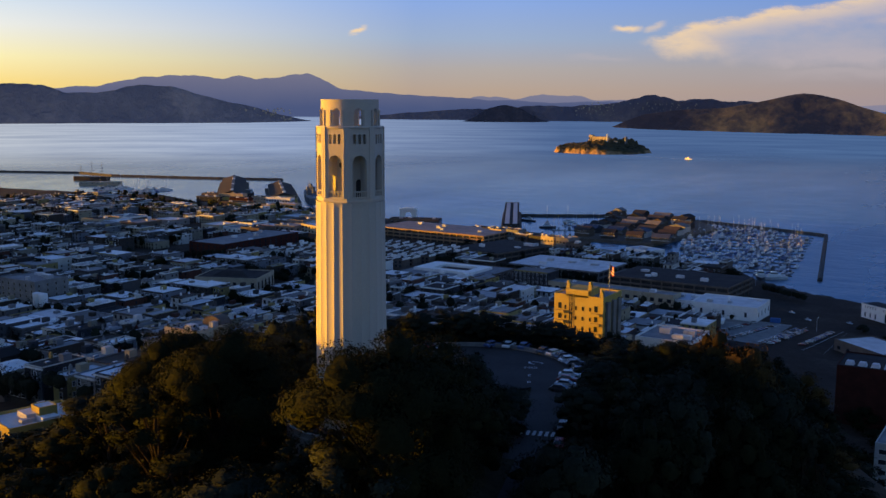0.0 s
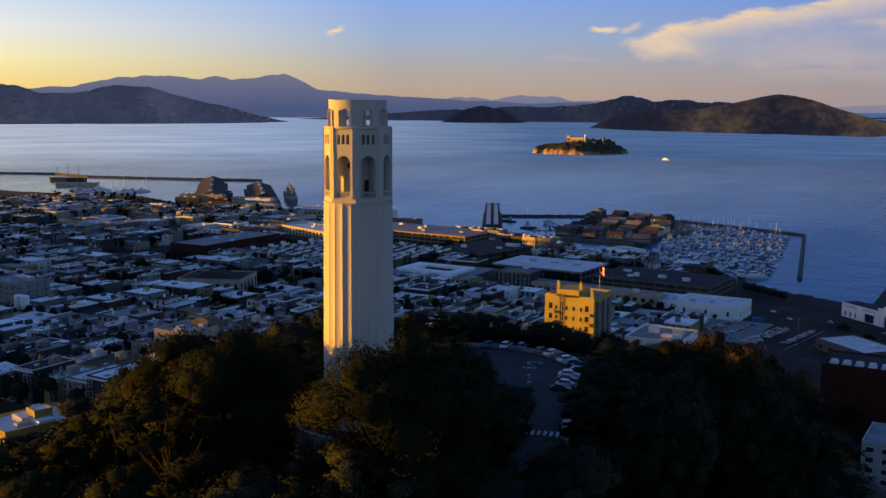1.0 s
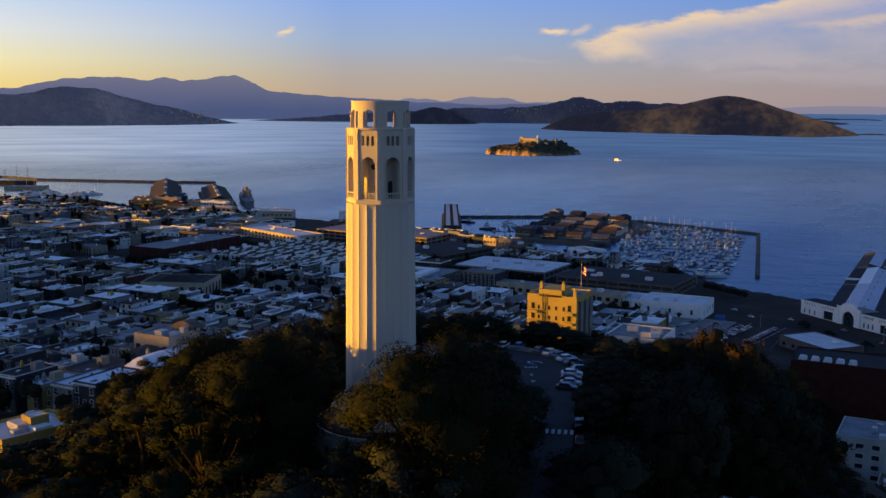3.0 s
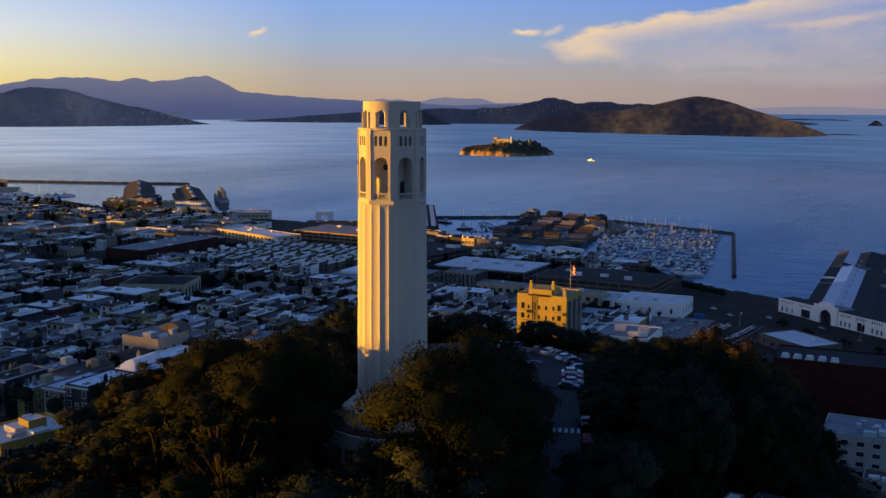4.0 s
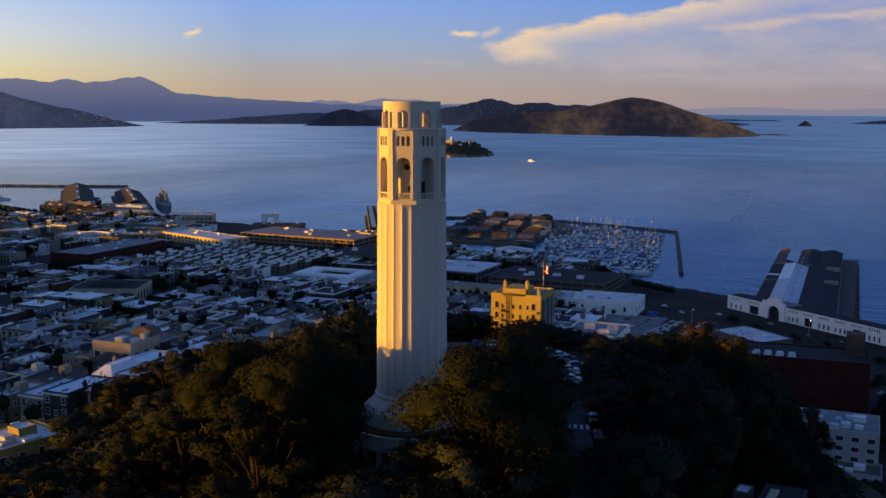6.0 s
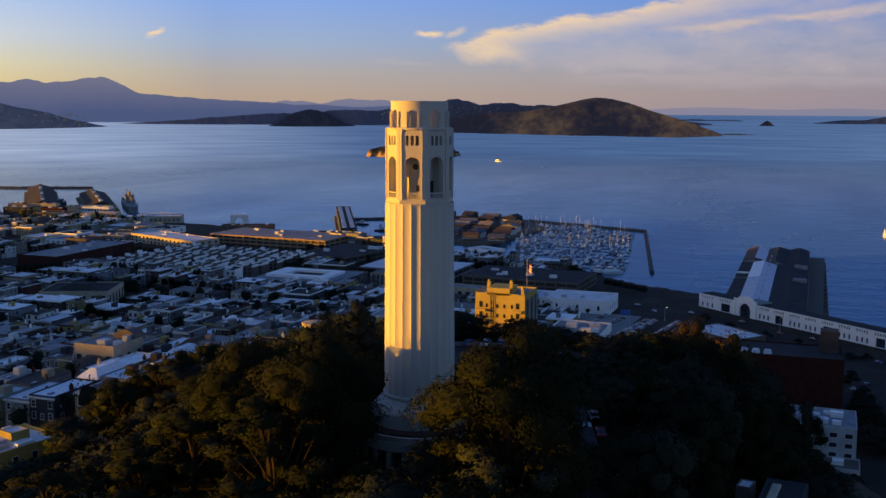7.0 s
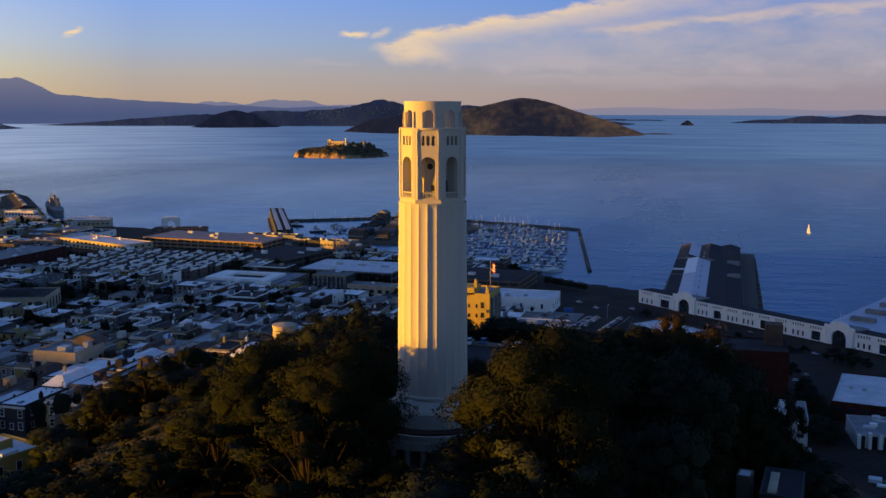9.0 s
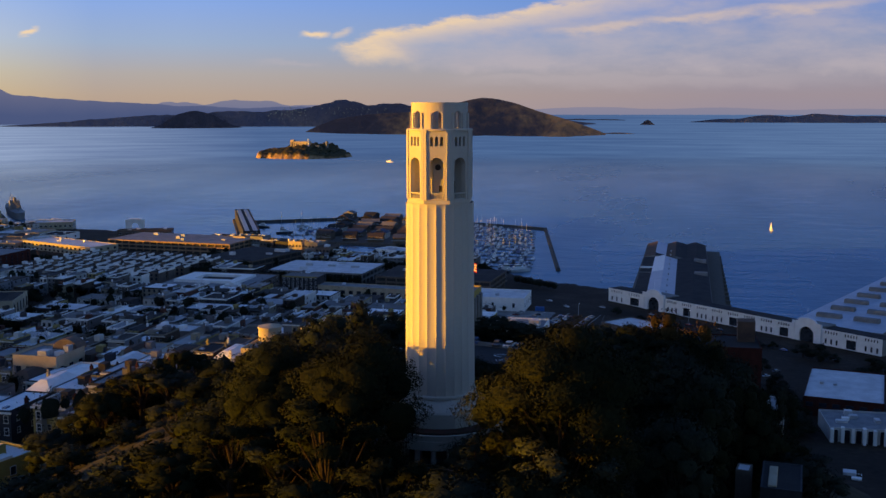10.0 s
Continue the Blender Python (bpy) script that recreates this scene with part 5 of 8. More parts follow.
    b.box(x - 0.2, y - 0.2, h + 1.6, x + 0.2, y + 0.2, h + 2.1 + (1.4 if style in ("hip", "gable") else 0))
    part("chimney", b, BRICK if r.random() < 0.4 else WALL_VAR, t)
    bay = r.random() < 0.5 and floors > 2
    n = 2 if w < 7 else 3
    if bay:
        b = Build()
        x = r.choice((-1, 1)) * w / 4
        pts = [(x - 1.5, -d / 2), (x - 0.8, -d / 2 - 0.9), (x + 0.8, -d / 2 - 0.9), (x + 1.5, -d / 2)]
        z0, z1 = fh, h - 0.6
        for (xa, ya), (xb, yb) in zip(pts, pts[1:]):
            b.poly([(xa, ya, z0), (xb, yb, z0), (xb, yb, z1), (xa, ya, z1)])
        b.poly([(p[0], p[1], z1) for p in pts])
        b.poly([(p[0], p[1], z0) for p in reversed(pts)])
        part("bay", b, WALL_VAR, t)
        for f in range(1, floors):
            part("window", WIN[(1.1, 1.7)], None, t, at=pose(x, -d / 2 - 0.9, f * fh + 0.85))
    for side, ang in ((-1, 0),):
        for f in range(1, floors):
            for i in range(n):
                x = -w / 2 + w * (i + 0.5) / n
                if side < 0 and bay and abs(x - (w / 4 if x > 0 else -w / 4)) < 1.4 and f > 0 and i == 0:
                    continue
                if r.random() < 0.12:
                    continue
                key = r.choice(((1.1, 1.7), (1.1, 1.7), (1.6, 1.7), (0.9, 1.3))) if w / n < 3.6 else (1.6, 1.7)
                part("window", WIN[key], None, t, at=pose(x, side * d / 2, f * fh + 0.9, 0, 0, ang))
    for f in range(max(1, floors - 2), floors):
        for i in range(3):
            if r.random() < 0.8:
                part("window", WIN[(0.9, 1.3)], None, t, at=pose(w / 2, -d / 2 + d * (i + 0.5) / 3, f * fh + 0.9, 0, 0, 90))
    t["size"] = (w, d, h)
    return t


HOUSES = [house_proto(s) for s in range(20)]
KEEP_OUT = []      # (x0, y0, x1, y1) of larger buildings


def blocked(x, y, m=8.0):
    return any(x0 - m < x < x1 + m and y0 - m < y < y1 + m for x0, y0, x1, y1 in KEEP_OUT)


KEEP_OUT += [(-365, 505, -262, 604), (-590, 735, -395, 880), (-385, 660, -310, 765), (-305, 606, -205, 690), (-232, 530, -60, 660), (-600, 465, -505, 645), (-500, 535, -362, 680), (-610, 690, -495, 800), (-430, 370, -358, 430), (-62, 165, -20, 215),
             (-20, 190, 8, 230), (-75, 465, -10, 545), (-80, 530, -5, 650), (-700, 640, -600, 900), (-860, 560, -700, 720), (-545, 640, -395, 760), (-40, 430, 240, 700), (-130, 640, -10, 730), (-75, 330, 20, 470)]


def far_houses(spots):
    """Rows of town houses too far off to pick apart, block by block."""
    for block, items in spots.items():
        b = Build()
        for x, y, w, d, h, z, r in items:
            b.box(x - w / 2, y - d / 2, z - 6, x + w / 2, y + d / 2, z + h, 0)
            p = 0.5
            b.box(x - w / 2 + 0.35, y - d / 2 + 0.35, z + h - 0.3, x + w / 2 - 0.35, y + d / 2 - 0.35, z + h + 0.08, 1)
            rim = 3 if r.random() < 0.35 else 0
            for x0, y0, x1, y1 in ((x - w / 2, y - d / 2, x + w / 2, y - d / 2 + 0.35), (x + w / 2 - 0.35, y - d / 2, x + w / 2, y + d / 2), (x - w / 2, y - d / 2, x - w / 2 + 0.35, y + d / 2)):
                b.box(x0 + 0.002, y0 - 0.05, z + h - 0.4, x1 - 0.002, y1 - 0.002, z + h + p, rim)
            if r.random() < 0.7:
                u, q = x + r.uniform(-w / 4, w / 4), y + r.uniform(-d / 4, d / 3)
                b.box(u - 1.2, q - 1.5, z + h, u + 1.2, q + 1.5, z + h + r.uniform(1.2, 2.6), 0)
            if r.random() < 0.6:
                u, q = x + r.uniform(-w / 3, w / 3), y + r.uniform(-d / 3, d / 3)
                b.box(u - 0.4, q - 0.4, z + h, u + 0.4, q + 0.4, z + h + 1.7, 3)
            nf = int(h / 3.0)
            trim = 3 if r.random() < 0.4 else 4 if r.random() < 0.5 else 0
            for f in range(nf):
                for i in range(max(2, int(w / 3.2))):
                    u = x - w / 2 + w * (i + 0.5) / max(2, int(w / 3.2))
                    q = z + f * 3.0 + 1.0
                    b.box(u - 0.75, y - d / 2 - 0.10, q - 0.12, u + 0.75, y - d / 2, q + 1.8, trim)
                    b.poly([(u - 0.6, y - d / 2 - 0.12, q), (u + 0.6, y - d / 2 - 0.12, q), (u + 0.6, y - d / 2 - 0.12, q + 1.65), (u - 0.6, y - d / 2 - 0.12, q + 1.65)], 2)
                q = z + f * 3.0 + 1.0
                for i in range(3):
                    u = y - d / 2 + d * (i + 0.5) / 3
                    if r.random() < 0.6:
                        b.poly([(x + w / 2 + 0.04, u - 0.6, q), (x + w / 2 + 0.04, u + 0.6, q), (x + w / 2 + 0.04, u + 0.6, q + 1.5), (x + w / 2 + 0.04, u - 0.6, q + 1.5)], 2)
        whole("far_house_row", b, [WALL_ISLE, ROOF_ISLE, GLASS, WHITE, DARK], "rows of flat-roofed stucco town houses along the streets", "houses", kind="stuff")


def lay_out_city():
    r = random.Random(7)
    spots, near = {}, 0
    bx, by = 118.0, 92.0
    for i in range(-9, 1):
        for j in range(-1, 10):
            x0, y0 = -62 + i * bx, 58 + j * by
            wide, deep = bx - 17, by - 14
            for row in range(4):
                d = 16.5
                yc = y0 + d / 2 + row * (deep - d) / 3
                if row in (1, 2):
                    yc += r.uniform(-2, 2)
                x = x0
                while x < x0 + wide - 4:
                    # every house takes the next plot along the street
                    proto = HOUSES[r.randrange(len(HOUSES))]
                    w, dd, h = proto["size"]
                    if math.hypot(x - EYE.x, yc - EYE.y) > 480 and r.random() < 0.30:
                        w, dd = w * r.choice((1.7, 2.4, 3.2)), 19.0      # a larger block of flats
                    xc = x + w / 2
                    x += w + (0.06 if r.random() < 0.75 else r.uniform(2, 6))
                    gap = r.random()
                    if xc > -68 and yc < 330 or xc > -12 or yc > float(shore_y(xc)) - (95 if xc < -720 else 25) or yc < 40 or blocked(xc, yc):
                        continue
                    if math.hypot(xc, yc) < 98 or (row in (1, 2) and gap < 0.30):
                        continue
                    # out of the field of view to the west
                    if math.atan2(xc - 90, yc + 122) < radians(-57.5):
                        continue
                    z = float(terrain(xc, yc)) - r.uniform(0, 1.5)
                    dist = math.hypot(xc - EYE.x, yc - EYE.y)
                    if dist < 470 and near < 138:
                        copy_thing(proto, pose(xc, yc, z))
                        near += 1
                    else:
                        spots.setdefault((i, j), []).append((xc, yc, w, min(dd, 19.0), r.choice((6.5, 9.2, 9.8, 10.4, 12.5)) if dist < 900 else r.choice((7.0, 9.0, 10.0, 12.0)), z, r))
            if r.random() < 0.75:
                for k in range(2):
                    tx, ty = x0 + r.uniform(8, wide - 8), y0 + deep / 2 + r.uniform(-8, 8)
                    if ty < float(shore_y(tx)) - 40 and not blocked(tx, ty, 2) and math.hypot(tx, ty) > 100 and math.hypot(tx - EYE.x, ty - EYE.y) > 380 and tx < -20 and math.atan2(tx - 90, ty + 122) > radians(-57):
                        plant("shrub", tx, ty, r.uniform(7, 12), r.uniform(6, 10), r.uniform(0, 360), k)
    far_houses(spots)
    return near


def street_trees():
    """Dark garden and street trees, block by block."""
    rng = np.random.default_rng(21)
    for i in range(-9, 1):
        for j in range(-1, 10):
            x0, y0 = -62 + i * 118.0, 58 + j * 92.0
            lobes = []
            for k in range(34):
                if k % 2:
                    x, y = x0 + rng.uniform(4, 98), y0 + 39 + rng.uniform(-7, 7)
                else:
                    x, y = x0 + rng.uniform(0, 104), y0 - 3.5 + rng.uniform(-1, 1)
                q = rng.uniform(2.2, 4.6)
                h = rng.uniform(4.0, 9.5)
                if blocked(x, y, 3) or y > 760 and -660 < x < -380 or y > float(shore_y(x)) - 30 or y < 40 or x > -15 or math.hypot(x, y) < 104 or x > -68 and y < 330 or math.atan2(x - 90, y + 122) < radians(-57):
                    continue
                lobes.append((x, y, float(terrain(x, y)) + h, q, q, q * rng.uniform(0.8, 1.3)))
            if lobes:
                ob = new("street_tree_row", crown_mesh("street_tree_row", rng, lobes, 75 * len(lobes), 0.45, LEAF_DARK if (i + j) % 3 else LEAF, 4))
                tagged(ob, "dark trees in the gardens and streets between houses", "trees", kind="stuff")


lay_out_city()
street_trees()


# ---- larger buildings ----
def strip_window(w, h, name="window"):
    b = Build()
    f = 0.1
    b.box(-w / 2 - f, -0.06, -f, w / 2 + f, 0.02, h + f, 0)
    b.poly([(-w / 2, -0.08, 0), (w / 2, -0.08, 0), (w / 2, -0.08, h), (-w / 2, -0.08, h)], 1)
    return b


WINDOW_CACHE = {}


def window_of(w, h, trim):
    key = (w, h, trim.name)
    if key not in WINDOW_CACHE:
        WINDOW_CACHE[key] = strip_window(w, h).mesh("window", [trim, GLASS])
    return WINDOW_CACHE[key]


def block(name, label, cx, cy, w, d, top, turn, wall, roof, rows=2, south=5, east=4, win=(1.4, 1.6), trim=None, clutter=3, seed=0, foot=None, category="building", parapet=0.7, storey=None):
    """A flat-roofed building with windows on the two sides that the flight sees."""
    r = random.Random(seed * 31 + int(abs(cx)))
    z0 = float(terrain(cx, cy)) if foot is None else foot
    h = top - z0
    t = thing(name, pose(cx, cy, z0, 0, 0, turn), label, category)
    b = Build()
    b.box(-w / 2, -d / 2, -6, w / 2, d / 2, h)
    part("wall", b, wall, t)
    b = Build()
    b.box(-w / 2 + 0.3, -d / 2 + 0.3, h - 0.2, w / 2 - 0.3, d / 2 - 0.3, h + 0.1)
    part("roof", b, roof, t)
    if parapet:
        b = Build()
        for x0, y0, x1, y1 in ((-w / 2, -d / 2, w / 2, -d / 2 + 0.3), (-w / 2, d / 2 - 0.3, w / 2, d / 2), (-w / 2, -d / 2 + 0.3, -w / 2 + 0.3, d / 2 - 0.3), (w / 2 - 0.3, -d / 2 + 0.3, w / 2, d / 2 - 0.3)):
            b.box(x0, y0, h, x1, y1, h + parapet)
        part("parapet", b, wall, t)
    trim = trim or wall
    st = storey or (h - 0.8) / rows
    me = window_of(*win, trim)
    for f in range(rows):
        z = h - 0.9 - (f + 1) * st + (st - win[1]) / 2 + 0.3
        if z < -2:
            break
        for i in range(south):
            part("window", me, None, t, at=pose(-w / 2 + w * (i + 0.5) / south, -d / 2, z))
        for i in range(east):
            part("window", me, None, t, at=pose(w / 2, -d / 2 + d * (i + 0.5) / east, z, 0, 0, 90))
    for i in range(clutter):
        b = Build()
        x, y = r.uniform(-w * 0.38, w * 0.38), r.uniform(-d * 0.35, d * 0.35)
        a, c, e = r.uniform(0.8, 2.4), r.uniform(0.8, 2.0), r.uniform(0.8, 2.2)
        b.box(x - a, y - c, h + 0.1, x + a, y + c, h + 0.1 + e, bevel=0.08)
        part("roof_unit", b, r.choice((METAL, WHITE, ROOF_LIGHT)), t)
    return t


def yellow_apartments():
    t = block("apartment_building", "yellow stucco art deco apartment building catching the sunset", -41.8, 190.0, 17.4, 16.0, 83.6, 0, YELLOW, ROOF_GREY, 4, 0, 3, (1.5, 1.9), CONCRETE_GREY, 0, 3, 56.0, parapet=0.6, storey=3.2)
    h = 83.6 - 56.0
    b = Build()
    b.box(-4.6, -8.0, h, 3.4, 1.5, h + 2.4, bevel=0.15)
    part("raised_attic", b, YELLOW, t)
    for x, top in ((-4.2, 5.0), (3.6, 5.3), (7.6, 3.0)):
        b = Build()
        b.box(x - 0.55, -7.2, h, x + 0.55, -5.9, h + top - 0.8, bevel=0.05)
        b.lathe([(0.5, h + top - 0.8), (0.5, h + top - 0.2), (0.25, h + top)], 10, x, -6.55)
        part("chimney", b, YELLOW, t)
    for x in (-3.4, -2.6, -1.8):
        b = Build()
        b.box(x - 0.12, -8.16, h - 14, x + 0.12, -8.0, h + 1.0)
        part("fluted_strip", b, YELLOW, t)
    small, tall = window_of(0.7, 1.3, YELLOW), window_of(1.2, 2.0, YELLOW)
    for f in range(4):
        z = h - 4.4 - f * 3.3
        for x, me in ((-6.6, tall), (-4.6, small), (-0.9, small), (1.6, small), (4.2, small), (6.2, tall)):
            part("window", me, None, t, at=pose(x, -8.0, z))
        part("stair_window", window_of(0.9, 2.6, DARK), None, t, at=pose(-2.6, -8.02, z - 0.3))
        for x in (-6.4, 6.2):
            b = Build()
            b.box(x - 1.6, -9.1, z - 1.3, x + 1.6, -8.0, z - 0.4, bevel=0.06)
            part("balcony", b, YELLOW, t)
    for y in (-4.5, 0.5, 5.0):
        b = Build()
        b.box(8.7, y - 1.3, -5, 9.5, y + 1.3, h - 1.5, bevel=0.1)
        part("bay", b, CONCRETE_GREY, t)


yellow_apartments()


def flagpole():
    t = thing("flagpole", pose(-35.2, 192.0, 83.7), "slim flagpole with a striped flag on a roof", "flagpole")
    b = Build()
    b.tube([(0, 0, 0), (0, 0, 11)], [0.12, 0.07], 8)
    part("pole", b, METAL, t)
    red, white, navy = surface("flag_red", (0.45, 0.03, 0.04)), WHITE, surface("flag_blue", (0.03, 0.04, 0.16))
    b = Build()
    for i in range(7):
        for k in range(6):
            u0, u1 = k / 6 * 1.7, (k + 1) / 6 * 1.7
            wob = lambda u: 0.18 * math.sin(u * 3)
            z0, z1 = 9.9 - 3.2 * (i + 1) / 7 + 0, 9.9 - 3.2 * i / 7
            mi = 2 if (i < 4 and k < 3) else i % 2
            b.poly([(u0, wob(u0), z0 - 0.5 * u0), (u1, wob(u1), z0 - 0.5 * u1), (u1, wob(u1), z1 - 0.5 * u1), (u0, wob(u0), z1 - 0.5 * u0)], mi)
    part("flag", b, [red, white, navy], t, "red and white striped flag")


flagpole()
block("apartment_building", "white terraced apartment building below the hill", -24, 226, 20, 22, 64.5, 0, WHITE, ROOF_GREY, 4, 4, 5, (2.2, 1.6), WHITE, 5, 5, 44)
block("apartment_building", "small pale apartment building with roof terraces", -44, 214, 14, 12, 63.5, 0, CREAM, ROOF_LIGHT, 3, 3, 2, (1.4, 1.5), WHITE, 4, 6)
block("house", "low house with a flat roof of solar panels", -72, 200, 18, 12, 66.5, 0, YELLOW, ROOF_METAL, 2, 4, 2, (1.4, 1.3), WHITE, 2, 7, category="house")
block("house", "orange stucco house below the wood", -92, 212, 12, 12, 66, 0, YELLOW, ROOF_GREY, 2, 3, 3, (1.3, 1.4), WHITE, 2, 8, category="house")
block("apartment_building", "yellow stucco apartment house at the foot of the wood", -95, 14.5, 13, 17, 79.0, -14, YELLOW, ROOF_LIGHT, 3, 4, 4, (1.2, 1.6), WHITE, 5, 9)
block("stair_house", "yellow stair house on a flat roof", -93, 15, 4.0, 4.0, 81.8, -14, YELLOW, ROOF_LIGHT, 1, 0, 0, foot=79.1, clutter=0, parapet=0.2)
block("house", "pale corner house with a curved front", -76, 114, 14, 14, 79.5, 0, CREAM, ROOF_GREY, 2, 3, 3, (1.3, 1.5), WHITE, 2, 10, category="house")
b = Build()
b.lathe([(3.3, 76.0), (3.3, 83.4), (3.5, 83.5), (3.5, 84.0), (0.2, 84.3)], 24, -79.5, 119.5)
whole("round_turret", b, CREAM, "cream round stucco turret beside a house", "turret")
block("white_house", "long white house with a flat white roof", -160, 214, 18, 13, 59.0, 0, CONCRETE_GREY, ROOF_LIGHT, 2, 6, 3, (1.3, 1.5), WHITE, 4, 11, category="house")
block("auditorium", "tan hall with a curved roof end among houses", -154, 122, 15, 15, 71.5, 0, CREAM, ROOF_GREY, 2, 4, 3, (2.0, 2.2), CREAM, 3, 12)
b = Build()
for k in range(12):
    a0, a1 = math.pi * k / 12, math.pi * (k + 1) / 12
    b.poly([(-151 + 4.4 * math.cos(a), y, 71.6 + 3.2 * math.sin(a)) for a, y in ((a0, 126), (a1, 126), (a1, 131), (a0, 131))])
b.poly([(-151 + 4.4 * math.cos(a), 126, 71.6 + 3.2 * math.sin(a)) for a in np.linspace(0, math.pi, 13)])
whole("curved_gable", b, BROWN, "tan half-round gable on a flat roof", "gable")

# left of the bay shore
block("apartment_block", "tall pale apartment block above the rooftops", -436, 270, 32, 24, 40, 0, CONCRETE_GREY, ROOF_GREY, 6, 6, 4, (1.0, 1.5), CREAM, 5, 13)
for dx in (0, 5.2):
    b = Build()
    b.lathe([(2.5, 20.0), (2.5, 37.6), (2.3, 38.0), (0.2, 38.6)], 24, -402 + dx, 246)
    whole("white_tank", b, WHITE, "tall white cylindrical tank beside a pale building", "tank")
block("public_hall", "cream stone hall with tall windows and a dark roof", -394, 400, 44, 36, 27.5, 22, CREAM, ROOF_DARK, 1, 7, 5, (2.4, 6.0), CREAM, 0, 14)
b = Build()
b.box(-13, -10, 0, 13, 10, 3.0, top=6.0)
whole("low_hipped_roof", b, ROOF_DARK, "low dark hipped roof on a stone hall", "roof", m=pose(-394, 400, 27.7, 0, 0, 22))
block("brick_warehouse", "long red brick warehouse with rows of windows", -533, 565, 40, 100, 25.0, 0, BRICK, ROOF_GREY, 4, 6, 14, (1.8, 2.0), BRICK, 6, 15)
for i, (x, y, w, d, top) in enumerate(((-655, 690, 78, 30, 15), (-650, 735, 84, 28, 14), (-640, 780, 70, 30, 14), (-660, 830, 90, 34, 13), (-780, 640, 90, 34, 18), (-790, 690, 96, 30, 16), (-760, 600, 70, 30, 19), (-740, 860, 70, 40, 12), (-830, 800, 80, 40, 13))):
    for k in range(3):
        block("warehouse", "low wharf-side building with a flat roof", x + (k - 1) * w / 3, y + (i * 5 + k * 7) % 4 - 2, w / 3 - 0.4, d - (k * 5 + i) % 6, top - (i + 2 * k) % 4, 0, (CREAM, WHITE, BROWN, CONCRETE_GREY)[(i + k) % 4], (ROOF_LIGHT, ROOF_GREY, ROOF_DARK)[(i * 2 + k) % 3], 1, 4, 2, (2.0, 1.8), DARK, 2, 20 + 3 * i + k)


def courtyard_building():
    t = block("courtyard_building", "pale office building round a white-walled courtyard", -310, 554, 72, 76, 15.5, 0, BROWN, ROOF_GREY, 2, 12, 10, (2.6, 1.6), WHITE, 4, 30)
    h = 15.5 - float(terrain(-310, 554))
    b = Build()
    for x0, y0, x1, y1 in ((-30, -9, 22, -2), (-30, 18, 22, 25), (-30, -2, -17, 18), (14, -2, 22, 18)):
        b.box(x0, y0, h, x1, y1, h + 2.2)
    part("courtyard_rim", b, WHITE, t, "white courtyard walls")
    # dark sheet at roof level stands for the shaded hole of the court
    b = Build()
    b.box(-15.9, -1.9, h, 13.9, 17.9, h + 0.25)
    part("court_floor", b, ROOF_DARK, t)
    b = Build()
    for i, z in enumerate((2.0, 3.6, 5.2, 3.6, 2.4)):
        b.box(18 + 3.6 * i, -30, h, 21.6 + 3.6 * i, -24, h + z)
    part("stepped_wall", b, WHITE, t, "white stepped wall")


courtyard_building()


def banded(name, label, cx, cy, w, d, top, turn, levels, wall, roof, seed):
    """A parking deck or office: slabs round a solid core, painted dark for the shade of open storeys."""
    r = random.Random(seed)
    z0 = float(terrain(cx, cy))
    h = top - z0
    t = thing(name, pose(cx, cy, z0, 0, 0, turn), label, "building")
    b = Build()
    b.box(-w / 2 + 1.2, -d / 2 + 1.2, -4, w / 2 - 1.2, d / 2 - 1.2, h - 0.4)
    part("core", b, DARK, t, "dark solid core standing for shaded storeys")
    st = h / levels
    for f in range(levels):
        b = Build()
        z = st * (f + 1)
        b.box(-w / 2, -d / 2, z - 1.3, w / 2, d / 2, z)
        part("slab", b, wall, t)
    n = max(4, int(w / 8))
    cm = Build()
    cm.box(-0.4, -0.4, -4, 0.4, 0.4, h - 0.2)
    cm = cm.mesh("column", wall)
    for i in range(n + 1):
        part("column", cm, None, t, at=pose(-w / 2 + 0.45 + (w - 0.9) * i / n, -d / 2 + 0.45, 0))
    for i in range(1, max(3, int(d / 9))):
        part("column", cm, None, t, at=pose(w / 2 - 0.45, -d / 2 + d * i / max(3, int(d / 9)), 0))
    b = Build()
    b.box(-w / 2 + 0.5, -d / 2 + 0.5, h + 0.004, w / 2 - 0.5, d / 2 - 0.5, h + 0.08)
    part("roof_deck", b, roof, t)
    for i in range(5):
        b = Build()
        x, y = r.uniform(-w * 0.4, w * 0.4), r.uniform(-d * 0.35, d * 0.35)
        b.box(x - r.uniform(1.5, 4), y - 1.6, h + 0.08, x + r.uniform(1.5, 4), y + 1.6, h + r.uniform(1.4, 2.8), bevel=0.1)
        part("roof_unit", b, r.choice((METAL, ROOF_LIGHT)), t)


PALE = surface("pale_stucco", (0.50, 0.49, 0.47), (0.36, 0.35, 0.34), 0.25, 3.0, 0.85)
GARAGE = surface("tan_garage_concrete", (0.40, 0.27, 0.17), (0.28, 0.18, 0.11), 0.2, 2.0, 0.9)
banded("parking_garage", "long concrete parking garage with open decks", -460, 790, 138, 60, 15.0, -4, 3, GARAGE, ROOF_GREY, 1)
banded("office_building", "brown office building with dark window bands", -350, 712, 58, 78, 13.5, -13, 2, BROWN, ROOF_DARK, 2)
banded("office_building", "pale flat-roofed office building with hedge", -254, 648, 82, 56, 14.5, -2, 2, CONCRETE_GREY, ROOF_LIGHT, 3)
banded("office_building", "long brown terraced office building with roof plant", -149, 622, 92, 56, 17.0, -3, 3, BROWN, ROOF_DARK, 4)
block("long_warehouse", "long low building with rows of square windows", -180, 560, 100, 14, 15.0, -4, CREAM, ROOF_GREY, 1, 16, 2, (3.0, 2.4), DARK, 2, 40)
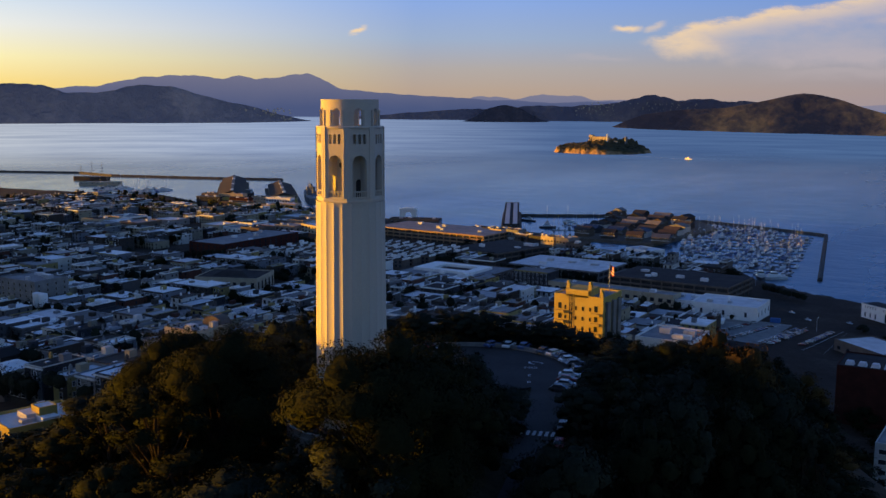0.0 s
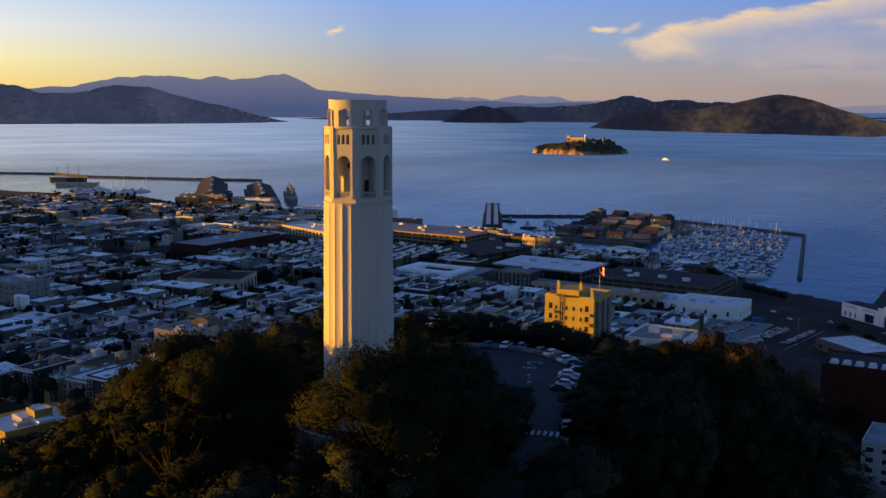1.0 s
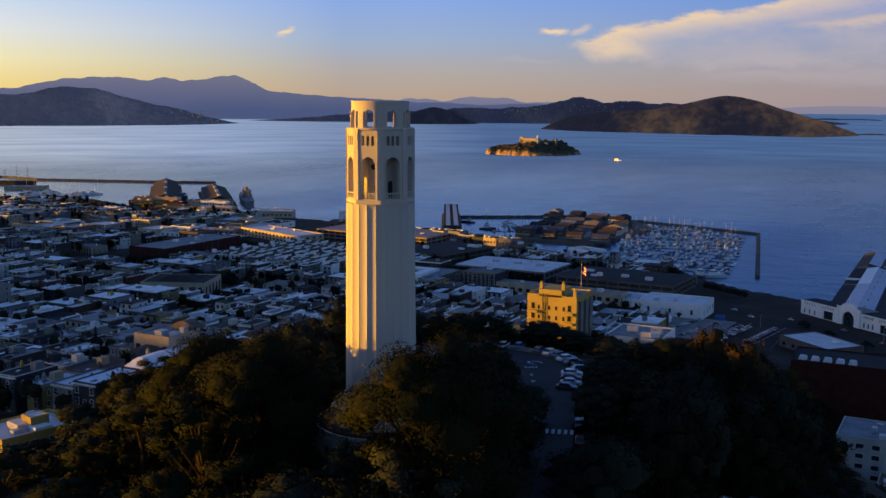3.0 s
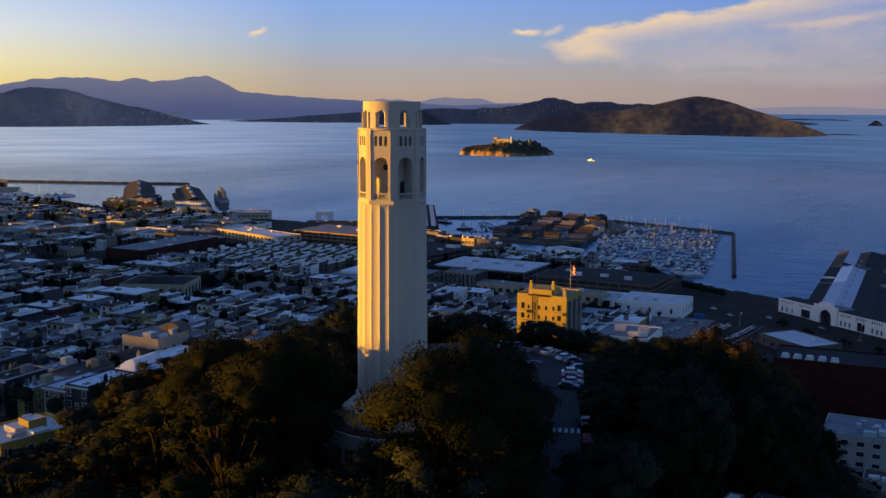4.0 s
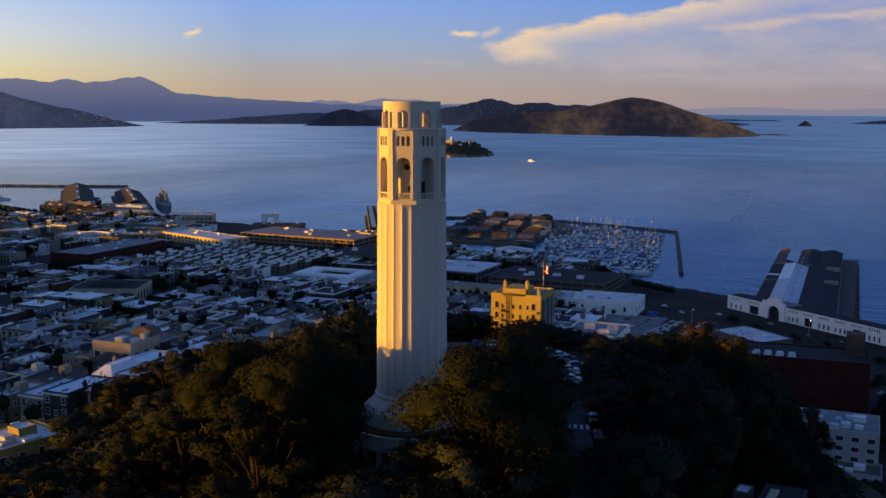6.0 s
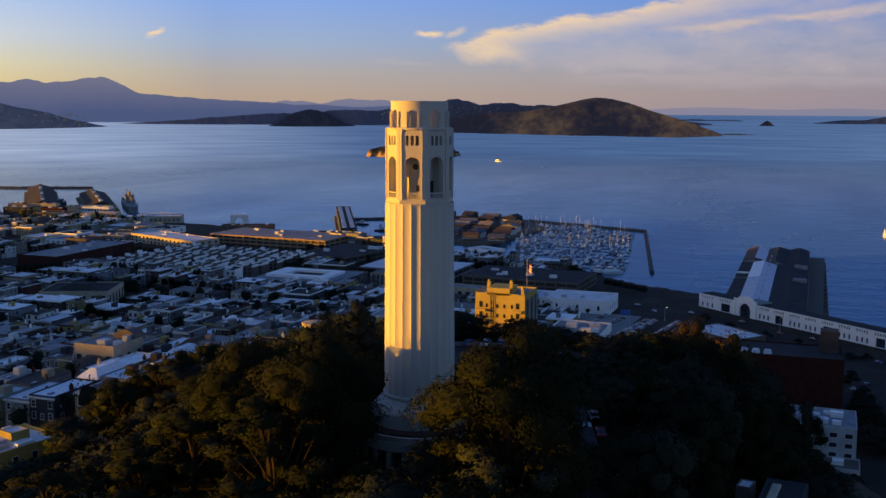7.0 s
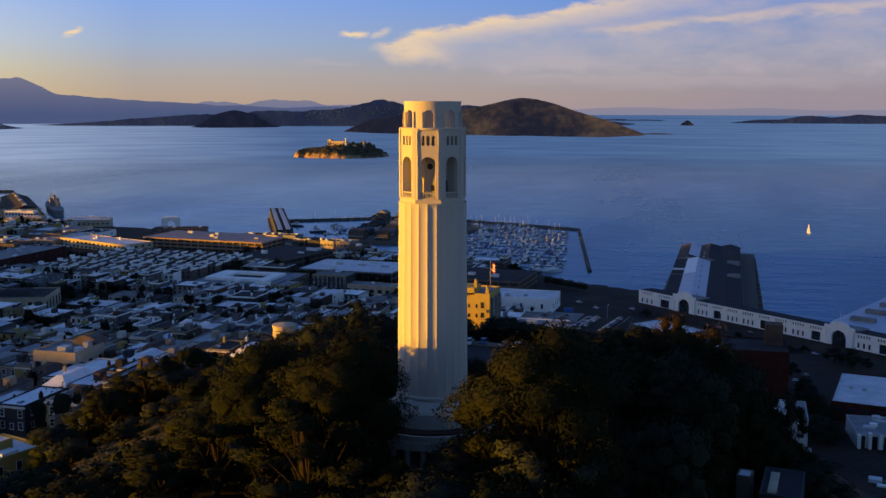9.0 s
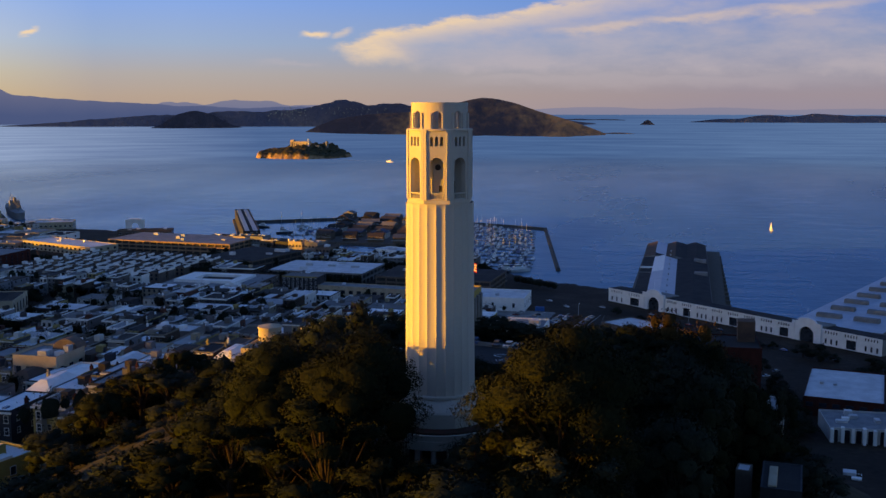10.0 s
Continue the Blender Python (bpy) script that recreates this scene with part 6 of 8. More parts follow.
block("low_house", "low grey flat-roofed building", -215, 500, 44, 22, 13.5, 0, CONCRETE_GREY, ROOF_DARK, 1, 8, 4, (2.0, 1.6), WHITE, 3, 41)
block("low_house", "pale low building with a flat roof", -160, 512, 30, 18, 12.5, 0, CREAM, ROOF_GREY, 1, 6, 3, (2.0, 1.6), WHITE, 3, 42)
block("studio_building", "white rounded studio building with a flat roof", -93, 556, 44, 34, 14.5, 0, WHITE, ROOF_LIGHT, 1, 3, 4, (1.6, 3.2), WHITE, 5, 43)
block("studio_wing", "white low wing of a studio building", -128, 566, 30, 26, 12.0, 0, WHITE, ROOF_METAL, 1, 2, 2, (1.4, 2.0), WHITE, 4, 44)
b = Build()
b.lathe([(11, 3.0), (11, 8.4), (11.4, 8.5), (11.4, 9.0), (10.6, 9.0), (10.4, 8.6), (0.5, 8.6)], 40, -98, 520)
whole("round_pavilion", b, [WHITE], "white round pavilion with a flat roof", "pavilion")
block("clubhouse", "white clubhouse with a blue ground floor by the marina", -232, 772, 30, 20, 13.0, -25, WHITE, ROOF_METAL, 2, 7, 5, (1.6, 1.6), BLUE, 3, 45)
b = Build()
b.box(-15.4, -10.4, -1, 15.4, 10.4, 3.2)
whole("blue_plinth", b, BLUE, "bright blue ground floor band of a clubhouse", "plinth", m=pose(-232, 772, 3.2, 0, 0, -25))
block("market_hall", "low market hall with a grey hipped roof", -262, 742, 26, 22, 11.5, -20, CONCRETE_GREY, ROOF_GREY, 1, 5, 4, (2.2, 1.8), WHITE, 2, 46)
# townhouse rows near the shore
r0 = random.Random(3)


def terrace_rows():
    """Regular rows of white-walled town houses with dark roofs and white party walls."""
    for k in range(7):
        b = Build()
        y = 546 + 20.5 * k
        for i in range(14):
            x = -488 + 9.2 * i + 3.0 * (k % 2)
            z = float(terrain(x, y))
            h = 8.4 + r0.choice((0, 0.5, 1.1))
            b.box(x - 4.2, y - 5.5, z - 4, x + 4.2, y + 5.5, z + h, r0.choice((0, 3, 4, 3)))
            b.box(x - 3.9, y - 5.2, z + h - 0.2, x + 3.9, y + 5.2, z + h + 0.12, 1)
            b.box(x + 3.9, y - 5.7, z + h - 0.6, x + 4.4, y + 5.7, z + h + 1.1, 0)
            if i % 3 != 1:
                b.box(x - 2.0, y + 0.5, z + h, x + 1.4, y + 3.6, z + h + 2.2, 3 if i % 4 else 0)
            b.box(x - 4.2, y - 5.9, z + h - 0.7, x + 4.2, y - 5.5, z + h + 0.25, 0 if (i + k) % 2 else 3)
            for f in range(2):
                for u in (-2.2, 1.8):
                    q = z + h - 3.4 - 3.0 * f
                    b.poly([(x + u - 0.9, y - 5.56, q), (x + u + 0.9, y - 5.56, q), (x + u + 0.9, y - 5.56, q + 2.0), (x + u - 0.9, y - 5.56, q + 2.0)], 2)
        whole("terrace_row", b, [WHITE, ROOF_DARK, GLASS, BROWN, DARK], "row of white town houses with dark flat roofs", "houses", kind="stuff")


terrace_rows()
block("long_building", "long low cream building with a pale flat roof", -553, 733, 104, 32, 15.0, -19.5, CREAM, ROOF_LIGHT, 2, 16, 4, (2.6, 1.8), DARK, 4, 91)

# foot of the cliff
block("brick_office", "dark red brick office building with a flat roof", 43, 346, 58, 28, 35.0, 2, BRICK, ROOF_DARK, 6, 0, 4, (1.6, 1.4), DARK, 0, 47)
for i in range(5):
    b = Build()
    b.box(17 + 5.2 * i, 335, 35.2, 20.6 + 5.2 * i, 339, 36.8, top=0.5)
    whole("skylight", b, ROOF_LIGHT, "white skylight box on a dark roof", "skylight", "skylights on the brick office")
b = Build()
b.box(62, 348, 35.1, 70, 356, 45.0, bevel=0.2)
whole("lift_tower", b, ROOF_BROWN, "square brown lift tower on a roof", "tower")
block("apartment_building", "grey stepped apartment building at the cliff foot", 59, 257, 32, 24, 30.5, -1, PALE, ROOF_GREY, 5, 6, 4, (2.6, 1.7), WHITE, 9, 48)
block("apartment_terrace", "lower terrace of a grey apartment building", 67, 238, 18, 13, 19.5, -1, PALE, BROWN, 4, 5, 3, (1.8, 1.6), WHITE, 3, 49)
block("apartment_terrace", "paved lower terrace with white railings", 68, 226, 16, 11, 12.0, -1, PALE, BROWN, 2, 5, 3, (1.8, 1.6), WHITE, 3, 50)
block("apartment_building", "pale apartment building with tall white fins", 110, 298, 28, 26, 14.5, 3, PALE, ROOF_GREY, 5, 6, 4, (2.2, 1.8), WHITE, 5, 51)
for i in range(7):
    b = Build()
    b.box(97 + 4.2 * i, 282.4 + (i % 3) * 0.9, 0, 98.3 + 4.2 * i, 285.2, 14.9 + (0.8 if i % 2 else 0))
    whole("wall_fin", b, WHITE, "tall white fin on an apartment front", "fin", "fins of the apartment front")
block("brick_depot", "low brick depot with a wide pale roof", 112, 350, 34, 56, 16.0, -10, BRICK, ROOF_LIGHT, 2, 6, 6, (3.0, 1.8), DARK, 2, 52)
block("hillside_house", "dark-roofed house on the cliff edge among trees", 53, 22, 6.4, 13, 85.6, -6, DARK, ROOF_DARK, 2, 2, 3, (1.2, 1.4), BROWN, 0, 53, category="house", parapet=0.2)
b = Build()
b.box(-0.7, -5.5, 0, 0.7, 4.0, 0.3, bevel=0.1)
whole("roof_walk", b, CREAM, "tan strip of decking along a dark roof", "deck", m=pose(51.6, 22.0, 85.7, 0, 0, -6))
block("hillside_house", "small pale-roofed shed beside the cliff house", 47.2, 26, 2.4, 3.6, 85.2, -10, BROWN, ROOF_LIGHT, 1, 1, 1, (1.0, 1.0), WHITE, 0, 54, category="house", parapet=0.2)
for i, (x, y, top) in enumerate(((84, 214, 9), (96, 236, 10), (60, 150, 36), (52, 172, 34), (70, 128, 40))):
    block("hillside_house", "pale house on the steep bay side", x, y, 12, 14, top, -8 * i, WHITE if i % 2 else CREAM, ROOF_GREY, 3, 3, 3, (1.3, 1.5), WHITE, 2, 60 + i, category="house")


# ---- piers ----
def bulkhead():
    """The long white front of the piers with two arched gables."""
    t = thing("pier_bulkhead", pose(-18, 607, 3.0, 0, 0, math.degrees(math.atan2(-135, 164))), "long white bulkhead building with two arched portals", "pier building")
    L, H, D = 216.0, 10.0, 13.0
    arches = (44.0, 167.0)

    def place(u, v, d):
        return (u, d, v)

    cuts = [0.0, arches[0] - 10, arches[0] + 10, arches[1] - 10, arches[1] + 10, L]
    for a, c in ((cuts[0], cuts[1]), (cuts[2], cuts[3]), (cuts[4], cuts[5])):
        n = max(2, int((c - a) / 12))
        for i in range(n):
            u0, u1 = a + (c - a) * i / n, a + (c - a) * (i + 1) / n
            w = u1 - u0
            door = i % 3 == 1
            low = [(u0 + w * 0.25, u0 + w * 0.75, 0.4, 6.0, False)] if door else []
            b = Build()
            b.panel(u0, u1, -2, 6.4, low if door else [(u0 + w * f, u0 + w * f + 1.5, 1.2, 4.4, False) for f in (0.16, 0.44, 0.72)], 0.5, place)
            part("lower_panel", b, WHITE, t)
            b = Build()
            b.panel(u0, u1, 6.4, H, [(u0 + w * f, u0 + w * f + 1.0, 7.3, 9.0, False) for f in (0.16, 0.30, 0.44, 0.58, 0.72)], 0.5, place)
            part("upper_panel", b, WHITE, t)
        b = Build()
        b.box(a, -0.35, H - 0.5, c, 0.0, H + 0.1)
        b.box(a, -0.2, 6.2, c, 0.0, 6.6)
        part("cornice", b, WHITE, t)
        b = Build()
        b.box(a, 0.52, -2, c, 0.9, H - 0.3)
        part("dark_interior", b, GLASS, t, "dark windows and doorways")
        b = Build()
        b.box(a, 0.9, -2, c, D, H - 0.4)
        part("rear_wall", b, CONCRETE_GREY, t)
        b = Build()
        b.box(a, 0.5, H - 0.4, c, D + 0.3, H - 0.1)
        part("roof", b, ROOF_DARK, t, "dark flat roof")
    for c in arches:
        b = Build()
        b.panel(c - 10, c + 10, -2, 11.0, [(c - 5, c + 5, 0.0, 9.6, True)], 1.2, lambda u, v, d: (u, d - 0.7, v))
        part("portal", b, WHITE, t)
        b = Build()
        pts = [(c - 10, 11.0), (c + 10, 11.0), (c + 10, 12.0), (c + 6.5, 12.3)] + [(c + 6.5 * math.cos(a), 12.3 + 2.6 * math.sin(a)) for a in np.linspace(0.15, math.pi - 0.15, 10)] + [(c - 6.5, 12.3), (c - 10, 12.0)]
        b.poly([(u, -0.7, v) for u, v in pts])
        b.poly([(u, 0.5, v) for u, v in reversed(pts)])
        for (u, v), (p, q) in zip(pts, pts[1:] + pts[:1]):
            b.poly([(u, -0.7, v), (u, 0.5, v), (p, 0.5, q), (p, -0.7, q)])
        part("gable", b, WHITE, t)
        for x in (c - 9.2, c + 9.2):
            b = Build()
            b.box(x - 0.8, -1.1, -2, x + 0.8, -0.7, 12.4)
            part("pilaster", b, WHITE, t)
        b = Build()
        b.box(c - 10, 0.9, -2, c + 10, D + 2, 10.6)
        part("portal_hall", b, CONCRETE_GREY, t)
        b = Build()
        b.poly([(c - 5, 0.56, 0), (c + 5, 0.56, 0), (c + 5, 0.56, 9.7), (c - 5, 0.56, 9.7)])
        part("dark_gate", b, GLASS, t, "dark gateway in the arch")
        b = Build()
        b.tube([(c, 0.2, 14.6), (c, 0.2, 22.0)], [0.12, 0.06], 6)
        part("flag_mast", b, WHITE, t)


bulkhead()
block("low_depot", "low building with a wide pale flat roof by the quay", 10, 483, 40, 26, 12.0, -42, BROWN, ROOF_LIGHT, 1, 5, 4, (2.4, 1.8), DARK, 2, 90)


def pier_shed():
    t = thing("pier_shed", pose(0, 0, 3.0), "long pier shed with dark and metal pitched roofs", "pier building")
    b = Build()
    b.poly([(-4, 606, 0), (66, 548, 0), (70, 896, 0), (-2, 896, 0)])
    b.poly([(-4, 606, -4), (-4, 606, 0), (-2, 896, 0), (-2, 896, -4)])
    b.poly([(66, 548, 0), (66, 548, -4), (70, 896, -4), (70, 896, 0)])
    b.poly([(66, 548, -4), (66, 548, 0), (-4, 606, 0), (-4, 606, -4)])
    part("deck", b, TIMBER, t, "dark timber pier deck")
    end, split = 886.0, 0.66

    def slope(x0, z0, x1, z1, f0, f1, m):
        """One roof slope between two shares of the pier's length, with its underside."""
        ya, yb = 621 - (x0 + 18) * 0.823, 621 - (x1 + 18) * 0.823
        p = [(x0, ya + (end - ya) * f0, z0), (x1, yb + (end - yb) * f0, z1), (x1, yb + (end - yb) * f1, z1), (x0, ya + (end - ya) * f1, z0)]
        b = Build()
        b.poly(p)
        b.poly([(x, y, z - 0.25) for x, y, z in reversed(p)])
        part("roof_slope", b, m, t)
        for i, j in ((0, 1), (2, 3)):
            b = Build()
            b.poly([(p[i][0], p[i][1], 0), (p[j][0], p[j][1], 0), p[j], p[i]])
            part("end_wall", b, CONCRETE_GREY, t)

    # front hall: a low dark lean-to, a sheet-metal gable, a wide dark roof
    for x0, z0, x1, z1, f0, f1, m in ((0, 7.4, 10, 8.4, 0.0, 0.34, ROOF_DARK), (0, 7.4, 10, 8.4, 0.355, split, ROOF_DARK), (10, 8.5, 19.5, 10.9, 0.0, 0.36, ROOF_METAL), (10, 8.5, 19.5, 10.9, 0.36, split, WHITE),
                                      (19.5, 10.9, 30, 8.3, 0.0, split - 0.02, ROOF_METAL), (30, 8.2, 43, 9.6, 0.0, split, ROOF_DARK), (43, 9.6, 56, 7.4, 0.0, split, ROOF_DARK),
                                      (0, 7.4, 10, 10.2, split, 1.0, ROOF_BROWN), (10, 10.2, 19.5, 8.0, split + 0.06, 1.0, ROOF_METAL), (10, 10.2, 19.5, 8.0, split, split + 0.06, ROOF_DARK), (19.5, 8.0, 28, 10.4, split, 1.0, ROOF_BROWN), (28, 10.4, 38, 8.0, split, 1.0, ROOF_DARK),
                                      (38, 8.0, 47, 10.2, split, 1.0, ROOF_DARK), (47, 10.2, 56, 7.4, split, 1.0, ROOF_DARK)):
        slope(x0, z0, x1, z1, f0, f1, m)
    b = Build()
    b.box(0, 722, 8.0, 10, 724, 9.3)
    part("fire_wall", b, WHITE, t, "white parapet across the roof")
    for f in range(9):
        b = Build()
        y = 615 + 27 * f
        b.lathe([(0.5, 10.2), (0.5, 11.2), (0.8, 11.3), (0.8, 11.7), (0.1, 11.9)], 8, 24.0, y - 20)
        part("roof_vent", b, METAL, t)
    b = Build()
    b.box(-0.2, 606, 0, 0.0, 886, 7.4)
    b.box(56.0, 566, 0, 56.2, 886, 7.4)
    part("side_wall", b, CONCRETE_GREY, t)
    for y, z in ((690, 10.2), (760, 10.2)):
        b = Build()
        b.box(44, y, 8.0, 55, y + 5, 11.0, top=0.4)
        part("roof_monitor", b, ROOF_GREY, t)
    for k in range(16):
        b = Build()
        b.box(66.5, 590 + 18 * k, -5, 70.5, 594 + 18 * k, 0.2)
        part("fender", b, TIMBER, t)


pier_shed()


def flat_pier():
    t = thing("flat_roofed_pier", pose(114, 556, 3.0, 0, 0, -math.degrees(math.atan2(84, 183))), "wide flat-roofed pier shed with rows of rooflights", "pier building")
    b = Build()
    b.box(-2, -30, -5, 62, 240, 0)
    part("deck", b, TIMBER, t)
    b = Build()
    b.box(0, -26, 0, 58, 236, 5.4)
    part("wall", b, CONCRETE_GREY, t)
    b = Build()
    b.box(0.3, -25.7, 5.3, 57.7, 235.7, 5.6)
    part("roof", b, ROOF_METAL, t)
    for i in range(7):
        for k in range(2):
            b = Build()
            b.box(8 + 24 * k, 2 + 30 * i, 5.6, 24 + 24 * k, 7 + 30 * i, 8.2, top=0.3)
            part("rooflight", b, CONCRETE_GREY, t)


flat_pier()


def wall_line(name, pts, w, z0, z1, mat, label):
    b = Build()
    for (x, y), (u, v) in zip(pts, pts[1:]):
        d = Vector((u - x, v - y, 0)).normalized()
        s = d.cross(Vector((0, 0, 1))) * w / 2
        n = max(1, int(math.hypot(u - x, v - y) / 9))
        for i in range(n):
            a, c = Vector((x, y, 0)).lerp(Vector((u, v, 0)), i / n), Vector((x, y, 0)).lerp(Vector((u, v, 0)), (i + 1) / n)
            k = len(b.v)
            j0, j1 = 0.25 * math.sin(i * 2.3), 0.25 * math.sin((i + 1) * 2.3)
            for q, j in ((a, j0), (c, j1)):
                b.v += [tuple(q - s * 1.5 + Vector((0, 0, z0))), tuple(q - s * 0.6 + Vector((0, 0, z1 + j))), tuple(q + s * 0.6 + Vector((0, 0, z1 + j))), tuple(q + s * 1.5 + Vector((0, 0, z0)))]
            for e in range(3):
                b.f.append((k + e, k + e + 4, k + e + 5, k + e + 1))
                b.m.append(0)
            if i in (0, n - 1):
                b.f += [(k, k + 1, k + 2, k + 3), (k + 7, k + 6, k + 5, k + 4)]
                b.m += [0, 0]
    whole(name, b, mat, label, "breakwater", kind="structure")


wall_line("breakwater", [(-286, 1119), (-200, 1090), (-127, 1062), (-74, 757)], 4.0, -3, 3.0, ROCK, "dark concrete breakwater round the marina")
wall_line("breakwater", [(-520, 1040), (-400, 1112), (-380, 1120)], 5.0, -3, 3.4, ROCK, "dark breakwater beyond the piers")
wall_line("breakwater", [(-2100, 1010), (-1741, 1177), (-1588, 1246), (-1473, 1231), (-1255, 1296), (-1142, 1341)], 6.0, -3, 4.2, ROCK, "long curved breakwater pier in the bay")

# ferry pier sheds, arch and the wharf
ferry_hall = block("ferry_building", "dark narrow ferry shed on a long pier", -468, 960, 18, 240, 15.5, 27, DARK, ROOF_DARK, 4, 3, 14, (3.0, 1.5), WHITE, 0, 70, foot=3.0)
RAIL = Build()
RAIL.box(-2.6, -5.2, 0, 2.6, 5.2, 0.9, top=0.4)
RAIL = RAIL.mesh("rooflight", ROOF_METAL)
for i in range(26):
    part("rooflight", RAIL, None, ferry_hall, "pale rooflight", at=pose(-4.4 if i % 2 else 4.4, -110 + 18.0 * (i // 2), 12.62))
b = Build()
b.box(-12, -126, -6, 12, 126, 0)
whole("ferry_pier", b, TIMBER, "timber ferry pier in the bay", "pier", m=pose(-468, 960, 2.9, 0, 0, 27))


def ferry_arch():
    t = thing("ferry_arch", pose(-596, 930, 3.0, 0, 0, 22), "white gateway arch standing at the water's edge", "arch")
    b = Build()
    b.panel(-10.5, 10.5, 0, 12.0, [(-4.6, 4.6, 0.0, 8.8, True)], 6.0, lambda u, v, d: (u, d - 3, v))
    b.box(-11, -3.5, 11.2, 11, 3.5, 12.4)
    b.box(-7, -3.2, 12.4, 7, 3.2, 13.6, bevel=0.4)
    part("gateway", b, WHITE, t)


ferry_arch()
block("fish_restaurant", "low restaurant with a pale roof at the water", -700, 925, 44, 26, 11, 25, CREAM, ROOF_LIGHT, 1, 8, 4, (2.6, 2.0), WHITE, 3, 71)
block("fish_restaurant", "low sheds along the wharf", -560, 890, 60, 18, 9, 20, BROWN, ROOF_DARK, 1, 8, 3, (2.6, 2.0), WHITE, 3, 72)


SHED_ROOF = surface("weathered_shed_roof", (0.060, 0.045, 0.036), (0.022, 0.02, 0.02), 0.05, 0.6, 0.9, 0.3, 0.8, (1, 0.15, 1))


def wharf_shed(cx, cy, length, width, turn):
    t = thing("wharf_shed", pose(cx, cy, 3.0, 0, 0, turn), "long grey wharf shed with a sunlit cream front", "wharf shed", "sheds on the fishing wharf")
    b = Build()
    b.box(-width / 2 - 5, -length / 2 - 5, -6, width / 2 + 5, length / 2 + 5, 0)
    part("deck", b, TIMBER, t)
    b = Build()
    b.box(-width / 2, -length / 2, 0, width / 2, length / 2, 7.0)
    part("wall", b, BROWN, t)
    b = Build()
    b.gable(-width / 2, -length / 2, 7.0, width / 2, length / 2, 13.0, "y", over=0.4)
    part("roof", b, SHED_ROOF, t)
    for i in range(9):
        b = Build()
        y = -length / 2 + length * (i + 0.5) / 9
        b.box(-2.2, y - 5, 11.6, 2.2, y + 5, 14.4, bevel=0.4)
        part("roof_vent", b, ROOF_GREY if i % 3 else WHITE, t)
    b = Build()
    b.panel(-width / 2, width / 2, 0, 8.6, [(-3, 3, 0.2, 6, True)] + [(s * width * f - 1.2, s * width * f + 1.2, 5.0, 7.6, False) for s in (-1, 1) for f in (0.2, 0.32, 0.43)], 0.5, lambda u, v, d: (u, -length / 2 - 0.6 + d, v))
    part("front", b, CREAM, t)
    b = Build()
    b.box(-width / 2 + 1, -length / 2 - 8, 0, width / 2 - 1, -length / 2 - 1, 4.2, bevel=0.2)
    part("porch", b, YELLOW, t)


TURN45 = math.degrees(math.atan2(199, 221))
wharf_shed(-1052, 1111, 320, 40, TURN45)
wharf_shed(-935, 1092, 226, 38, TURN45)


def gabled_front(cx, cy, w, d, top, turn, mat, seed, label):
    """A low wharf building whose front rises to a pediment in the middle."""
    t = block("wharf_building", label, cx, cy, w, d, top, turn, mat, ROOF_GREY, 1, 9, 3, (w / 16, 2.6), DARK, 2, seed, foot=3.0)
    h = top - 3.0
    b = Build()
    b.gable(-w * 0.14, -d / 2 - 0.4, h, w * 0.14, -d / 2 + 2.5, h + 3.2, "y")
    b.box(-w / 2 - 0.3, -d / 2 - 0.5, h - 0.5, w / 2 + 0.3, -d / 2, h + 0.2)
    part("pediment", b, mat, t)


gabled_front(-939, 992, 34, 12, 12.0, 12, CREAM, 80, "cream wharf building with a pediment catching the sunset")
gabled_front(-852, 990, 40, 12, 10.5, 8, WHITE, 81, "white wharf building with a pediment before the shed")
block("wharf_building", "long cream wharf building lit by the low sun", -818, 898, 56, 13, 11.0, 10, YELLOW, ROOF_GREY, 1, 10, 3, (2.0, 1.8), DARK, 3, 82)
block("wharf_building", "dull yellow flat-roofed wharf building", -884, 820, 46, 26, 14.0, 8, YELLOW, ROOF_GREY, 1, 8, 4, (2.0, 1.8), DARK, 3, 83)
block("wharf_building", "brick-red low wharf restaurant", -900, 962, 30, 14, 10.0, 10, BRICK, ROOF_DARK, 1, 6, 3, (2.0, 1.8), WHITE, 2, 84)
block("wharf_building", "white waterside restaurant with long windows", -724, 942, 44, 16, 10.0, 20, WHITE, ROOF_LIGHT, 1, 10, 3, (2.4, 2.4), DARK, 2, 85)


for i, (x, y, w, d, top, wall, roof) in enumerate(((-985, 1062, 26, 40, 8.5, WHITE, ROOF_DARK), (-955, 1034, 22, 30, 9.0, DARK, ROOF_DARK), (-1000, 1010, 30, 16, 8.0, BROWN, ROOF_DARK), (-905, 1012, 24, 18, 8.0, CREAM, ROOF_BROWN), (-970, 975, 40, 16, 7.5, DARK, ROOF_GREY), (-870, 924, 44, 18, 9.5, BROWN, ROOF_DARK),
                                              (-808, 950, 36, 16, 8.5, CREAM, ROOF_LIGHT), (-745, 918, 30, 18, 8.0, DARK, ROOF_GREY))):
    block("fishing_shed", "low weathered shed crowded on the fishing wharf", x, y, w, d, top, 40 if i < 2 else 12, wall, roof, 1, 5, 3, (1.8, 1.6), WHITE, 3, 100 + i, foot=3.0)
for i in range(9):
    x, y = -438 + 17.5 * i + 3 * (i % 2), 826 - 7.0 * i
    block("quay_building", "dull flat-roofed building near the ferry quay", x, y, 15.5, 14 + 3 * (i % 3), 14.0 + (i * 5 % 4), -12, (BROWN, DARK, CREAM, CONCRETE_GREY)[i % 4], (ROOF_DARK, ROOF_GREY, ROOF_BROWN)[i % 3], 2, 4, 3, (1.8, 1.6), DARK, 2, 120 + i)


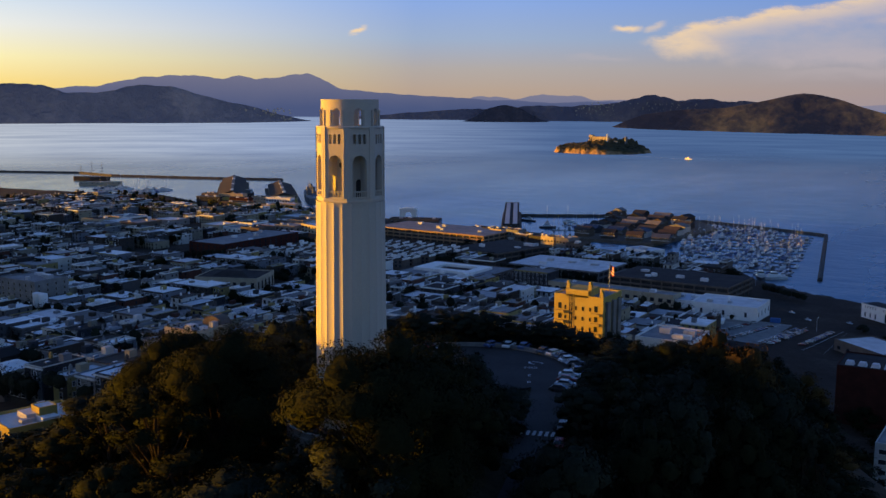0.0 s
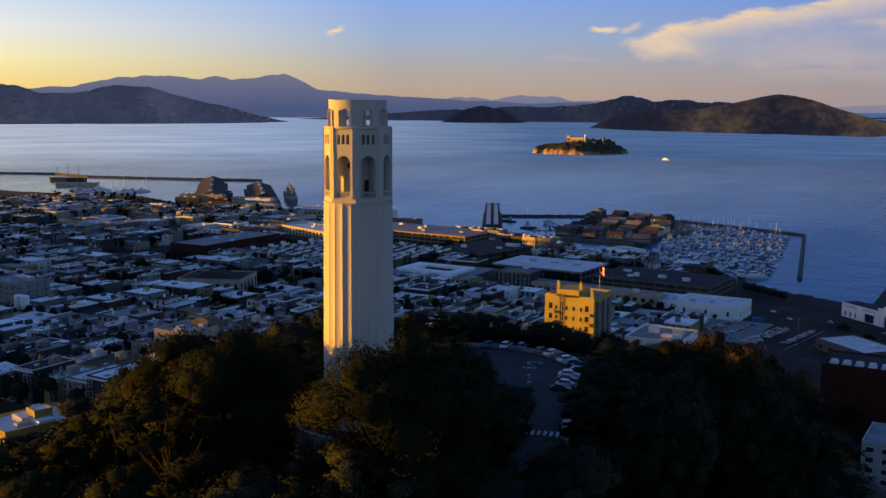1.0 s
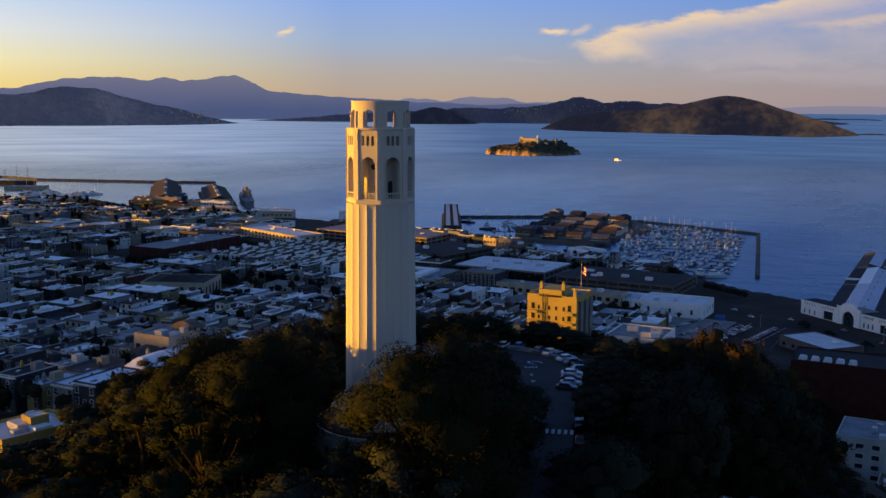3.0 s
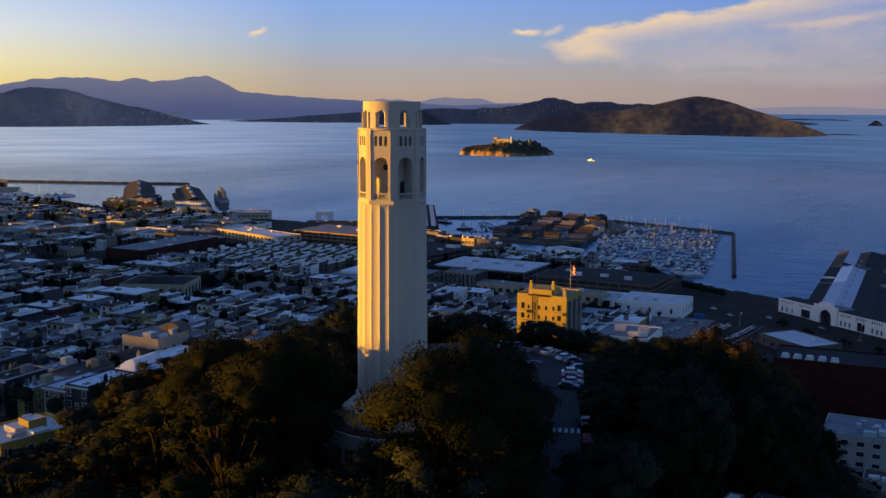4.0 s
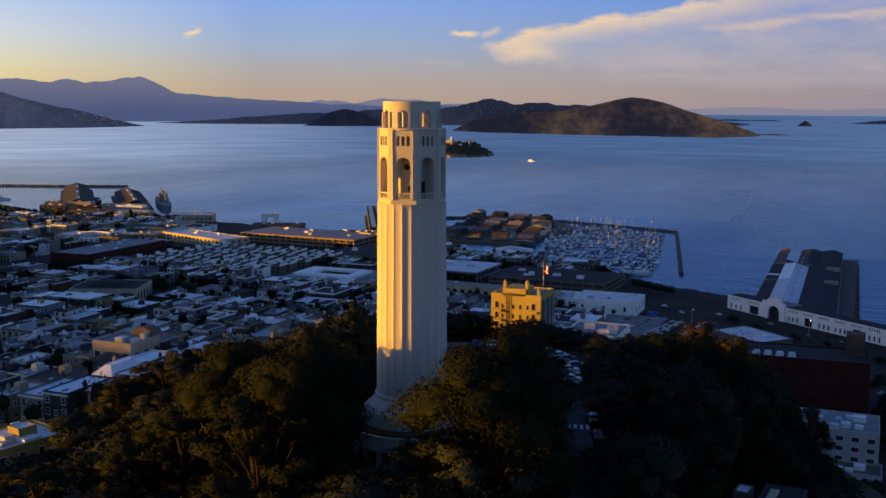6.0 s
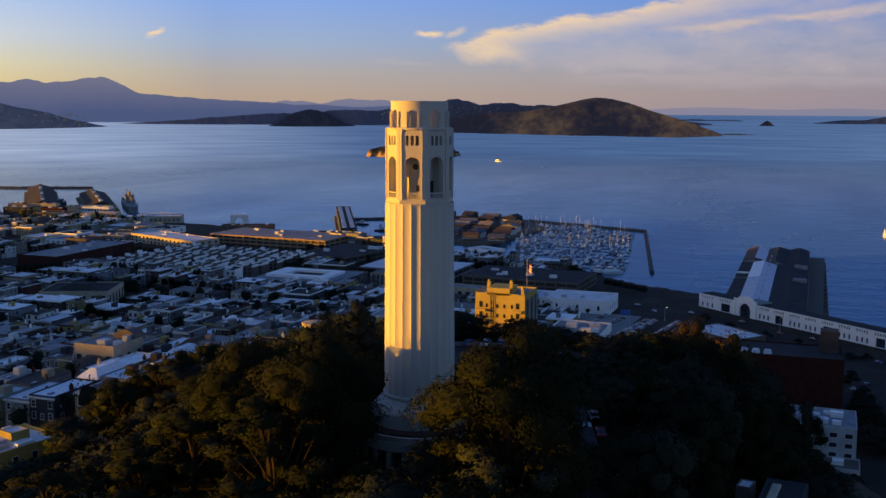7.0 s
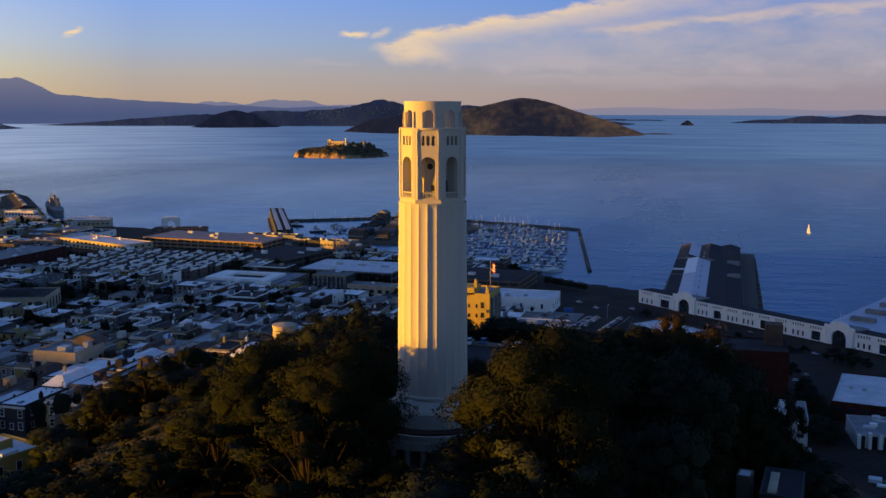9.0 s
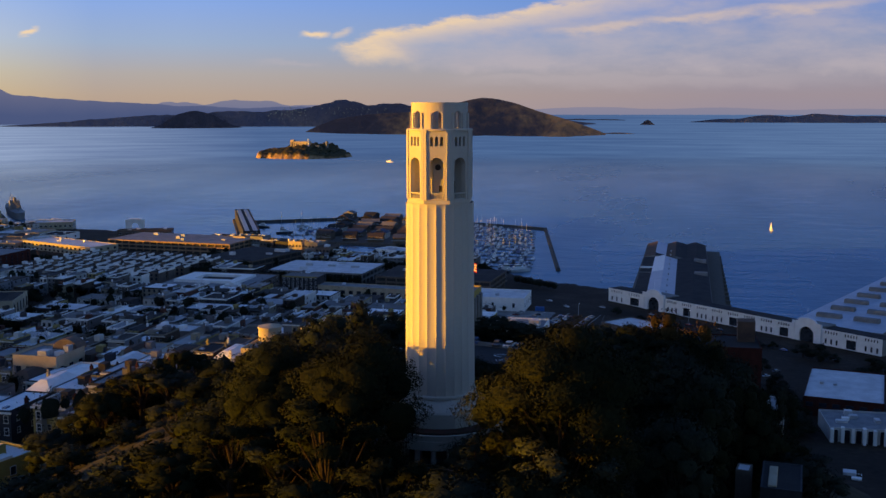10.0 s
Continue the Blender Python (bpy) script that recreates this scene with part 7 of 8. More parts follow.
def cargo_ship():
    t = thing("cargo_ship", pose(-862, 1072, 0.0, 0, 0, TURN45 + 90), "old grey steel cargo ship moored at the wharf", "ship")
    b = Build()
    prof = [(-66, 0.2), (-62, 6.0), (-40, 8.4), (40, 8.4), (56, 6.0), (68, 0.2)]
    n = len(b.v)
    for z, f in ((-2, 0.82), (4, 0.96), (9.0, 1.0)):
        for x, w in prof:
            b.v.append((x * (1 if z > 4 else 0.97), w * f, z + (2.5 if z > 8 and x > 50 else 0)))
        for x, w in reversed(prof):
            b.v.append((x * (1 if z > 4 else 0.97), -w * f, z + (2.5 if z > 8 and x > 50 else 0)))
    k = 2 * len(prof)
    for r in range(2):
        for i in range(k):
            b.f.append((n + r * k + i, n + r * k + (i + 1) % k, n + (r + 1) * k + (i + 1) % k, n + (r + 1) * k + i))
            b.m.append(0)
    b.f.append(tuple(range(n + 2 * k, n + 3 * k)))
    b.m.append(0)
    part("hull", b, STEEL, t)
    b = Build()
    b.box(-12, -7, 9, 12, 7, 14, bevel=0.2)
    b.box(-9, -6, 14, 9, 6, 17.5, bevel=0.2)
    b.box(-4, -6.5, 17.5, 7, 6.5, 20, bevel=0.2)
    part("superstructure", b, STEEL, t)
    b = Build()
    b.lathe([(2.0, 19), (2.0, 25.0), (1.6, 25.2)], 14, -5, 0)
    part("funnel", b, STEEL, t)
    for x in (-44, -24, 26, 46):
        b = Build()
        b.tube([(x, 0, 9), (x, 0, 27)], [0.6, 0.25], 8)
        b.tube([(x, 0, 11), (x + 9, 2, 22)], [0.25, 0.15], 5)
        b.tube([(x, 0, 11), (x - 9, -2, 22)], [0.25, 0.15], 5)
        part("mast", b, STEEL, t)


cargo_ship()


def tall_ship():
    t = thing("sailing_ship", pose(-1428, 1142, 0.0, 0, 0, 20), "dark three-masted sailing ship with bare masts", "ship")
    b = Build()
    n = len(b.v)
    prof = [(-36, 0.4), (-32, 4.5), (0, 6.2), (28, 4.6), (38, 0.2)]
    for z, f in ((-1, 0.8), (6.5, 1.0)):
        for x, w in prof:
            b.v.append((x, w * f, z + (1.0 if abs(x) > 25 and z > 0 else 0)))
        for x, w in reversed(prof):
            b.v.append((x, -w * f, z + (1.0 if abs(x) > 25 and z > 0 else 0)))
    k = 2 * len(prof)
    for i in range(k):
        b.f.append((n + i, n + (i + 1) % k, n + k + (i + 1) % k, n + k + i))
        b.m.append(0)
    b.f.append(tuple(range(n + k, n + 2 * k)))
    b.m.append(0)
    part("hull", b, DARK, t)
    for x, h in ((-20, 30), (2, 36), (22, 34)):
        b = Build()
        b.tube([(x, 0, 6), (x, 0, h)], [0.5, 0.2], 6)
        for z, w in ((0.5, 9), (0.68, 7), (0.84, 5)):
            b.tube([(x, -w, h * z), (x, w, h * z)], [0.2, 0.2], 5)
        part("mast", b, TIMBER, t)


tall_ship()
block("museum_pier_shed", "low sheds on the historic ships pier", -1330, 1080, 70, 12, 6.0, 40, CREAM, ROOF_LIGHT, 1, 8, 1, (2.0, 1.5), WHITE, 3, 73, foot=2.5)

# seafront shops on their pier
SHOP_WOOD = varied("shop_shingle", [(0.12, 0.09, 0.07), (0.06, 0.05, 0.045), (0.55, 0.52, 0.47), (0.16, 0.12, 0.085), (0.08, 0.07, 0.065)], 0.3)
SHOP_ROOF = varied("shop_roof_shingle", [(0.07, 0.06, 0.055), (0.04, 0.038, 0.038), (0.20, 0.19, 0.19), (0.09, 0.065, 0.05), (0.07, 0.09, 0.14)], 0.3)
b = Build()
pts = [(-352, 880), (-262, 880), (-242, 1040), (-290, 1120), (-390, 1132)]
b.poly([(x, y, 2.9) for x, y in pts])
for (x, y), (u, v) in zip(pts, pts[1:] + pts[:1]):
    b.poly([(x, y, 2.9), (x, y, -4), (u, v, -4), (u, v, 2.9)])
whole("shop_pier", b, TIMBER, "timber pier deck under seafront shops", "pier", kind="structure")


def shop(cx, cy, w, d, h, turn, along):
    t = thing("seafront_shop", pose(cx, cy, 2.9, 0, 0, turn), "brown shingled seafront shop with a pitched roof", "shop", "shops on the pier")
    b = Build()
    b.box(-w / 2, -d / 2, 0, w / 2, d / 2, h)
    part("wall", b, SHOP_WOOD, t)
    b = Build()
    b.gable(-w / 2, -d / 2, h, w / 2, d / 2, h + 3.4, along, over=0.6)
    part("roof", b, SHOP_ROOF, t)
    b = Build()
    b.box(-w / 2 - 0.8, -d / 2 - 0.9, h * 0.5 - 0.15, w / 2 + 0.8, -d / 2, h * 0.5 + 0.1)
    part("gallery", b, WHITE, t)
    for f in range(1, 2):
        for i in range(max(2, int(w / 4))):
            part("window", window_of(1.6, 1.6, WHITE), None, t, at=pose(-w / 2 + w * (i + 0.5) / max(2, int(w / 4)), -d / 2, 1.2 + f * h * 0.5))
            

rs = random.Random(11)
for j in range(7):
    for i in range(-1, 3):
        shop(-318 - 5 * j + 30 * i - (10 if j > 4 else 0), 898 + 34 * j - 3 * i, rs.uniform(13, 21), rs.uniform(12, 19), rs.uniform(5.0, 7.5), rs.uniform(-12, 12), rs.choice("xy"))


# ---- marina ----
def boat_proto(sail, seed):
    r = random.Random(seed)
    t = thing("sailboat" if sail else "motorboat", pose(0, 0, -500), "white moored sailing boat with a bare mast" if sail else "white moored motor boat with a cabin", "boat", "boats in the marina")
    L, W = (10.5, 3.0) if sail else (11.5, 3.7)
    b = Build()
    prof = [(-L / 2, W * 0.36), (-L / 4, W * 0.5), (L / 6, W * 0.46), (L / 2, 0.06)]
    n = len(b.v)
    for z, f in ((-0.3, 0.7), (0.75, 0.95), (1.25, 1.0)):
        for x, w in prof:
            b.v.append((x, w * f, z + (0.35 if x > 0 and z > 0.5 else 0)))
        for x, w in reversed(prof):
            b.v.append((x, -w * f, z + (0.35 if x > 0 and z > 0.5 else 0)))
    k = 2 * len(prof)
    for q in range(2):
        for i in range(k):
            b.f.append((n + q * k + i, n + q * k + (i + 1) % k, n + (q + 1) * k + (i + 1) % k, n + (q + 1) * k + i))
            b.m.append(0)
    b.f.append(tuple(range(n + 2 * k, n + 3 * k)))
    b.m.append(0)
    part("hull", b, HULL_VAR, t)
    b = Build()
    if sail:
        b.box(-1.6, -0.9, 1.2, 2.4, 0.9, 1.95, top=0.25)
    else:
        b.box(-3.2, -1.4, 1.2, 2.6, 1.4, 2.5, top=0.3)
        b.box(-2.2, -1.2, 2.5, 0.8, 1.2, 3.6, top=0.35)
    part("cabin", b, HULL_VAR, t)
    if sail:
        b = Build()
        b.tube([(0.8, 0, 1.2), (0.8, 0, 14.5)], [0.12, 0.09], 5)
        b.tube([(0.8, 0, 2.4), (-3.8, 0, 2.5)], [0.16, 0.16], 5)
        part("mast", b, METAL, t)
    else:
        b = Build()
        b.box(-2.3, -1.22, 2.75, 0.85, 1.22, 3.2, top=0.06)
        part("cabin_glass", b, GLASS, t)
    return t


BOATS = [boat_proto(True, 1), boat_proto(False, 2), boat_proto(True, 3), boat_proto(False, 4)]


def marina():
    r = random.Random(9)
    n = 0
    for j in range(15):
        y = 768 + 22.5 * j
        xl = np.interp(y, [760, 790, 1002, 1100], [-165, -206, -268, -262])
        xr = np.interp(y, [760, 1042, 1100], [-98, -136, -210])
        b = Build()
        b.box(xl, y - 0.9, 0.1, xr, y + 0.9, 0.6)
        whole("floating_dock", b, TIMBER, "grey floating timber dock between moored boats", "dock", "docks in the marina")
        for side in (-1, 1):
            x = xl + 2
            while x < xr - 1:
                if r.random() < 0.55 and n < 300:
                    src = BOATS[r.randrange(4)]
                    s = r.uniform(0.75, 1.15)
                    ob = copy_thing(src, pose(x, y + side * (1.4 + 5.4 * s), 0.0, 0, 0, 90 * side + r.uniform(-3, 3)))
                    ob.scale = (s, s, s * r.uniform(0.9, 1.15))
                    n += 1
                x += r.uniform(4.8, 7.2)
    # the smaller harbour behind the ferry shed
    for x0, y0, x1, y1 in ((-418, 995, -376, 1019), (-409, 943, -357, 973), (-417, 886, -362, 908)):
        b = Build()
        ang = math.degrees(math.atan2(y1 - y0, x1 - x0))
        long = math.hypot(x1 - x0, y1 - y0)
        b.box(0, -1.0, 0.1, long, 1.0, 0.6)
        whole("floating_dock", b, TIMBER, "grey floating timber dock between moored boats", "dock", "docks in the marina", m=pose(x0, y0, 0, 0, 0, ang))
        for q in range(9):
            u, side = (q + 0.6) * long / 9.5, 1 if q % 2 else -1
            ob = copy_thing(BOATS[r.randrange(4)], pose(x0 + u * math.cos(radians(ang)) - side * 7 * math.sin(radians(ang)), y0 + u * math.sin(radians(ang)) + side * 7 * math.cos(radians(ang)), 0.0, 0, 0, ang + 90 * side))
            ob.scale = (1.1, 1.1, 1.1)
    # larger boats by the shore and in the fishing harbour
    for x, y, s, k in ((-118, 738, 2.2, 1), (-108, 746, 1.9, 3), (-470, 1010, 1.6, 1), (-440, 1000, 1.5, 0), (-420, 960, 1.7, 3), (-455, 930, 2.0, 1), (-425, 1030, 1.4, 2), (-400, 990, 1.5, 3)):
        ob = copy_thing(BOATS[k], pose(x, y, 0, 0, 0, r.uniform(0, 360)))
        ob.scale = (s, s, s)
    for i in range(38):
        x = -1240 + r.uniform(-24, 24) + (70 if i % 2 else 0)
        y = 1032 + r.uniform(-30, 34) + (x + 1240) * 0.15
        ob = copy_thing(BOATS[r.randrange(4)], pose(x, y, 0, 0, 0, 40 + r.uniform(-15, 15)))
        s = r.uniform(1.2, 1.8)
        ob.scale = (s, s, s)


marina()


# ---- out on the bay ----
def ferry():
    t = thing("ferry_boat", pose(-742, 2490, 0, 0, 0, -25) @ Matrix.Scale(0.5, 4), "white ferry boat under way on the bay", "boat")
    b = Build()
    n = len(b.v)
    prof = [(-20, 4.5), (10, 5.2), (20, 2.5), (25, 0.2)]
    for z, f in ((-1, 0.85), (4.5, 1.0)):
        for x, w in prof:
            b.v.append((x, w * f, z))
        for x, w in reversed(prof):
            b.v.append((x, -w * f, z))
    for i in range(8):
        b.f.append((n + i, n + (i + 1) % 8, n + 8 + (i + 1) % 8, n + 8 + i))
        b.m.append(0)
    b.f.append(tuple(range(n + 8, n + 16)))
    b.m.append(0)
    part("hull", b, WHITE, t)
    b = Build()
    b.box(-17, -4.4, 4.5, 12, 4.4, 8.0, bevel=0.2)
    b.box(-13, -3.6, 8.0, 8, 3.6, 11.0, bevel=0.2)
    b.box(0, -2.6, 11.0, 6, 2.6, 13.2, bevel=0.2)
    part("deckhouse", b, WHITE, t)
    b = Build()
    b.box(-16, -4.46, 5.6, 11, 4.46, 7.0)
    part("window_band", b, GLASS, t)
    FOAM = surface("wake_foam", (0.40, 0.46, 0.55), (0.16, 0.22, 0.34), 0.02, 0.2, 0.6)
    b = Build()
    for i in range(18):
        u0, u1 = -22 - i * 16, -22 - (i + 1) * 16
        w0, w1 = 2.2 + 0.5 * i, 2.2 + 0.5 * (i + 1)
        o0, o1 = 0.06 * i * i, 0.06 * (i + 1) ** 2
        b.poly([(u0, o0 - w0, 0.15), (u1, o1 - w1, 0.15), (u1, o1 + w1, 0.15), (u0, o0 + w0, 0.15)])
    whole("boat_wake", b, FOAM, "pale wake trailing behind a ferry on the water", "wake", m=pose(-742, 2490, 0, 0, 0, -25))


ferry()


def yacht():
    t = thing("sailing_yacht", pose(136, 1119, 0, 0, 0, 115) @ Matrix.Scale(0.78, 4), "small yacht with sunlit sails set on the bay", "boat")
    b = Build()
    prof = [(-5, 1.2), (0, 1.6), (3, 1.1), (5.5, 0.1)]
    for z, f in ((-0.3, 0.7), (1.1, 1.0)):
        for x, w in prof:
            b.v.append((x, w * f, z))
        for x, w in reversed(prof):
            b.v.append((x, -w * f, z))
    for i in range(8):
        b.f.append((i, (i + 1) % 8, 8 + (i + 1) % 8, 8 + i))
        b.m.append(0)
    b.f.append(tuple(range(8, 16)))
    b.m.append(0)
    part("hull", b, WHITE, t)
    b = Build()
    b.tube([(0.5, 0, 1), (0.5, 0, 14.5)], [0.12, 0.06], 6)
    part("mast", b, METAL, t)
    for name, q in (("mainsail", [(0.3, 0.1, 2.2), (-4.6, 0.5, 2.2), (-1.6, 0.45, 8.0), (0.4, 0.1, 14.0)]), ("jib", [(5.2, 0.0, 1.8), (1.0, 0.5, 2.0), (0.9, 0.3, 7.0), (0.6, 0.05, 12.0)])):
        b = Build()
        b.poly(q)
        b.poly([(x, y + 0.05, z) for x, y, z in reversed(q)])
        part(name, b, WHITE, t)


yacht()


def prison_island():
    """The rock island with its cell house and lighthouse."""
    cx, cy = EYE.x + 3085 * math.sin(radians(-21.75)), EYE.y + 3085 * math.cos(radians(-21.75))
    t = thing("rock_island", pose(cx, cy, 0, 0, 0, -6), "rocky sunlit island with old prison buildings", "island")
    xs, ys = np.linspace(-150, 150, 91), np.linspace(-150, 150, 61)
    X, Y = np.meshgrid(xs, ys, indexing="ij")
    edge = 1 - (np.abs(X / 136) ** 2.6 + np.abs((Y + 10) / 118) ** 2.2)
    edge = edge + 0.18 * fbm(X, Y, 120, 4)
    top = np.interp(X, [-140, -118, -60, 0, 50, 95, 140], [16, 20, 24, 32, 30, 16, 5]) + np.clip(Y, 0, 80) * 0.05
    Z = np.clip(edge * 9.0, -0.3, 1.0) * top * (1 + 0.16 * fbm(X, Y, 40, 4)) * np.clip(0.62 + (Y + 110) / 220, 0.55, 1.0)
    k = Nodes("island_rock")
    co = k.coord()
    up = k.put("ShaderNodeSeparateXYZ", Vector=k.put("ShaderNodeNewGeometry").outputs["Normal"]).outputs["Z"]
    crag = k.noise(co, 0.05, 6, 0.65)
    green = k.ramp(k.math("ADD", up, k.math("MULTIPLY", k.math("SUBTRACT", crag, 0.5), 0.9)), [(0.55, (0, 0, 0)), (0.75, (1, 1, 1))])
    cliff = k.ramp(crag, [(0.36, (0.11, 0.07, 0.04)), (0.62, (0.50, 0.32, 0.16))])
    scrub = k.ramp(k.noise(co, 0.09, 4), [(0.35, (0.030, 0.028, 0.012)), (0.65, (0.085, 0.066, 0.026))])
    ob = sheet("rock", X, Y, Z, k.done(k.mix(green, cliff, scrub), 0.95, k.bump(crag, 0.8, 4.0)), keep=Z > -1.0)
    ob.parent = t
    def house(name, x, y, w, d, z0, z1, m=CREAM, rows=0):
        b = Build()
        b.box(x - w / 2, y - d / 2, z0, x + w / 2, y + d / 2, z1)
        b.box(x - w / 2 + 1, y - d / 2 + 1, z1, x + w / 2 - 1, y + d / 2 - 1, z1 + 1.5)
        p = part(name, b, m, t)
        for i in range(rows):
            q = Build()
            u = x - w / 2 + w * (i + 0.5) / rows
            q.box(u - 1.2, y - d / 2 - 0.15, z0 + (z1 - z0) * 0.35, u + 1.2, y - d / 2, z0 + (z1 - z0) * 0.8)
            part("window", q, GLASS, p)
    house("cell_house", -14, 10, 52, 30, 24, 44, CREAM, 8)
    house("cell_house_wing", -38, 2, 12, 14, 24, 49, CREAM, 2)
    house("guard_house", 44, 0, 12, 10, 22, 33, CREAM, 2)
    house("ruined_house", 62, -30, 16, 9, 14, 22, BROWN, 3)
    house("work_building", -104, 6, 20, 12, 16, 23, BROWN, 4)
    house("barracks", 84, -40, 24, 10, 5, 13, BROWN, 5)
    b = Build()
    b.lathe([(2.6, 24), (2.2, 50), (3.2, 50.2), (3.2, 51), (2.0, 51.2), (2.0, 54), (0.3, 56)], 12, 22, -14)
    part("lighthouse", b, WHITE, t)
    b = Build()
    b.lathe([(4, 20), (4, 38), (4.6, 38.2), (4.6, 45), (0.5, 47)], 12, 66, 20)
    part("water_tower", b, CONCRETE_GREY, t)
    b = Build()
    rr = random.Random(4)
    for i in range(240):
        x, y = rr.uniform(-110, 110), rr.uniform(-80, 60)
        z = float(np.interp(x, [-140, -118, -60, 0, 50, 95, 140], [14, 18, 20, 25, 23, 12, 3])) * min(1.0, max(0.35, 0.45 + (y + 110) / 150))
        s = rr.uniform(2.0, 5.0)
        b.lathe([(s * 0.3, z - 2), (s, z + s * 0.4), (s * 0.8, z + s), (s * 0.2, z + s * 1.4)], 7, x, y)
    part("shrubbery", b, LEAF, t)["kind"] = "stuff"


prison_island()

# houses scattered on the hills over the water, and shore lights of the towns
def hill_towns():
    r = random.Random(21)
    for name, az0, az1, d0, d1, h0, h1, count in (("hill_town", -23.5, -16.8, 8600, 8900, 20, 150, 230), ("shore_town", -44.5, -39.2, 7550, 7750, 8, 95, 130)):
        b = Build()
        for i in range(count):
            az, dist = math.radians(r.uniform(az0, az1)), r.uniform(d0, d1)
            h = h0 + (h1 - h0) * r.random() ** 1.5
            X, Y, Z = squeeze(np.array(EYE.x + dist * math.sin(az)), np.array(EYE.y + dist * math.cos(az)), np.array(float(h)))
            s = r.uniform(0.8, 2.6)
            b.box(float(X) - s, float(Y) - 3, float(Z) - 2.5, float(X) + s, float(Y) + 3, float(Z) + 2.0 + r.uniform(0, 2))
        whole(name, b, CREAM, "pale houses scattered over a distant wooded slope", "houses", kind="stuff")


hill_towns()

# ---- waterfront car park, street trees and cars ----
rc2 = random.Random(17)
for row, (xa, ya, xb, yb) in enumerate(((-70, 478, -60, 530), (-52, 476, -44, 530), (-47, 476, -39, 530), (-31, 484, -24, 534), (-82, 490, -72, 536))):
    for i in range(13):
        f = i / 12
        if rc2.random() < 0.85:
            x, y = xa + (xb - xa) * f, ya + (yb - ya) * f
            park(x, y, rc2.choice((0, 180)) + 8)
for x, y, a in ((-60, 590, 150), (-20, 575, 140), (15, 560, 140), (40, 530, 140), (60, 520, 320), (-95, 600, 160), (95, 470, 320), (120, 452, 320), (20, 520, 140), (-45, 570, 320), (86, 412, 40), (80, 398, 40)):
    park(x, y, a)
b = Build()
for i in range(12):
    y0, y1 = 470 + 6.3 * i, 470 + 6.3 * (i + 1)
    q = [(x, y, float(terrain(x, y)) + 0.015) for y, xs in ((y0, (-92, -55, -16)), (y1, (-16, -55, -92))) for x in xs]
    b.poly([q[0], q[1], q[4], q[5]])
    b.poly([q[1], q[2], q[3], q[4]])
    for u in (-66, -50, -28):
        e, f = u + 0.123 * (y0 - 470), u + 0.123 * (y1 - 470)
        b.poly([(e, y0, float(terrain(e, y0)) + 0.05), (e + 0.3, y0, float(terrain(e, y0)) + 0.05), (f + 0.3, y1, float(terrain(f, y1)) + 0.05), (f, y1, float(terrain(f, y1)) + 0.05)], 1)
whole("waterfront_car_park", b, [CONCRETE_GREY, PAINT_LINE], "large asphalt car park by the waterfront", "car park", kind="structure")
b = Build()
b.box(-2.4, -1.3, 0.3, 4, 1.3, 3.4, bevel=0.15)
whole("blue_container", b, BLUE, "bright blue box container at a car park", "container", m=pose(-62, 548, 4.6, 0, 0, 10))
for i in range(9):
    f = (i + rc2.uniform(-0.4, 0.4)) / 8
    plant("shrub", -10 + 165 * f, 574 - 128 * f - rc2.uniform(10, 34), rc2.uniform(3, 5.5), rc2.uniform(4, 7), rc2.uniform(0, 360), i)
for x, y, h in ((-130, 690, 13), (-300, 655, 9), (-280, 612, 9), (-230, 600, 8), (-360, 640, 10), (-345, 500, 10), (-330, 505, 9), (-300, 504, 9), (-400, 735, 10), (-310, 770, 10), (74, 300, 10), (84, 320, 11), (72, 214, 12), (40, 214, 14), (30, 196, 14), (60, 196, 12)):
    plant("shrub", x, y, h, h * 0.9, 0, int(h))


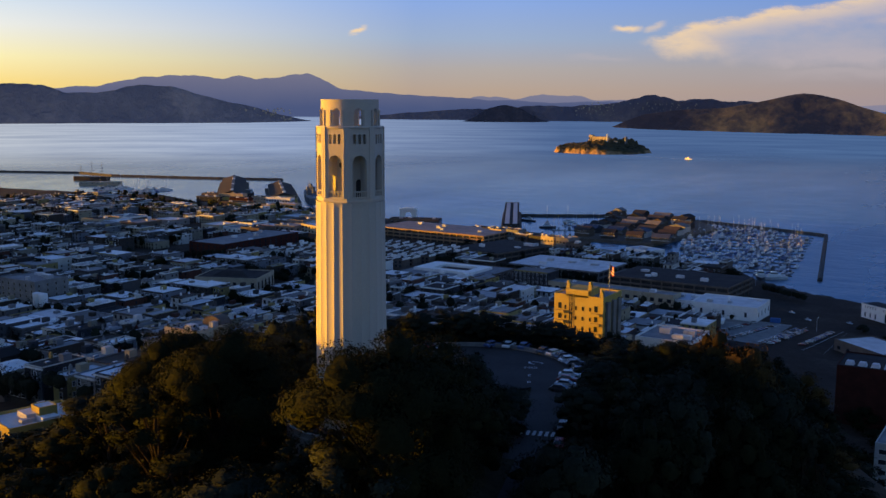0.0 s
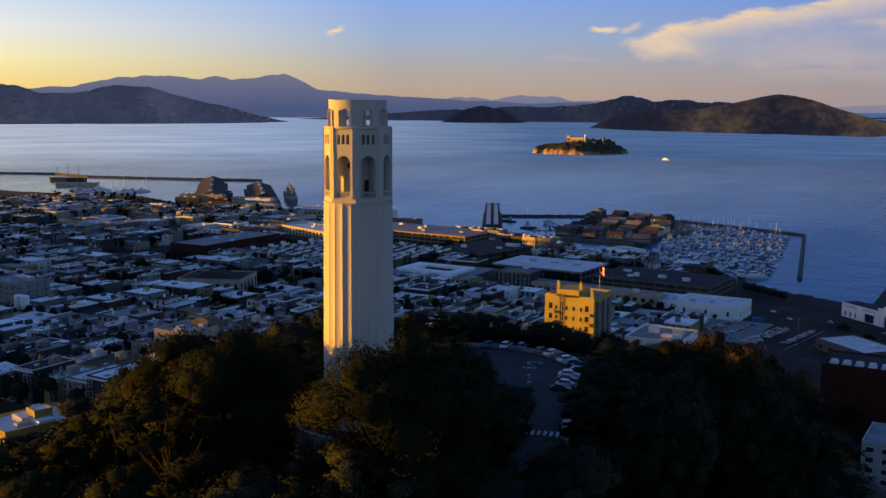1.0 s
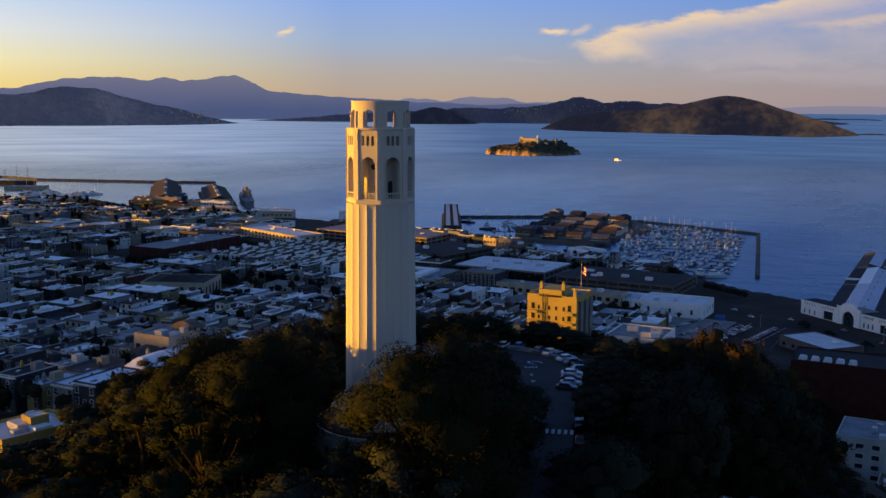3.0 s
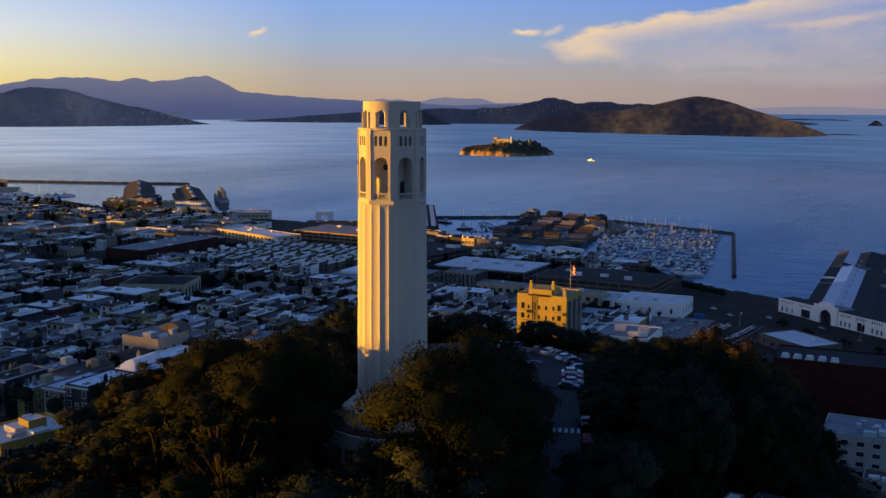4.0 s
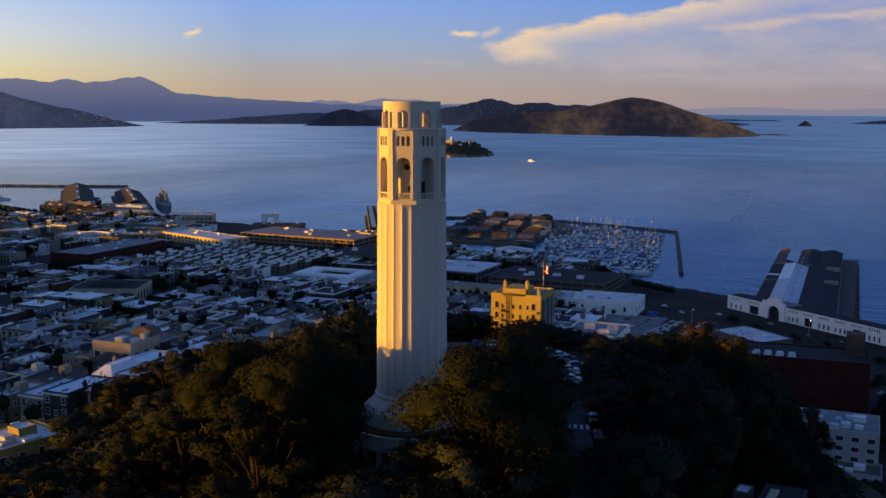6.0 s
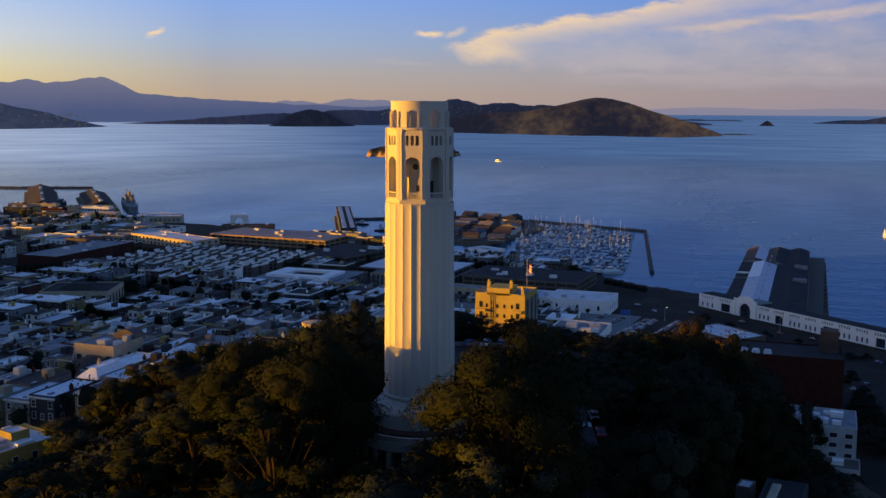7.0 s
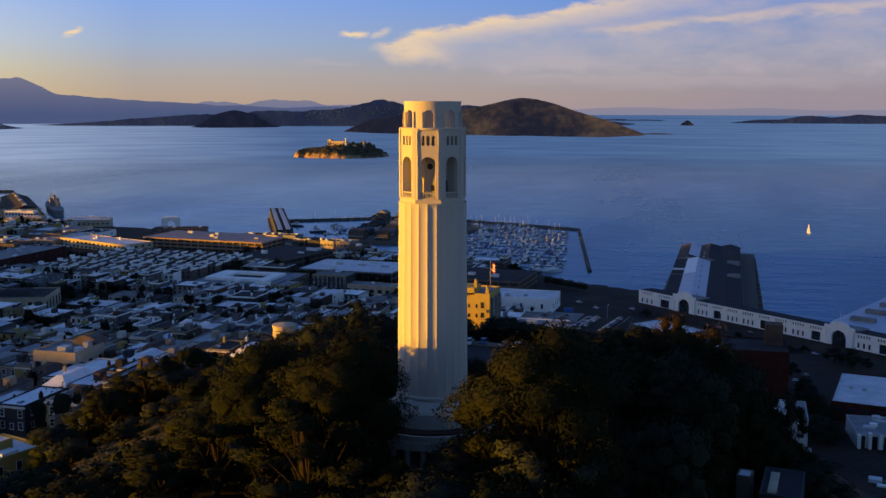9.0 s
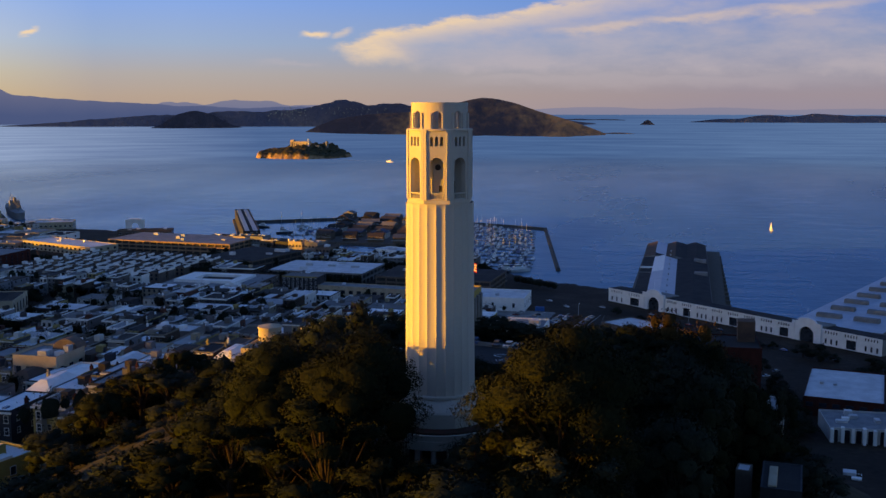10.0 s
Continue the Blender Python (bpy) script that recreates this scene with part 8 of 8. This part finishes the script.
LOW_SPACES = ((80, 280, 92, 330), (30, 372, 92, 400), (76, 300, 92, 420), (20, 200, 40, 330))
for i in range(30):
    x0, y0, x1, y1 = LOW_SPACES[i % 4]
    x, y = rc2.uniform(x0, x1), rc2.uniform(y0, y1)
    if abs(x - 92 + (y - 300) * 0.05) < 4:      # the street stays clear
        continue
    h = rc2.uniform(7, 13)
    plant("shrub", x, y, h, h * rc2.uniform(0.8, 1.1), rc2.uniform(0, 360), i)
for x, y in ((104, 455), (112, 447), (140, 421), (147, 416), (160, 398), (128, 402), (133, 396)):
    plant("shrub", x, y, rc2.uniform(8, 11), 8.0, rc2.uniform(0, 360), int(x))


def hedge(x0, y0, x1, y1, h):
    """A clipped dark hedge or row of street trees run together."""
    g = np.random.default_rng(int(abs(x0 + y0)))
    n = max(3, int(math.hypot(x1 - x0, y1 - y0) / 4))
    lobes = []
    for i in range(n):
        f = (i + 0.5) / n
        x, y = x0 + (x1 - x0) * f + g.uniform(-0.8, 0.8), y0 + (y1 - y0) * f + g.uniform(-0.8, 0.8)
        lobes.append((x, y, float(terrain(x, y)) + h * 0.55, 3.0, 3.0, h * 0.55 * g.uniform(0.8, 1.15)))
    ob = new("hedge", crown_mesh("hedge", g, lobes, 110 * n, 0.5, LEAF_DARK, 5))
    tagged(ob, "dark row of clipped street trees along buildings", "hedge", kind="stuff")


for q in ((-350, 510, -268, 510, 7), (-300, 612, -212, 610, 8), (-470, 640, -330, 606, 9), (-540, 640, -470, 645, 8), (-540, 460, -480, 560, 9), (-460, 470, -380, 440, 8), (-260, 690, -200, 700, 8), (-60, 640, -100, 668, 6),
          (-235, 470, -120, 470, 7), (-330, 330, -250, 336, 9), (-250, 240, -200, 300, 8), (-400, 730, -320, 700, 7)):
    hedge(*q)


# ---- street lamps by the waterfront ----
def lamp_proto():
    t = thing("street_lamp", pose(0, 0, -500), "tall street lamp already lit at dusk", "street lamp", "street lamps")
    b = Build()
    b.tube([(0, 0, 0), (0, 0, 8.2), (0.9, 0, 8.8)], [0.12, 0.08, 0.06], 6)
    part("post", b, METAL, t)
    k = Nodes("lamp_glow")
    e = k.put("ShaderNodeEmission", Color=(1.0, 0.86, 0.62, 1), Strength=9.0)
    k.t.links.new(e.outputs[0], k.out.inputs[0])
    b = Build()
    b.box(0.75, -0.15, 8.65, 1.15, 0.15, 8.8)
    part("lamp", b, k.m, t, "glowing lamp head")
    return t


LAMP = lamp_proto()
for x, y in ((-33, 536), (40, 540), (-110, 690)):
    copy_thing(LAMP, pose(x, y, float(terrain(x, y)), 0, 0, 30))
